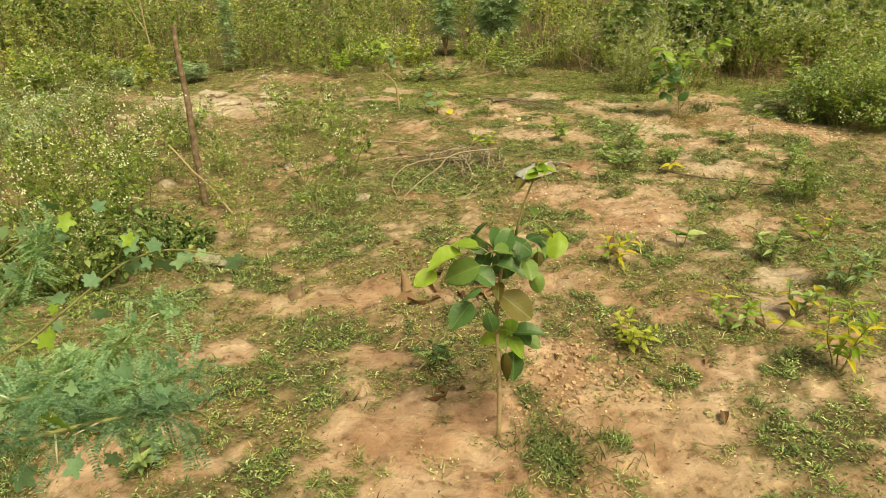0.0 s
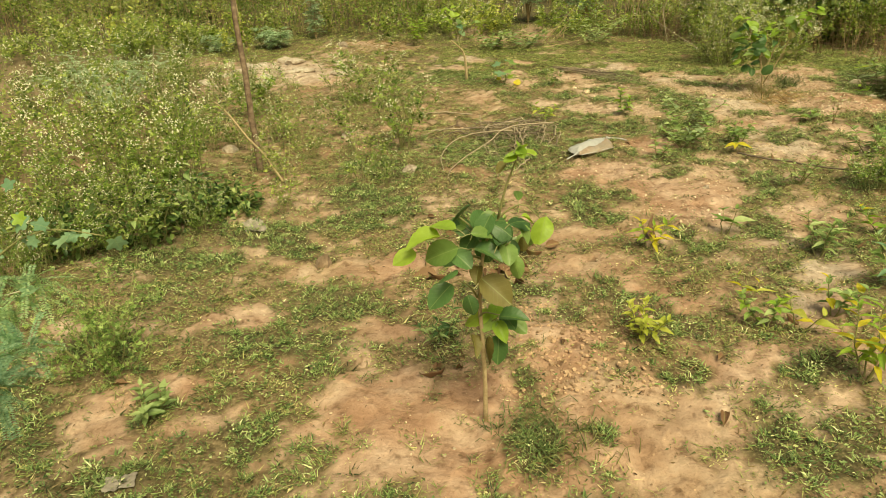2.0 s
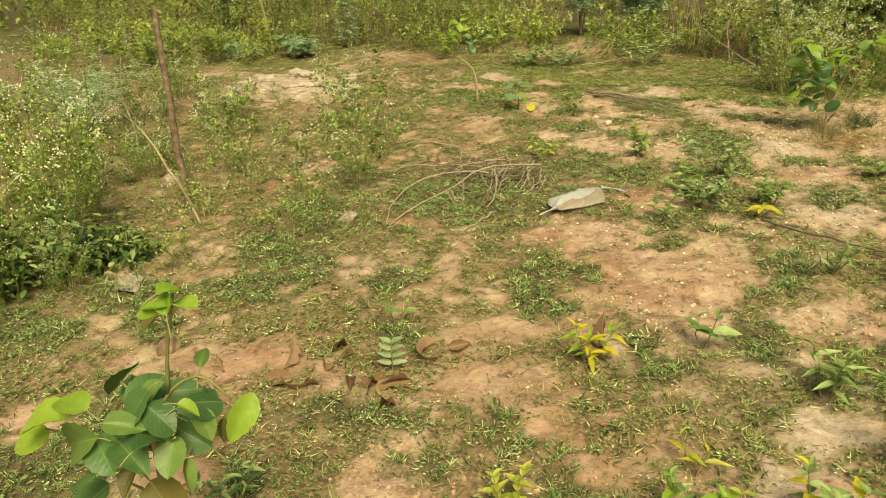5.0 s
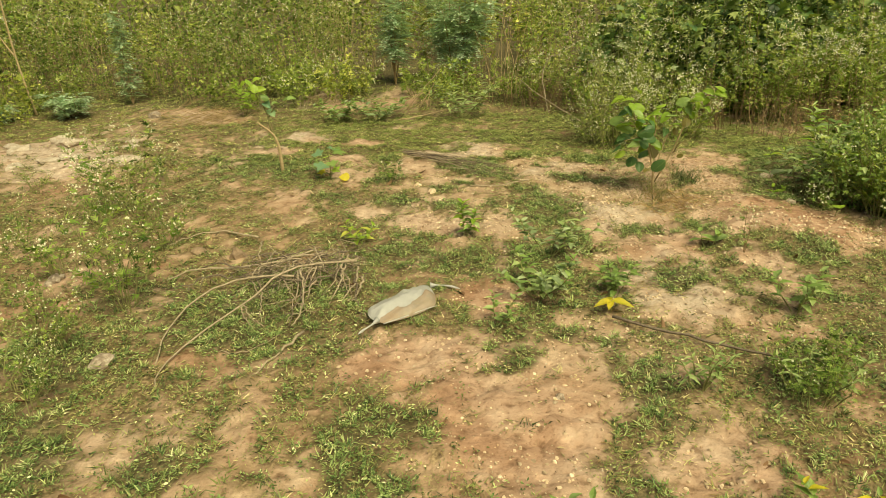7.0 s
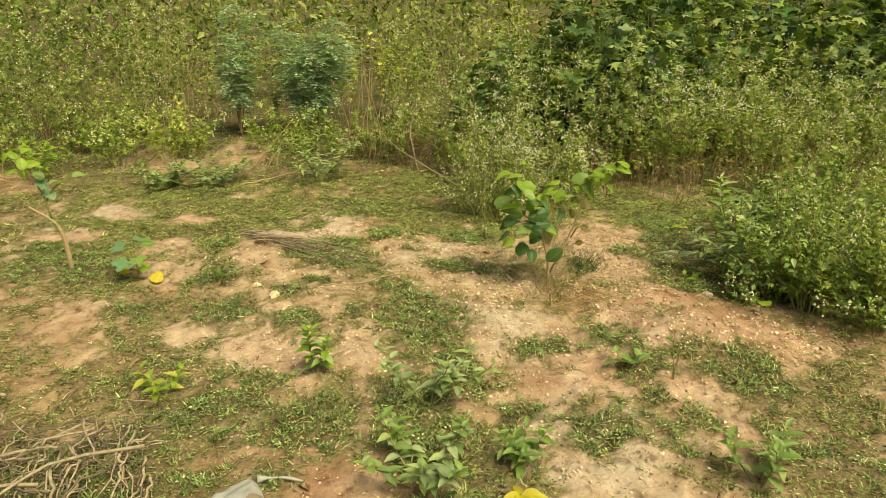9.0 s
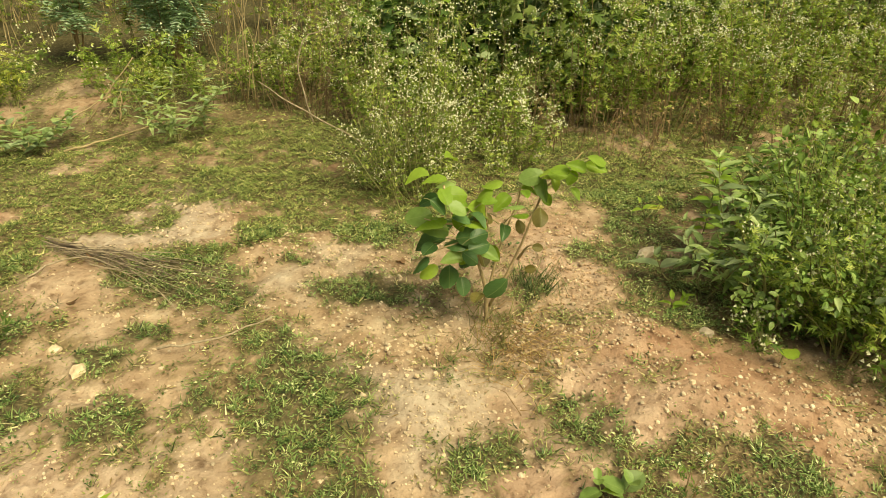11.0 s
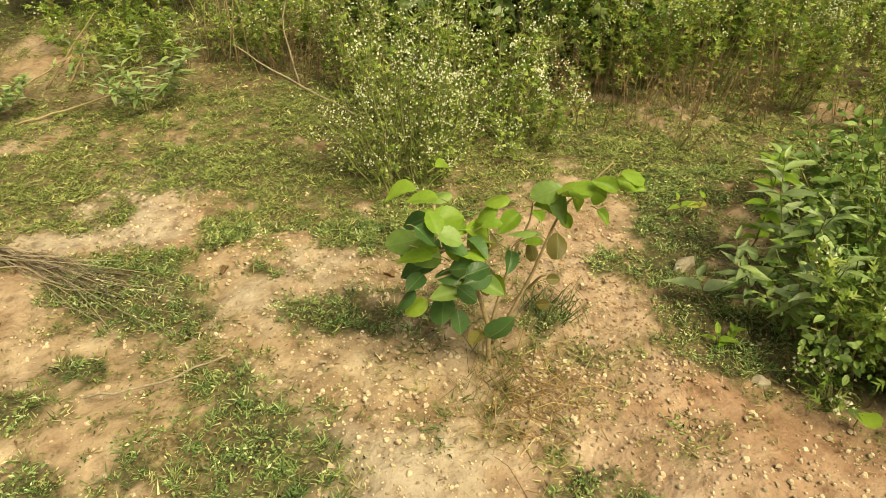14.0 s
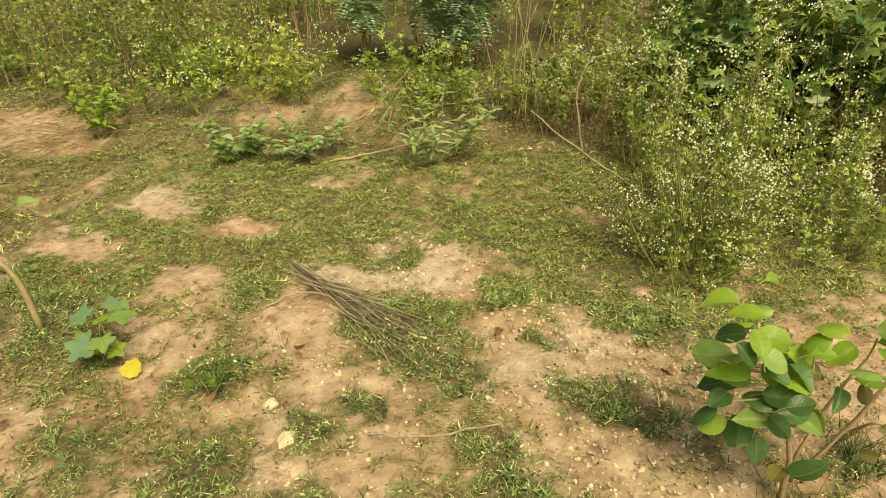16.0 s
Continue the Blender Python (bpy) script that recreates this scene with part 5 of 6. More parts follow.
for k, (x, y, s) in enumerate(((-2.5, 3.9, 0.95), (-1.95, 5.1, 0.5), (-2.75, 5.1, 0.78), (-3.3, 4.5, 1.0), (-2.25, 5.5, 0.6), (-3.9, 6.1, 0.7), (-1.95, 3.45, 0.7), (-2.9, 6.5, 0.8), (-4.1, 5.4, 1.1), (-2.2, 6.5, 0.55), (-4.0, 6.8, 0.9), (-3.1, 7.2, 0.6))):
    m = copy_thing(mass if k % 2 else mass_b, pose(*at(x, y), 0, 0, 73 * k))
    m.scale = (s, s, s)

for k, (x, y, s) in enumerate(((-1.6, 3.5, 0.5), (-1.95, 3.15, 0.5), (-1.35, 3.75, 0.38), (-1.85, 4.35, 0.5), (-2.3, 3.3, 0.6))):
    m = copy_thing(mass if k % 2 else mass_b, pose(*at(x, y), 0, 0, 41 * k + 9))
    m.scale = (s, s, s)
low = [herb("low_weed", at(*place), 0.34, 0.2, 8, 280, 40, R(75 + k), "low sparse weed with thin stems and tiny white flowers", WEED, STEM_GREEN, "weed", "low flowering weeds in the grass", (0.014, 0.03), 0.0, 0.0036, 0.35)
       for k, place in enumerate(((-1.1, 4.5), (-0.75, 5.0)))]
r = R(78)
for k in range(34):
    x, y = (r.uniform(-1.9, -0.35), r.uniform(4.0, 7.2)) if k < 26 else (r.uniform(1.9, 2.6), r.uniform(3.2, 4.6))
    s = r.uniform(0.45, 1.1) * (1.0 if k < 26 else 0.55)
    m = copy_thing(low[k % 2], pose(*at(x, y), 0, 0, r.uniform(0, 360)))
    m.scale = (s, s, s)

herb("green_weed", at(-1.16, 2.55), 0.4, 0.26, 34, 2600, 0, R(72), "fine-leaved bright green weed beside the path", leaf_m=BROAD, size=(0.012, 0.026), low=0.0, skirt=0.3, base=0.4)

dead = [herb("dead_weed", at(*place), 0.42, 0.32, 15, 220, 0, R(135 + k), "dry brown dead weed stalks standing in a tangle", STRAW, STEM_DEAD, "weed", "dead weeds before the thicket", (0.015, 0.03), 0.0, base=0.7)
        for k, place in enumerate(((3.2, 8.4), (3.75, 8.0)))]
for k, (x, y, s) in enumerate(((3.5, 8.2, 0.9), (4.1, 8.15, 0.9), (3.0, 8.55, 1.1), (3.95, 8.6, 1.1), (4.4, 7.9, 0.8), (1.95, 9.2, 1.0), (1.75, 9.45, 1.1), (2.15, 9.1, 0.9), (3.6, 8.75, 1.2), (1.4, 9.6, 0.9))):
    m = copy_thing(dead[k % 2], pose(*at(x, y), 0, 0, 83 * k))
    m.scale = (s, s, s)

# low growth added to darken the weeds' base: shade put into leaf colour
for k, (x, y, h, w) in enumerate(((-1.58, 3.62, 0.34, 0.26), (-1.92, 3.5, 0.38, 0.3), (-1.45, 3.85, 0.3, 0.22), (-1.3, 4.05, 0.16, 0.2))):
    leafy_bush("low_bush", at(x, y), h, w, 26, 700, 40, R(72 + k), "low leafy weed, dark leaf colour for shade under the flowering weeds", [L_DARK, B_GREEN], "oval", BROAD_DARK, (0.02, 0.05), group="dark weeds under the flowering weeds")

herb("green_weed", at(2.34, 4.4), 0.26, 0.2, 16, 900, 20, R(73), "fine-leaved green weed on soil beside the long stick", leaf_m=WEED, size=(0.014, 0.03), base=0.5, low=0.0)

# ---- bushes at the right ----
leafy_bush("broadleaf_bush", at(3.62, 6.4), 0.54, 0.46, 60, 2600, 130, R(80), "dense broad-leaved bush with fresh green pointed leaves", [B_GREEN, B_GREY, L_MID, L_LIME], "oval", BROAD, (0.016, 0.04), fresh=1.5)
for k, (x, y, h) in enumerate(((3.6, 6.15, 0.6), (3.95, 6.15, 0.74), (3.85, 6.6, 0.78), (3.75, 5.9, 0.66), (4.1, 5.8, 0.7), (4.15, 6.4, 0.8))):
    herb("green_weed", at(x, y), h, 0.3, 22, 1500, 160, R(188 + k), "feathery light green weed growing through the leafy bush", LIGHT_WEED, flower_r=0.0042, size=(0.016, 0.036), low=0.0)
herb("flowering_weed", at(3.5, 6.05), 0.5, 0.45, 20, 1500, 120, R(87), "feathery green weed growing through the leafy bush", LIGHT_WEED, flower_r=0.0045)
leafy_bush("broadleaf_bush", at(4.15, 6.0), 0.62, 0.55, 60, 2400, 160, R(81), "bright green leafy bush with narrow leaves", [L_MID, L_MID, L_LIME], "long", BROAD, (0.03, 0.065))
leafy_bush("broadleaf_bush", at(4.2, 6.9), 0.55, 0.55, 60, 2400, 90, R(82), "broad-leaved green bush behind the weeds", [B_GREEN, L_MID], "oval", BROAD, (0.03, 0.07))
herb("flowering_weed", at(3.7, 5.85), 0.34, 0.3, 12, 420, 160, R(83), "thin weed with small white flower clusters", flower_r=0.0055)
herb("flowering_weed", at(3.3, 6.22), 0.14, 0.16, 9, 120, 70, R(84), "thin weed with small white flower clusters", flower_r=0.0055)
herb("flowering_weed", at(4.5, 5.3), 0.55, 0.45, 16, 900, 260, R(85), "feathery weed with white flowers beside the bushes", flower_r=0.0055)
dark_a = leafy_bush("dark_bush", at(4.2, 10.5), 1.5, 0.9, 60, 900, 80, R(86), "tall dark green broad-leaved bush at the thicket edge", [L_DARK, B_GREEN, B_GREY, L_LIME], "lobed", BROAD_DARK, (0.09, 0.2), group="dark bushes behind the thicket")
for k, (x, y, s) in enumerate(((5.2, 10.4, 1.0), (6.4, 10.2, 1.0), (7.6, 9.6, 1.05), (5.9, 11.6, 1.2), (7.2, 11.2, 1.25), (4.6, 11.9, 1.0), (8.6, 10.6, 1.2), (8.2, 8.6, 0.95), (9.4, 12.0, 1.4), (6.4, 13.0, 1.4), (-5.5, 12.0, 1.0), (-7.0, 13.5, 1.2), (3.3, 10.4, 0.75))):
    m = copy_thing(dark_a, pose(*at(x, y), 0, 0, 50 * k))
    m.scale = (s, s, s)
for k, (x, y, s) in enumerate(((3.5, 9.1, 0.8), (4.1, 9.5, 0.85), (5.0, 9.6, 0.8), (2.95, 9.6, 0.7))):
    m = copy_thing(dark_a, pose(*at(x, y), 0, 0, 80 * k + 20))
    m.scale = (s, s, s)
tall = [herb("tall_weed", at(*place), h, 0.36, 17, 1500, 420, R(140 + k), "tall thin weed on bare brown stems with small white flowers", LIGHT_WEED, STEM_DRY, "weed", "tall weeds behind the saplings", flower_r=0.0042, base=0.55, low=0.12, lobes=(1.0, 0.75, 1.15))
        for k, (place, h) in enumerate((((3.72, 8.45), 0.95), ((4.15, 8.3), 0.9)))]
for k, (x, y, s) in enumerate(((3.35, 8.62, 0.8), (4.55, 8.15, 1.0), (4.95, 8.45, 1.05), (4.45, 8.75, 1.15), (3.95, 8.85, 1.1), (5.4, 8.1, 1.0), (4.75, 7.75, 0.75), (5.3, 7.5, 0.7), (5.0, 9.05, 1.2), (5.8, 8.7, 1.2), (2.3, 8.95, 0.7), (1.95, 9.35, 0.8))):
    m = copy_thing(tall[k % 2], pose(*at(x, y), 0, 0, 67 * k))
    m.scale = (s, s, s)
feathery_shrub("feathery_shrub", at(1.12, 10.55), 1.3, 0.5, 18, 38, R(90), "blue-green feathery shrub standing in the thicket", 0.045, 0.2)
feathery_shrub("feathery_shrub", at(0.38, 10.75), 1.35, 0.26, 9, 34, R(91), "blue-green feathery shrub standing in the thicket", 0.045, 0.2)
feathery_shrub("feathery_shrub", at(-2.5, 9.95), 1.35, 0.06, 3, 60, R(92), "slim column of blue-green feathery leaves", 0.034, 0.11, True)
feathery_shrub("feathery_shrub", at(-2.85, 9.3), 0.26, 0.28, 12, 16, R(93), "low blue-green feathery tuft", 0.034, 0.14)
feathery_shrub("feathery_shrub", at(-3.6, 9.1), 0.22, 0.25, 9, 14, R(94), "low blue-green feathery tuft", 0.034, 0.14)
feathery_shrub("feathery_shrub", at(-3.15, 5.95), 0.62, 0.6, 22, 26, R(95), "spreading blue-green feathery shrub behind the flowering weeds", 0.024, 0.13)

# ---- thicket behind ----
kinds = []
for k in range(5):
    dry = k % 2
    kinds.append(herb("thicket_weed", at(-6.0 + 2.4 * k, 11.0), 1.25, 0.5, 22, 1350, 150, R(100 + k),
                      "tall yellowing weed with bare lower stems and faint white flowers" if dry else "tall olive-green weed with faint white flowers",
                      WEED_DRY if dry else WEED, STEM_TAN if dry else STEM_DRY, "weed", "thicket of tall weeds", (0.034, 0.068), 0.06, 0.006, 0.85))
r = R(120)
for row, (y, step) in enumerate(((10.2, 0.5), (10.8, 0.62), (11.5, 0.85), (12.3, 1.4), (13.2, 2.2), (14.6, 3.4))):
    x = -7.5 - row * 0.9
    while x < 8.5 + row:
        x += step * r.uniform(0.75, 1.25)
        yy = y + r.normal(0, 0.18) - 0.55 * (x > 2.0) - 0.25 * (x > 3.5) + 0.5 * (-0.9 < x < 1.4)
        if -0.3 < x < 1.7 and yy < 11.9:
            continue
        if 3.5 < x < 4.7 and yy < 11.5:
            continue
        if 4.4 < x < 8.5 and 9.6 < yy < 12.2 and row > 0:
            continue
        s = r.uniform(0.7, 1.08) * (1 + 0.055 * row) * (0.62 if row == 0 else 0.85 if row == 1 else 1.0)
        m = copy_thing(kinds[r.integers(0, 5)], pose(x, yy, hz(x, yy), 0, 0, r.uniform(0, 360)))
        m.scale = (s, s, s)
for k, (x, y, s) in enumerate(((4.5, 9.3, 0.8), (5.0, 9.0, 0.75), (5.5, 8.8, 0.7), (3.2, 9.2, 0.9), (2.7, 9.5, 0.8), (6.1, 8.4, 0.6), (5.6, 8.0, 0.5), (6.6, 7.9, 0.6), (6.0, 9.2, 0.8), (6.9, 8.9, 0.8), (5.2, 7.2, 0.5), (5.6, 6.4, 0.55), (6.3, 7.0, 0.6))):
    m = copy_thing(kinds[(0, 2, 4, 1)[k % 4]], pose(*at(x, y), 0, 0, 61 * k))
    m.scale = (s, s, s)


fringe = [herb("fringe_weed", at(-5.0 + 9 * k, 9.9), 0.5, 0.4, 14, 620, 35, R(125 + k), "low feathery weed at the edge of the thicket", WEED_DRY if k else LIGHT_WEED, STEM_GREEN, "weed", "low weeds before the thicket", (0.03, 0.065), 0.05, 0.0055, 0.7) for k in range(2)]
for k in range(60):
    x = r.uniform(-6.5, 6.5)
    y = 9.75 + r.normal(0, 0.32) - 0.5 * (x > 2.2) + 0.3 * (-0.8 < x < 1.2) - 0.7 * (x < -3.2)
    s = r.uniform(0.5, 1.15)
    m = copy_thing(fringe[k % 2], pose(*at(x, y), 0, 0, 77 * k))
    m.scale = (s, s, s)


def far_scrub():
    """The scrub that goes on behind the thicket, too far to tell plants apart."""
    r = R(130)
    n = 56000
    a = r.uniform(-1.25, 1.25, n)
    d = 15 + 24 * r.uniform(0, 1, n) ** 1.7
    x, y = d * np.sin(a), d * np.cos(a)
    z = r.uniform(0, 1, n) * (1.7 + 0.055 * d) * (0.6 + 0.8 * fbm(x, y, 0.35, 140, 3))
    D = r.normal(0, 1, (n, 3))
    N = r.normal(0, 0.5, (n, 3)) + np.array((0, 0, 1))
    L = r.uniform(0.1, 0.2, n)
    tagged(part("far_scrub", scatter(BLADE, np.stack([x, y, z], -1), D, N, L, L * 0.5), WEED_DRY), "distant green scrub behind the thicket", "scrub", kind="stuff")


far_scrub()

# ---- thorny branches close to the path ----
def thorn_bush():
    ob = thing("thorn_bush", at(-0.95, 1.3), "thorny shrub with feathery pale green leaves arching over the path edge", "shrub")
    base = np.array((-0.95, 1.3, hz(-0.95, 1.3)))
    r = R(150)
    canes = ([(-0.95, 1.3, 0.0), (-0.75, 1.2, 0.6), (-0.55, 1.17, 0.88), (-0.42, 1.17, 0.98), (-0.32, 1.17, 1.01), (-0.24, 1.18, 1.02), (-0.18, 1.18, 1.02)],
             [(-0.95, 1.3, 0.0), (-0.78, 1.25, 0.65), (-0.58, 1.24, 0.92), (-0.46, 1.24, 0.99), (-0.33, 1.24, 1.01), (-0.28, 1.24, 1.01), (-0.2, 1.25, 1.03)],
             [(-0.95, 1.3, 0.0), (-0.75, 1.3, 0.7), (-0.49, 1.3, 0.97), (-0.39, 1.31, 0.99), (-0.32, 1.32, 1.02), (-0.24, 1.34, 1.07)],
             [(-0.95, 1.3, 0.0), (-0.85, 1.3, 0.6), (-0.6, 1.38, 0.86), (-0.45, 1.36, 0.93), (-0.34, 1.34, 0.97)],
             [(-0.95, 1.3, 0.0), (-0.85, 1.4, 0.6), (-0.58, 1.39, 0.91), (-0.53, 1.43, 1.01), (-0.48, 1.46, 1.07), (-0.46, 1.48, 1.12)])
    for cane in canes:
        p = curve(np.array(cane), 22) - base
        c = part("branch", tube(p, np.linspace(0.006, 0.0011, 22), 6), STEM_GREEN, ob, smooth=True)
        geo = []
        for i in range(9, 22):
            way = unit(r.normal(0, 1, 3) + np.array((0, -0.3, -0.5)))
            if i % 2 == 0:
                L = r.uniform(0.018, 0.04)
                part("thorn", tube(np.array([p[i], p[i] + way * L * 0.6, p[i] + way * L]), [0.0014, 0.0009, 0.0002], 4), THORN, c, "long pale thorn")
            for q in range(i % 3 == 0):
                D = unit(r.normal(0, 1, 3) + np.array((0.1, -0.2, 0)))
                N = unit(np.array((0, -0.6, 0.7)) + r.normal(0, 0.4, 3))
                leaf(c, "lobed", B_BLUE, p[i] + D * 0.01 + r.normal(0, 0.01, 3), D, N, r.uniform(0.018, 0.034))
            for q in range(13):
                b = unit(r.normal(0, 1, 3) + np.array((0, 0, 0.2)))
                geo.append(feather(p[i] + r.normal(0, 0.006, 3), b, r, r.uniform(0.03, 0.055), 18, 0.0056))
        tagged(part("foliage", join(geo), FEATHER, c, "feathery pale green leaflets"), kind="stuff")


def vine():
    ob = thing("vine", at(-0.98, 1.42), "climbing vine with lobed pale green leaves over the thorny shrub", "vine")
    base = np.array((-0.98, 1.42, hz(-0.98, 1.42)))
    r = R(151)
    for line in ([(-0.98, 1.42, 0.0), (-0.8, 1.4, 0.6), (-0.56, 1.39, 0.92), (-0.48, 1.42, 0.98), (-0.37, 1.45, 1.06), (-0.33, 1.46, 1.08), (-0.28, 1.46, 1.09), (-0.21, 1.46, 1.08)],
                 [(-0.98, 1.42, 0.0), (-0.8, 1.36, 0.65), (-0.52, 1.3, 0.93), (-0.42, 1.28, 0.97), (-0.33, 1.28, 0.98)],
                 [(-0.98, 1.42, 0.0), (-0.85, 1.5, 0.7), (-0.62, 1.5, 1.0), (-0.5, 1.5, 1.1), (-0.44, 1.52, 1.13)],
                 [(-0.98, 1.42, 0.0), (-0.8, 1.3, 0.65), (-0.55, 1.22, 0.92), (-0.42, 1.2, 0.97), (-0.3, 1.21, 0.985)],
                 [(-0.98, 1.42, 0.0), (-0.85, 1.42, 0.6), (-0.62, 1.4, 0.84), (-0.48, 1.4, 0.93), (-0.38, 1.4, 1.0)]):
        p = curve(np.array(line), 20) - base
        part("stem", tube(p, np.linspace(0.003, 0.001, 20), 5), STEM_GREEN, ob, smooth=True)
        for i in range(8, 20):
            for q in range(2):
                D = unit(r.normal(0, 1, 3) + np.array((0.1, -0.3, -0.2)))
                N = unit(np.array((0, -0.7, 0.7)) + r.normal(0, 0.35, 3))
                leaf(ob, "lobed", B_BLUE if r.uniform() < 0.93 else L_LIME, p[i] + D * 0.012 + r.normal(0, 0.012, 3), D, N, r.uniform(0.02, 0.04))


thorn_bush()
vine()

# ---- wooden post and dead wood ----
twig("post", [(-1.355, 4.7, -0.08), (-1.365, 4.73, 0.2), (-1.375, 4.755, 0.45), (-1.39, 4.795, 0.69), (-1.41, 4.85, 0.98), (-1.42, 4.87, 1.08)], 0.023, 0.015, POST, "leaning weathered brown wooden post among the weeds", "post", sides=9, n=14)
twig("dead_branch", [(-1.12, 4.47, 0.01), (-1.25, 4.57, 0.14), (-1.4, 4.65, 0.27), (-1.53, 4.72, 0.39), (-1.62, 4.76, 0.45)], 0.0085, 0.005, STEM_TAN, "bare pale dead branch leaning from the ground against weeds", "branch")
twig("dead_branch", [(-2.6, 5.9, 0.0), (-2.66, 5.9, 0.35), (-2.6, 5.92, 0.62)], 0.008, 0.003, TWIG, "bare grey dead branch among the weeds", "branch")
tree = thing("young_tree", at(-3.29, 9.43), "thin bare young tree trunk with a forked top", "tree")
part("trunk", tube(curve([(0, 0, -0.05), (-0.05, 0, 0.4), (-0.07, 0, 0.75), (-0.06, 0, 1.25), (0.05, 0, 1.9)], 14), np.linspace(0.013, 0.006, 14), 7), STEM_TAN, tree, smooth=True)
part("branch", tube(curve([(-0.06, 0, 0.6), (-0.16, 0, 0.78), (-0.3, 0.02, 1.1)], 7), np.linspace(0.01, 0.004, 7), 5), STEM_TAN, tree, smooth=True)
r = R(160)
for k in range(40):
    t = r.uniform(0, 1)
    leaf(tree, "oval", B_GREEN, (-0.05 + r.normal(0, 0.15), r.normal(0, 0.15), 1.3 + 0.7 * t), (r.normal(), r.normal(), r.normal(0, 0.4)), (0, -0.3, 1), 0.08)
twig("long_stick", [(1.74, 4.95, 0.03), (1.95, 4.82, 0.025), (2.12, 4.72, 0.03), (2.34, 4.58, 0.025)], 0.0065, 0.0045, TWIG_DARK, "long dark stick lying on bare soil", "stick")
twig("thin_stick", [(1.18, 6.75, 0.03), (1.37, 6.76, 0.025), (1.58, 6.81, 0.045)], 0.005, 0.003, TWIG, "thin dry stick lying on bare soil", "stick")
twig("bent_branch", [(2.25, 8.5, 0.02), (2.06, 8.55, 0.14), (1.85, 8.6, 0.27), (1.68, 8.64, 0.4)], 0.0055, 0.0035, TWIG, "bent dry branch leaning at the thicket edge", "branch")
twig("bent_branch", [(2.0, 8.95, 0.02), (1.95, 9.1, 0.3), (2.0, 9.15, 0.5), (2.14, 9.2, 0.55)], 0.006, 0.003, TWIG, "bent dry branch leaning at the thicket edge", "branch")
for k, (a, b) in enumerate((((0.6, 9.3, 0.01), (0.95, 9.35, 0.4)), ((0.72, 9.3, 0.01), (0.9, 9.33, 0.28)), ((0.8, 9.28, 0.01), (0.84, 9.3, 0.2)), ((0.45, 9.2, 0.02), (0.78, 9.32, 0.18)))):
    twig("dry_stalk", [a, tuple((np.array(a) + np.array(b)) / 2 + (0.01, 0, 0.015)), b], 0.006, 0.003, STEM_TAN, "dry straw-coloured stalk leaning on others", "stalk", "dry stalks by the green weed")
twig("dry_stalk", [(0.55, 8.8, 0.02), (0.8, 8.9, 0.04), (1.1, 9.0, 0.09)], 0.006, 0.004, STEM_TAN, "dry straw-coloured stalk lying in grass", "stalk")
for k in range(9):
    x, y = 1.62 + r.normal(0, 0.12), 9.3 + r.uniform(0, 0.5)
    twig("dry_stalk", [(x, y, 0), (x + r.normal(0, 0.03), y, 0.35), (x + r.normal(0, 0.1), y, 0.7 + 0.4 * r.uniform())], 0.004, 0.002, STEM_TAN, "bare upright straw-coloured stalk at the thicket edge", "stalk", "upright dry stalks")


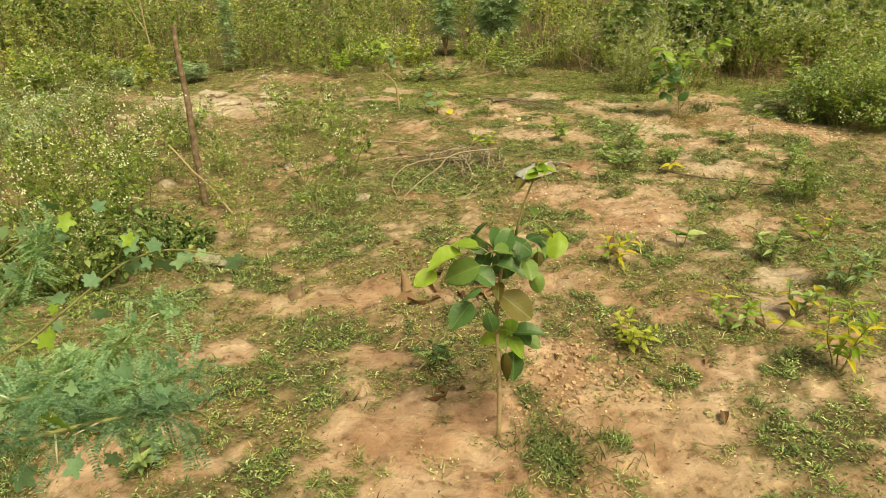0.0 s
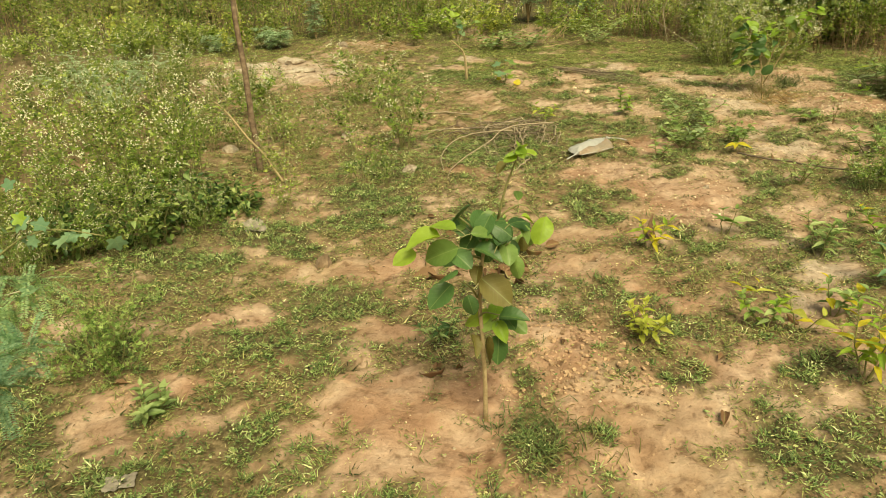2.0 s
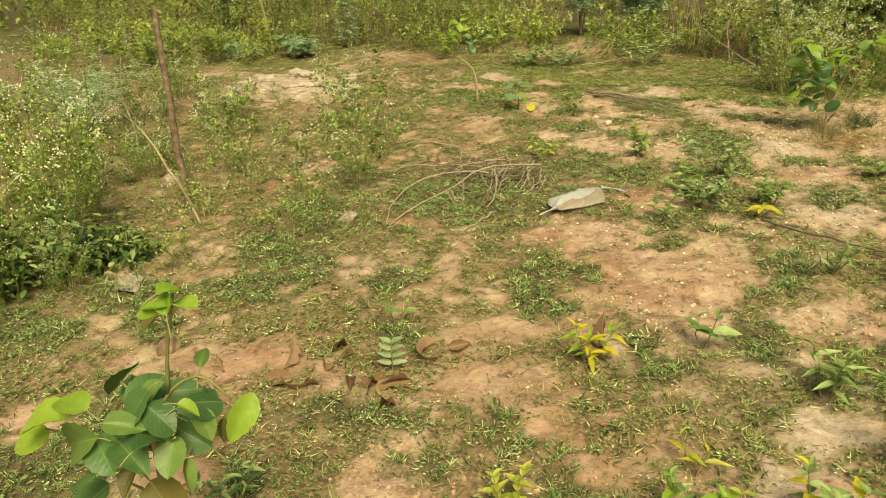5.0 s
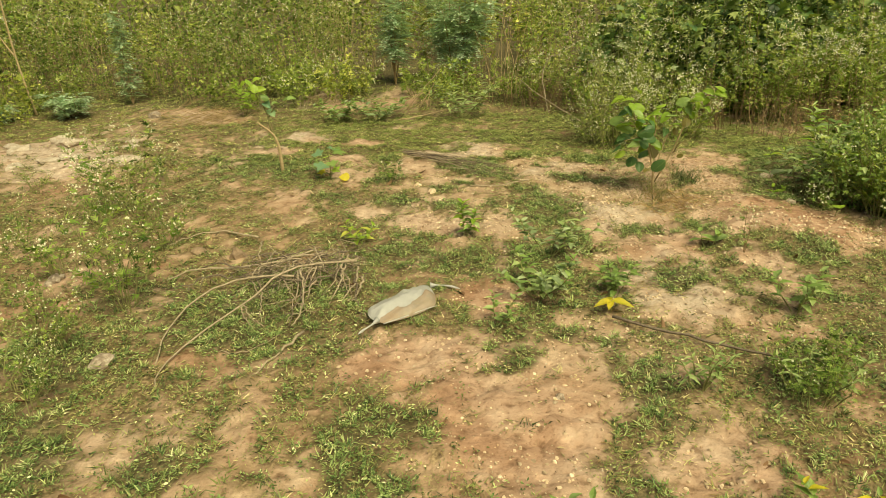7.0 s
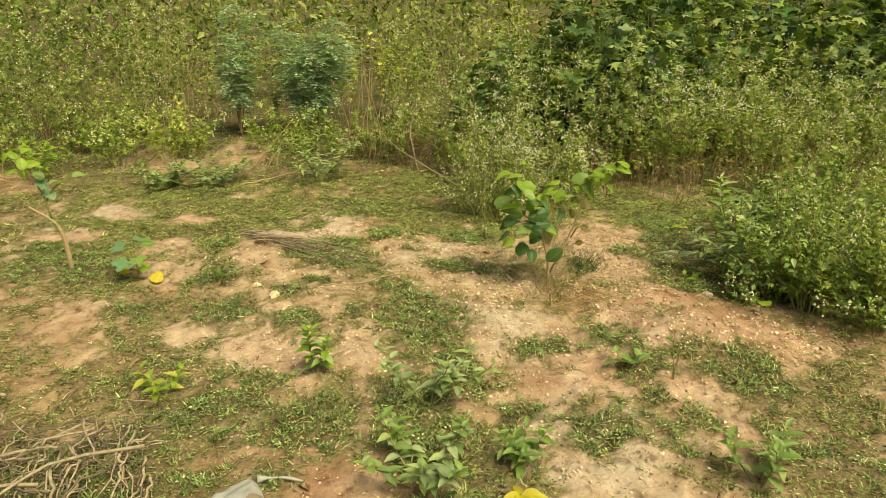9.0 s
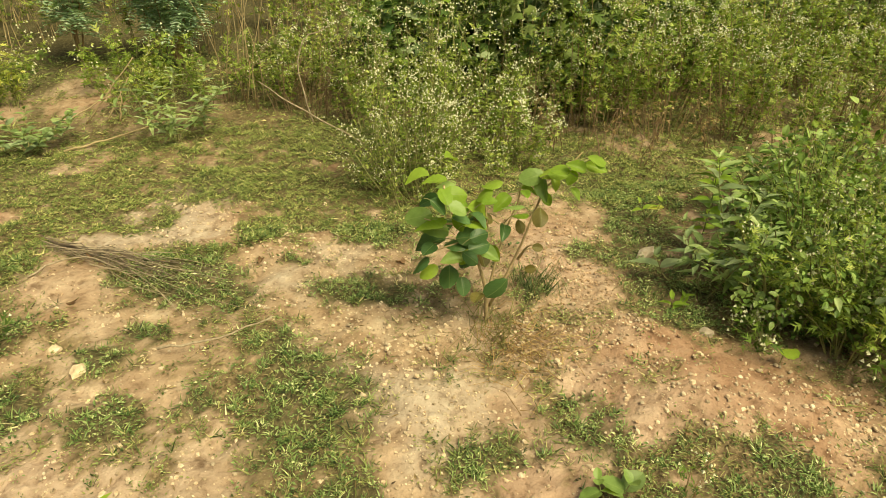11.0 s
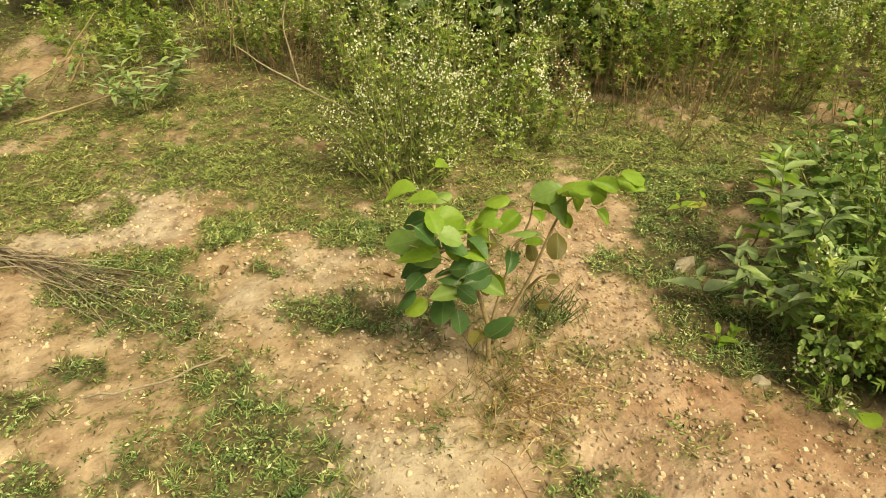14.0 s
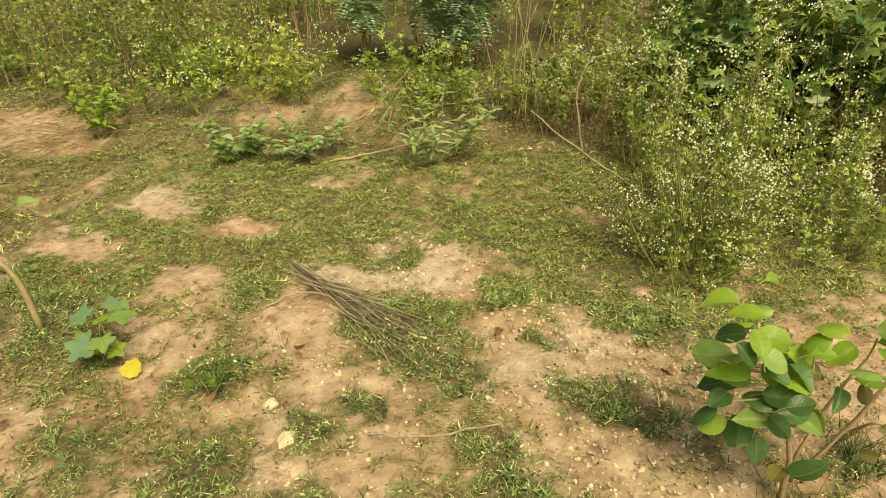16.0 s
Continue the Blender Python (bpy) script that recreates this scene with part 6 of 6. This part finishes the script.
def brush_pile():
    ob = thing("brush_pile", at(0.1, 5.5), "heap of thin grey dead twigs lying in short grass", "brush pile")
    r = R(170)
    o = np.array((0.1, 5.5, 0))
    main = ([(0.59, 5.40, 0.13), (0.34, 5.38, 0.12), (0.25, 5.32, 0.11), (0.20, 5.23, 0.10), (0.17, 5.15, 0.09), (0.10, 5.08, 0.07), (0.01, 4.87, 0.06), (-0.06, 4.72, 0.05), (-0.08, 4.60, 0.04), (-0.08, 4.54, 0.03), (-0.02, 4.40, 0.02)],
            [(0.30, 5.30, 0.10), (0.15, 5.32, 0.09), (0.03, 5.31, 0.08), (-0.06, 5.27, 0.07), (-0.13, 5.12, 0.06), (-0.17, 4.98, 0.05), (-0.15, 4.80, 0.04), (-0.12, 4.65, 0.03), (-0.09, 4.56, 0.02)],
            [(0.22, 5.50, 0.09), (0.00, 5.49, 0.07), (-0.25, 5.47, 0.06), (-0.33, 5.44, 0.04), (-0.37, 5.42, 0.03)],
            [(-0.04, 5.92, 0.05), (-0.26, 6.04, 0.04), (-0.40, 6.00, 0.04), (-0.53, 5.88, 0.03)])
    main += ([(0.42, 4.90, 0.03), (0.37, 4.79, 0.03), (0.34, 4.71, 0.03), (0.30, 4.61, 0.03), (0.26, 4.51, 0.02), (0.20, 4.43, 0.02), (0.14, 4.37, 0.02)],
            [(0.52, 5.38, 0.12), (0.52, 5.32, 0.07), (0.48, 5.14, 0.02)],
            [(0.60, 5.35, 0.12), (0.59, 5.29, 0.07), (0.54, 5.18, 0.02)],
            [(0.63, 5.28, 0.10), (0.62, 5.22, 0.06), (0.59, 5.19, 0.02)],
            [(0.32, 5.35, 0.11), (0.36, 5.22, 0.08), (0.38, 5.04, 0.05), (0.35, 4.97, 0.02)])
    side = ([(0.17, 5.19, 0.08), (0.19, 5.08, 0.05), (0.21, 5.01, 0.02)],
            [(0.11, 5.06, 0.07), (0.14, 5.00, 0.05), (0.19, 4.95, 0.02)],
            [(0.11, 5.08, 0.07), (0.17, 5.00, 0.05), (0.23, 4.96, 0.02)],
            [(0.03, 4.77, 0.03), (0.12, 4.75, 0.03), (0.22, 4.75, 0.03), (0.32, 4.88, 0.03)],
            [(0.26, 5.26, 0.10), (0.32, 5.17, 0.07), (0.35, 5.14, 0.03)])
    for pts in main + side:
        p = curve(np.array(pts) - o, 16)
        p[1:-1] += r.normal(0, 0.004, (14, 3))
        part("twig", tube(p, np.linspace(0.0062, 0.0026, 16) if pts in main else np.linspace(0.0034, 0.0016, 16), 5), TWIG, ob, smooth=True)
    for k in range(30):
        root = np.array((r.normal(0.34, 0.16), r.normal(5.48, 0.1), r.uniform(0.05, 0.12))) - o
        way = r.uniform(2.6, 5.6)
        reach = r.uniform(0.2, 0.5)
        turn = r.normal(0, 0.5)
        p = [root + np.array((math.cos(way + turn * t), math.sin(way + turn * t), 0)) * reach * t for t in (0, 0.33, 0.66, 1)]
        for q, z in zip(p, (0.0, 0.03, 0.0, 0.0)):
            q[2] = max(0.012, root[2] * (1 - np.hypot(*(q - root)[:2]) / reach) + z)
        line = curve(p, 12)
        line[1:-1] += r.normal(0, 0.006, (10, 3))
        part("twig", tube(line, np.linspace(0.0046, 0.0018, 12), 5), TWIG_DARK if k % 3 == 1 else TWIG, ob, smooth=True)
        for s in (4, 7, 9):
            tip = line[s] + np.array((r.normal(0, 0.06), r.normal(0, 0.06), r.normal(0.0, 0.015)))
            tip[2] = max(tip[2], 0.01)
            part("twig", tube(bend(line[s], tip, 5, 0.09, 0.0, r), np.linspace(0.003, 0.0013, 5), 4), TWIG_DARK if k % 2 else TWIG, ob)
    for k in range(90):
        c = np.array((r.normal(0.38, 0.17), r.normal(5.48, 0.11), r.uniform(0.02, 0.1))) - o
        d = np.array((r.normal(0, 1), r.normal(0, 0.8), r.normal(0, 0.15)))
        d = d / np.linalg.norm(d) * r.uniform(0.03, 0.1)
        a, b = c - d, c + d
        a[2], b[2] = max(a[2], 0.01), max(b[2], 0.01)
        part("twig", tube(bend(a, b, 6, 0.11, 0.0, r), np.linspace(0.0025, 0.001, 6), 4), TWIG if k % 4 == 0 else TWIG_DARK, ob)


def dark_brush():
    ob = thing("dry_brush", at(1.0, 7.4), "cut bundle of fine dark dry twigs lying in grass", "brush")
    r = R(171)
    for k in range(46):
        a = np.array((-0.37, 0.32, 0.025)) + np.array((0.1, -0.075, 0)) * r.uniform(0, 3.0) + r.normal(0, 0.03, 3) * (1, 1, 0.2)
        b = np.array((0.33 + r.normal(0, 0.12), -0.25 + r.normal(0, 0.13), r.uniform(0.015, 0.045)))
        b = a + (b - a) * r.uniform(0.6, 1.12)
        part("twig", tube(bend(a, b, 5, 0.03, 0.0, r), np.linspace(0.0024, 0.0007, 5), 4), TWIG if k % 2 else TWIG_DARK, ob)
    twig("twig", [(-0.36, 0.0, 0.02), (-0.27, 0.07, 0.035), (-0.15, 0.07, 0.045), (0.0, -0.06, 0.04)], 0.005, 0.002, TWIG, "", parent=ob)


brush_pile()
dark_brush()


# ---- plastic bag ----
def bag():
    ob = thing("plastic_bag", at(0.83, 5.1, 0.004), "crumpled translucent plastic bag with twisted ends lying on soil", "plastic bag")
    far_left, far_right, near_right, near_left = (np.array(c) for c in ((-0.17, -0.05), (0.1, 0.215), (0.16, -0.02), (-0.07, -0.18)))

    def sheet(lo, hi, n=30, m=16):
        """Two puffed sheets between two lines across the bag, its corners rounded; lo and hi give v at each u."""
        V = []
        for side in (1, -1):
            for i in range(n):
                for j in range(m):
                    u = i / (n - 1)
                    v = lo(u) + (hi(u) - lo(u)) * j / (m - 1)
                    edge = (4 * u * (1 - u)) ** 0.5 * max(0.0, 4 * v * (1 - v)) ** 0.5
                    a, b = 2 * u - 1, 2 * v - 1
                    u, v = 0.5 + 0.5 * a * math.sqrt(1 - 0.3 * b * b), 0.5 + 0.5 * b * math.sqrt(1 - 0.3 * a * a)
                    p = (near_left * (1 - u) + near_right * u) * (1 - v) + (far_left * (1 - u) + far_right * u) * v
                    wrinkle = 0.016 * noise.noise(Vector((u * 4, v * 3, 1.0))) + 0.008 * noise.noise(Vector((u * 11, v * 7, 3.0))) + 0.004 * noise.noise(Vector((u * 23, v * 6, 9.0)))
                    z = 0.012 + (0.042 * edge + wrinkle * min(1.0, 3 * edge) if side > 0 else -0.008 * edge)
                    V.append((p[0] * 1.08, p[1] * 1.08, max(z, 0.002 if side < 0 else 0.006)))
        k = n * m
        F = [(i * m + j, (i + 1) * m + j, (i + 1) * m + j + 1, i * m + j + 1) for i in range(n - 1) for j in range(m - 1)]
        return np.array(V), [np.array(F + [(k + a, k + d, k + c, k + b) for a, b, c, d in F])]
    seam = lambda u: 0.16 + 0.26 * u + 0.07 * math.sin(u * 9) + 0.03 * math.sin(u * 23)
    part("body", sheet(seam, lambda u: 1.0), PLASTIC, ob, "dull grey-white plastic", True)
    part("clear_panel", sheet(lambda u: 0.0, lambda u: seam(u) - 0.004), FILM, ob, "clear film with soil showing through", True)
    rim = [(-0.07, -0.175, 0.014), (0.0, -0.135, 0.018), (0.08, -0.08, 0.02), (0.155, -0.02, 0.014)]
    part("rim", tube(curve(rim, 14), np.linspace(0.003, 0.002, 14), 5), PLASTIC, ob, "pale rolled rim", True)
    for pts in ([(-0.1, -0.15, 0.018), (-0.12, -0.19, 0.018), (-0.15, -0.22, 0.012), (-0.17, -0.25, 0.01)], [(0.12, 0.17, 0.02), (0.16, 0.17, 0.02), (0.21, 0.165, 0.018), (0.26, 0.15, 0.01)]):
        part("twisted_end", tube(curve(pts, 9), np.array([0.016, 0.009, 0.005, 0.0035, 0.0035, 0.0045, 0.006, 0.005, 0.002]), 7), PLASTIC, ob, "twisted pale end", True)


bag()

# ---- stones and litter ----
stone("pale_stone", (-0.34, 4.68), (0.055, 0.045, 0.03), ROCK_DULL, "rough pale stone in short grass", seed=1)
stone("pale_stone", (-0.95, 5.45), (0.055, 0.045, 0.028), ROCK_DULL, "rough pale stone in short grass", seed=2)
stone("brown_clod", (-0.12, 5.77), (0.05, 0.04, 0.05), ROCK_BROWN, "brown earth clod behind the brush pile", "clod", 3)
stone("brown_clod", (-0.34, 5.8), (0.05, 0.04, 0.03), ROCK_BROWN, "brown earth clod behind the brush pile", "clod", 4)
stone("brown_clod", (-0.55, 3.38), (0.05, 0.03, 0.05), ROCK_BROWN, "upright reddish-brown clod at the grass edge", "clod", 5)
stone("pale_stone", (1.44, 4.43), (0.02, 0.018, 0.016), ROCK_DULL, "small pale stone on bare soil", seed=6)
stone("pale_stone", (1.79, 6.58), (0.013, 0.012, 0.01), ROCK_DULL, "small pale stone on bare soil", seed=7)
stone("pale_stone", (0.82, 6.89), (0.03, 0.024, 0.02), ROCK, "small whitish stone beside grass", seed=8)
stone("pale_stone", (0.92, 6.74), (0.036, 0.026, 0.02), ROCK, "flat whitish stone beside grass", seed=9)
stone("pale_stone", (0.82, 6.89), (0.026, 0.02, 0.014), ROCK_DULL, "flat pale stone beside grass", seed=10)
stone("pale_stone", (3.12, 6.32), (0.03, 0.022, 0.02), CLOD_PALE, "pale stone at the foot of the bush", seed=11)
stone("pale_stone", (3.24, 6.93), (0.06, 0.025, 0.03), CLOD_PALE, "long pale stone under the bush", seed=12)
stone("pale_stone", (3.65, 5.3), (0.05, 0.035, 0.03), ROCK_DULL, "pale stone among weeds", seed=13)
stone("pale_stone", (-1.9, 9.1), (0.09, 0.06, 0.05), ROCK_DULL, "pale stone before the thicket", seed=14)
r = R(160)
for k in range(16):
    place = (-2.15 + r.normal(0, 0.42), 7.62 + r.normal(0, 0.3))
    stone("pale_clod", place, (r.uniform(0.05, 0.13), r.uniform(0.04, 0.09), r.uniform(0.02, 0.045)), CLOD_PALE, "flat pale crusted clod of dry earth", "clod", 40 + k, "pale clods on the dry mound")
stone("pale_stone", (-1.72, 5.08), (0.055, 0.045, 0.045), CLOD_PALE, "tan stone on bare soil beside the post", seed=16)
stone("pale_stone", (-1.75, 4.25), (0.09, 0.06, 0.06), ROCK_BROWN, "brown stone among weeds", seed=15)


def curl(place, size, turn, seed, label):
    """A dry leaf rolled into an open ring, standing on its edge."""
    r = R(seed)
    n, m = 16, 5
    t = np.linspace(0, r.uniform(3.2, 4.8), n)
    wide = 0.3 * size * np.sin(np.linspace(0.2, 2.9, n)) ** 0.7
    V = [((0.36 * size + 0.1 * size * v) * math.cos(a) * (1 + 0.08 * math.sin(3 * a)), (0.28 * size + 0.1 * size * v) * math.sin(a), 0.006 + w * (v + 0.5) * 0.8 + 0.004 * math.sin(5 * a + 3 * v))
         for a, w in zip(t, wide) for v in np.linspace(-0.5, 0.5, m)]
    F = np.array([(i * m + j, (i + 1) * m + j, (i + 1) * m + j + 1, i * m + j + 1) for i in range(n - 1) for j in range(m - 1)])
    ob = part("dry_leaf", (np.array(V), [F]), DRYLEAF, None, "", True)
    thick = ob.modifiers.new("thickness", "SOLIDIFY")
    thick.thickness = 0.0012
    ob.matrix_basis = pose(place[0], place[1], hz(*place), 0, 0, turn)
    return tagged(ob, label, "dry leaf", "dry curled leaves")


r = R(190)
def fallen(place, size, label):
    a = r.uniform(0, 6.283)
    D = np.array((math.cos(a), math.sin(a), r.uniform(0.0, 0.5)))
    N = np.array((r.normal(0, 0.6), r.normal(0, 0.6), 1 if r.uniform() < 0.6 else -1))
    ob = leaf(None, "dry", DRYLEAF, (place[0], place[1], hz(*place) + size * 0.09), D, N, size, "dry_leaf")
    return tagged(ob, label, "dry leaf", "dry curled leaves")


for k, (x, y, size) in enumerate(((0.01, 3.3, 0.13), (0.06, 3.54, 0.11), (-0.06, 3.37, 0.12), (0.1, 3.38, 0.09), (0.28, 3.38, 0.11), (0.42, 3.37, 0.1), (0.37, 3.3, 0.1), (0.33, 3.36, 0.09), (0.5, 3.58, 0.08), (0.2, 3.36, 0.07), (0.16, 3.5, 0.06), (0.08, 2.6, 0.06), (0.0, 3.72, 0.05), (-0.26, 3.3, 0.08), (0.12, 3.28, 0.06), (0.24, 3.47, 0.06))):
    fallen((x, y), size, "brown curled dry leaf lying on the soil")
curl((0.08, 2.58), 0.12, 200, 231, "brown dry leaf rolled into a ring beside the sapling")
curl((0.45, 3.55), 0.17, 80, 232, "brown dry leaf rolled into a ring among dry leaves")
curl((0.38, 3.32), 0.15, 20, 233, "brown dry leaf rolled into a ring among dry leaves")
curl((0.02, 3.3), 0.14, 140, 234, "brown dry leaf rolled into a ring among dry leaves")
fallen((1.05, 3.72), 0.12, "grey-brown flat dry leaf in the grass")
for k in range(60):
    x, y = r.uniform(-1.2, 2.8), r.uniform(2.0, 7.6)
    fallen((x, y), r.uniform(0.03, 0.06), "small brown dry leaf on the ground")


def crumpled(name, place, size, seed, label):
    n = 9
    V = []
    for i in range(n):
        for j in range(n):
            u, v = i / (n - 1) - 0.5, j / (n - 1) - 0.5
            z = 0.5 * size * max(0.02, 0.25 + 0.45 * noise.noise(Vector((u * 5 + seed, v * 5, 0.3))) + 0.16 * noise.noise(Vector((u * 11, v * 11 + seed, 1.3))))
            V.append((u * size * 1.5, v * size, z))
    F = np.array([(i * n + j, i * n + j + 1, (i + 1) * n + j + 1, (i + 1) * n + j) for i in range(n - 1) for j in range(n - 1)])
    ob = new(name, mesh_of(name, np.array(V), [F], PAPER))
    solid = ob.modifiers.new("thickness", "SOLIDIFY")
    solid.thickness = 0.0015
    ob.matrix_basis = pose(*at(*place), 0, 0, seed * 40)
    return tagged(ob, label, "litter")


crumpled("paper_scrap", (-1.06, 3.81), 0.11, 3, "crumpled grey paper scrap lying in weeds")
crumpled("paper_scrap", (-0.78, 1.98), 0.06, 5, "crumpled grey paper scrap on soil")

# ---- grass, straw and pebbles ----
NEAR, MIDDLE, FAR, WIDE = (-2.6, 4.6, 1.4, 7.6), (-0.6, 5.0, 7.4, 9.0), (-5.0, 7.0, 7.4, 11.0), (-9.0, 10.0, -4.0, 13.0)
turf("grass", "thick short dark green grass in tufts", TURF, 30000, NEAR, lambda c, l: np.clip((c - 0.45) * 3, 0, 1) * np.clip(0.06 + 1.1 * l, 0, 1), 0.017, (12, 22), (0.012, 0.028), (0.1, 0.17), (0.2, 1.3))
turf("grass", "small-leaved creeping green weeds", TURF, 44000, NEAR, lambda c, l: np.clip((c - 0.36) * 2.2, 0, 1) * (0.3 + 0.4 * l), 0.024, (6, 12), (0.008, 0.016), (0.35, 0.55), (0.0, 0.7), BLADE, flat=0.018)
turf("grass", "thin yellowing grass between bare spots", TURF_OLIVE, 42000, NEAR, lambda c, l: np.clip((c - 0.25) * 1.7, 0, 0.8) * (1 - 0.6 * l), 0.024, (6, 13), (0.015, 0.036), (0.09, 0.17), (0.1, 1.1), SLIVER)
turf("grass", "small yellowing leaves between bare spots", TURF_OLIVE, 38000, NEAR, lambda c, l: np.clip((c - 0.16) * 1.4, 0, 0.8) * (1 - 0.6 * l), 0.028, (5, 10), (0.008, 0.015), (0.32, 0.5), (0.0, 0.6), BLADE, flat=0.01)
turf("grass", "short fine green grass before the bushes", TURF_LAWN, 26000, MIDDLE, lambda c, l: np.clip((c - 0.3) * 2.4, 0, 1) * (0.6 + 0.4 * l), 0.024, (9, 16), (0.009, 0.022), (0.13, 0.26), (0.1, 1.0), SLIVER)
turf("grass", "short green grass before the thicket", TURF_LAWN, 24000, FAR, lambda c, l: np.clip((c - 0.3) * 2.4, 0, 1) * (0.6 + 0.4 * l), 0.035, (9, 16), (0.014, 0.03), (0.18, 0.32), (0.1, 1.0), SLIVER)
turf("grass", "yellowing grass before the thicket", TURF_OLIVE, 13000, FAR, lambda c, l: np.clip((c - 0.2) * 1.8, 0, 1) * (1 - 0.45 * l), 0.04, (8, 15), (0.011, 0.024), (0.14, 0.26), (0.1, 0.9), SLIVER)
turf("grass", "thin grass over the land around", TURF_OLIVE, 6500, WIDE, lambda c, l: np.clip((c - 0.15) * 1.2, 0, 1), 0.06, (6, 12), (0.03, 0.08), (0.11, 0.2), (0.1, 0.9), SLIVER, wedge=False)
turf("grass", "short green grass over the land around", TURF, 5500, WIDE, lambda c, l: np.clip((c - 0.3) * 1.6, 0, 1), 0.06, (6, 12), (0.03, 0.08), (0.11, 0.2), (0.1, 0.9), SLIVER, wedge=False)
litter_on("crumbs", "dark crumbs of dry leaf and twig on bare soil", "litter", LEAF_CRUMB, 16000, (-2, 4, 1.6, 8), lambda c: np.clip(0.55 - c, 0, 1) * np.clip(0.3 + c * 2, 0, 1), (0.005, 0.018), (-0.05, 0.3), (0.15, 0.5))
litter_on("straw", "scattered dry straw and leaf crumbs", "straw", STRAW, 30000, (-3, 5, 1.4, 9.5), lambda c: np.clip(0.05 + c * 0.8, 0, 1), (0.008, 0.036), (-0.05, 0.25), (0.06, 0.25))


def grains(name, label, mat, n, size, most, area=(-2.5, 4.5, 1.5, 9)):
    x, y = rng.uniform(area[0], area[1], n), rng.uniform(area[2], area[3], n)
    ok = (cover(x, y) < most) & (fbm(x, y, 1.6, 91) > rng.uniform(0.25, 0.75, n))
    x, y = x[ok], y[ok]
    s = size[0] + (size[1] - size[0]) * rng.uniform(0, 1, len(x)) ** 3
    P = np.stack([x, y, height(x, y) + 0.25 * s], -1)
    tagged(part(name, blobs(P, s[:, None] * rng.uniform(0.65, 1.25, (len(x), 3)) * (1, 1, 0.8), PEBBLE), mat), label, name, kind="stuff")


grains("pebbles", "loose pale grit and pebbles on the soil", ROCK, 12000, (0.002, 0.007), 0.42)
grains("pebbles", "loose pale grit and pebbles on the open soil", ROCK, 20000, (0.0025, 0.0095), 0.48, (0.6, 3.6, 3.9, 8.2))
grains("pebbles", "coarse pale gravel thrown up beside the sapling basin", ROCK, 9000, (0.002, 0.0105), 0.6, (2.4, 3.5, 5.5, 6.6))
grains("pebbles", "coarse pale gravel on bare soil", ROCK, 11000, (0.0025, 0.0105), 0.55, (0.9, 2.3, 5.9, 8.1))
grains("soil_crumbs", "loose crumbs and clods of dry soil", CRUMB, 13000, (0.002, 0.0075), 0.5)
grains("soil_crumbs", "reddish clods of turned soil by the saplings", CRUMB, 2200, (0.003, 0.012), 0.6, (0.3, 0.95, 2.5, 3.1))
grains("soil_crumbs", "reddish clods of turned soil by the basin", CRUMB, 4200, (0.002, 0.008), 0.6, (2.5, 3.1, 6.3, 7.3))


def dry_clump(place, n, spread, size, mat, label, seed, rise=0.25):
    r = R(seed)
    ob = thing("grass_tuft", at(*place), label, "grass tuft")
    geo = []
    for k in range(n):
        a = r.uniform(0, 6.283)
        d = np.array((math.cos(a), math.sin(a), 0))
        f = r.normal(0, spread * 0.5, 3) * (1, 1, 0)
        L = r.uniform(*size)
        f[2] = hz(place[0] + f[0], place[1] + f[1]) - hz(*place)
        geo.append(tube(np.array([f, f + d * L * 0.5 + (0, 0, rise * L), f + d * L + r.normal(0, 0.01, 3) * (1, 1, 0) + (0, 0, 0.6 * rise * L * r.uniform(-0.5, 1) + 0.004)]), [0.0016, 0.0013, 0.0005], 3, False))
    for g in geo[:36]:
        part("blade", g, mat, ob)
    tagged(part("blade_clump", join(geo[36:]), mat, ob), kind="stuff")


dry_clump((2.45, 6.45), 150, 0.2, (0.06, 0.2), STRAW, "dry straw strands fallen around the sapling foot", 300)
dry_clump((2.38, 6.55), 60, 0.12, (0.06, 0.16), TUFT_OLIVE, "olive grass tuft at the sapling foot", 301, 0.7)
dry_clump((2.62, 6.78), 90, 0.08, (0.05, 0.11), TUFT_GREEN, "green grass tuft beside the sapling", 302, 0.8)
dry_clump((0.46, 2.3), 170, 0.16, (0.03, 0.08), TUFT_GREEN, "green grass tuft beside the sapling", 303, 0.6)
dry_clump((0.58, 2.22), 90, 0.14, (0.03, 0.08), TUFT_OLIVE, "olive grass tuft beside the sapling", 304, 0.5)
dry_clump((-1.35, 9.0), 220, 0.42, (0.12, 0.42), STRAW, "flattened dry straw and stalks on pale bare soil", 305, 0.15)
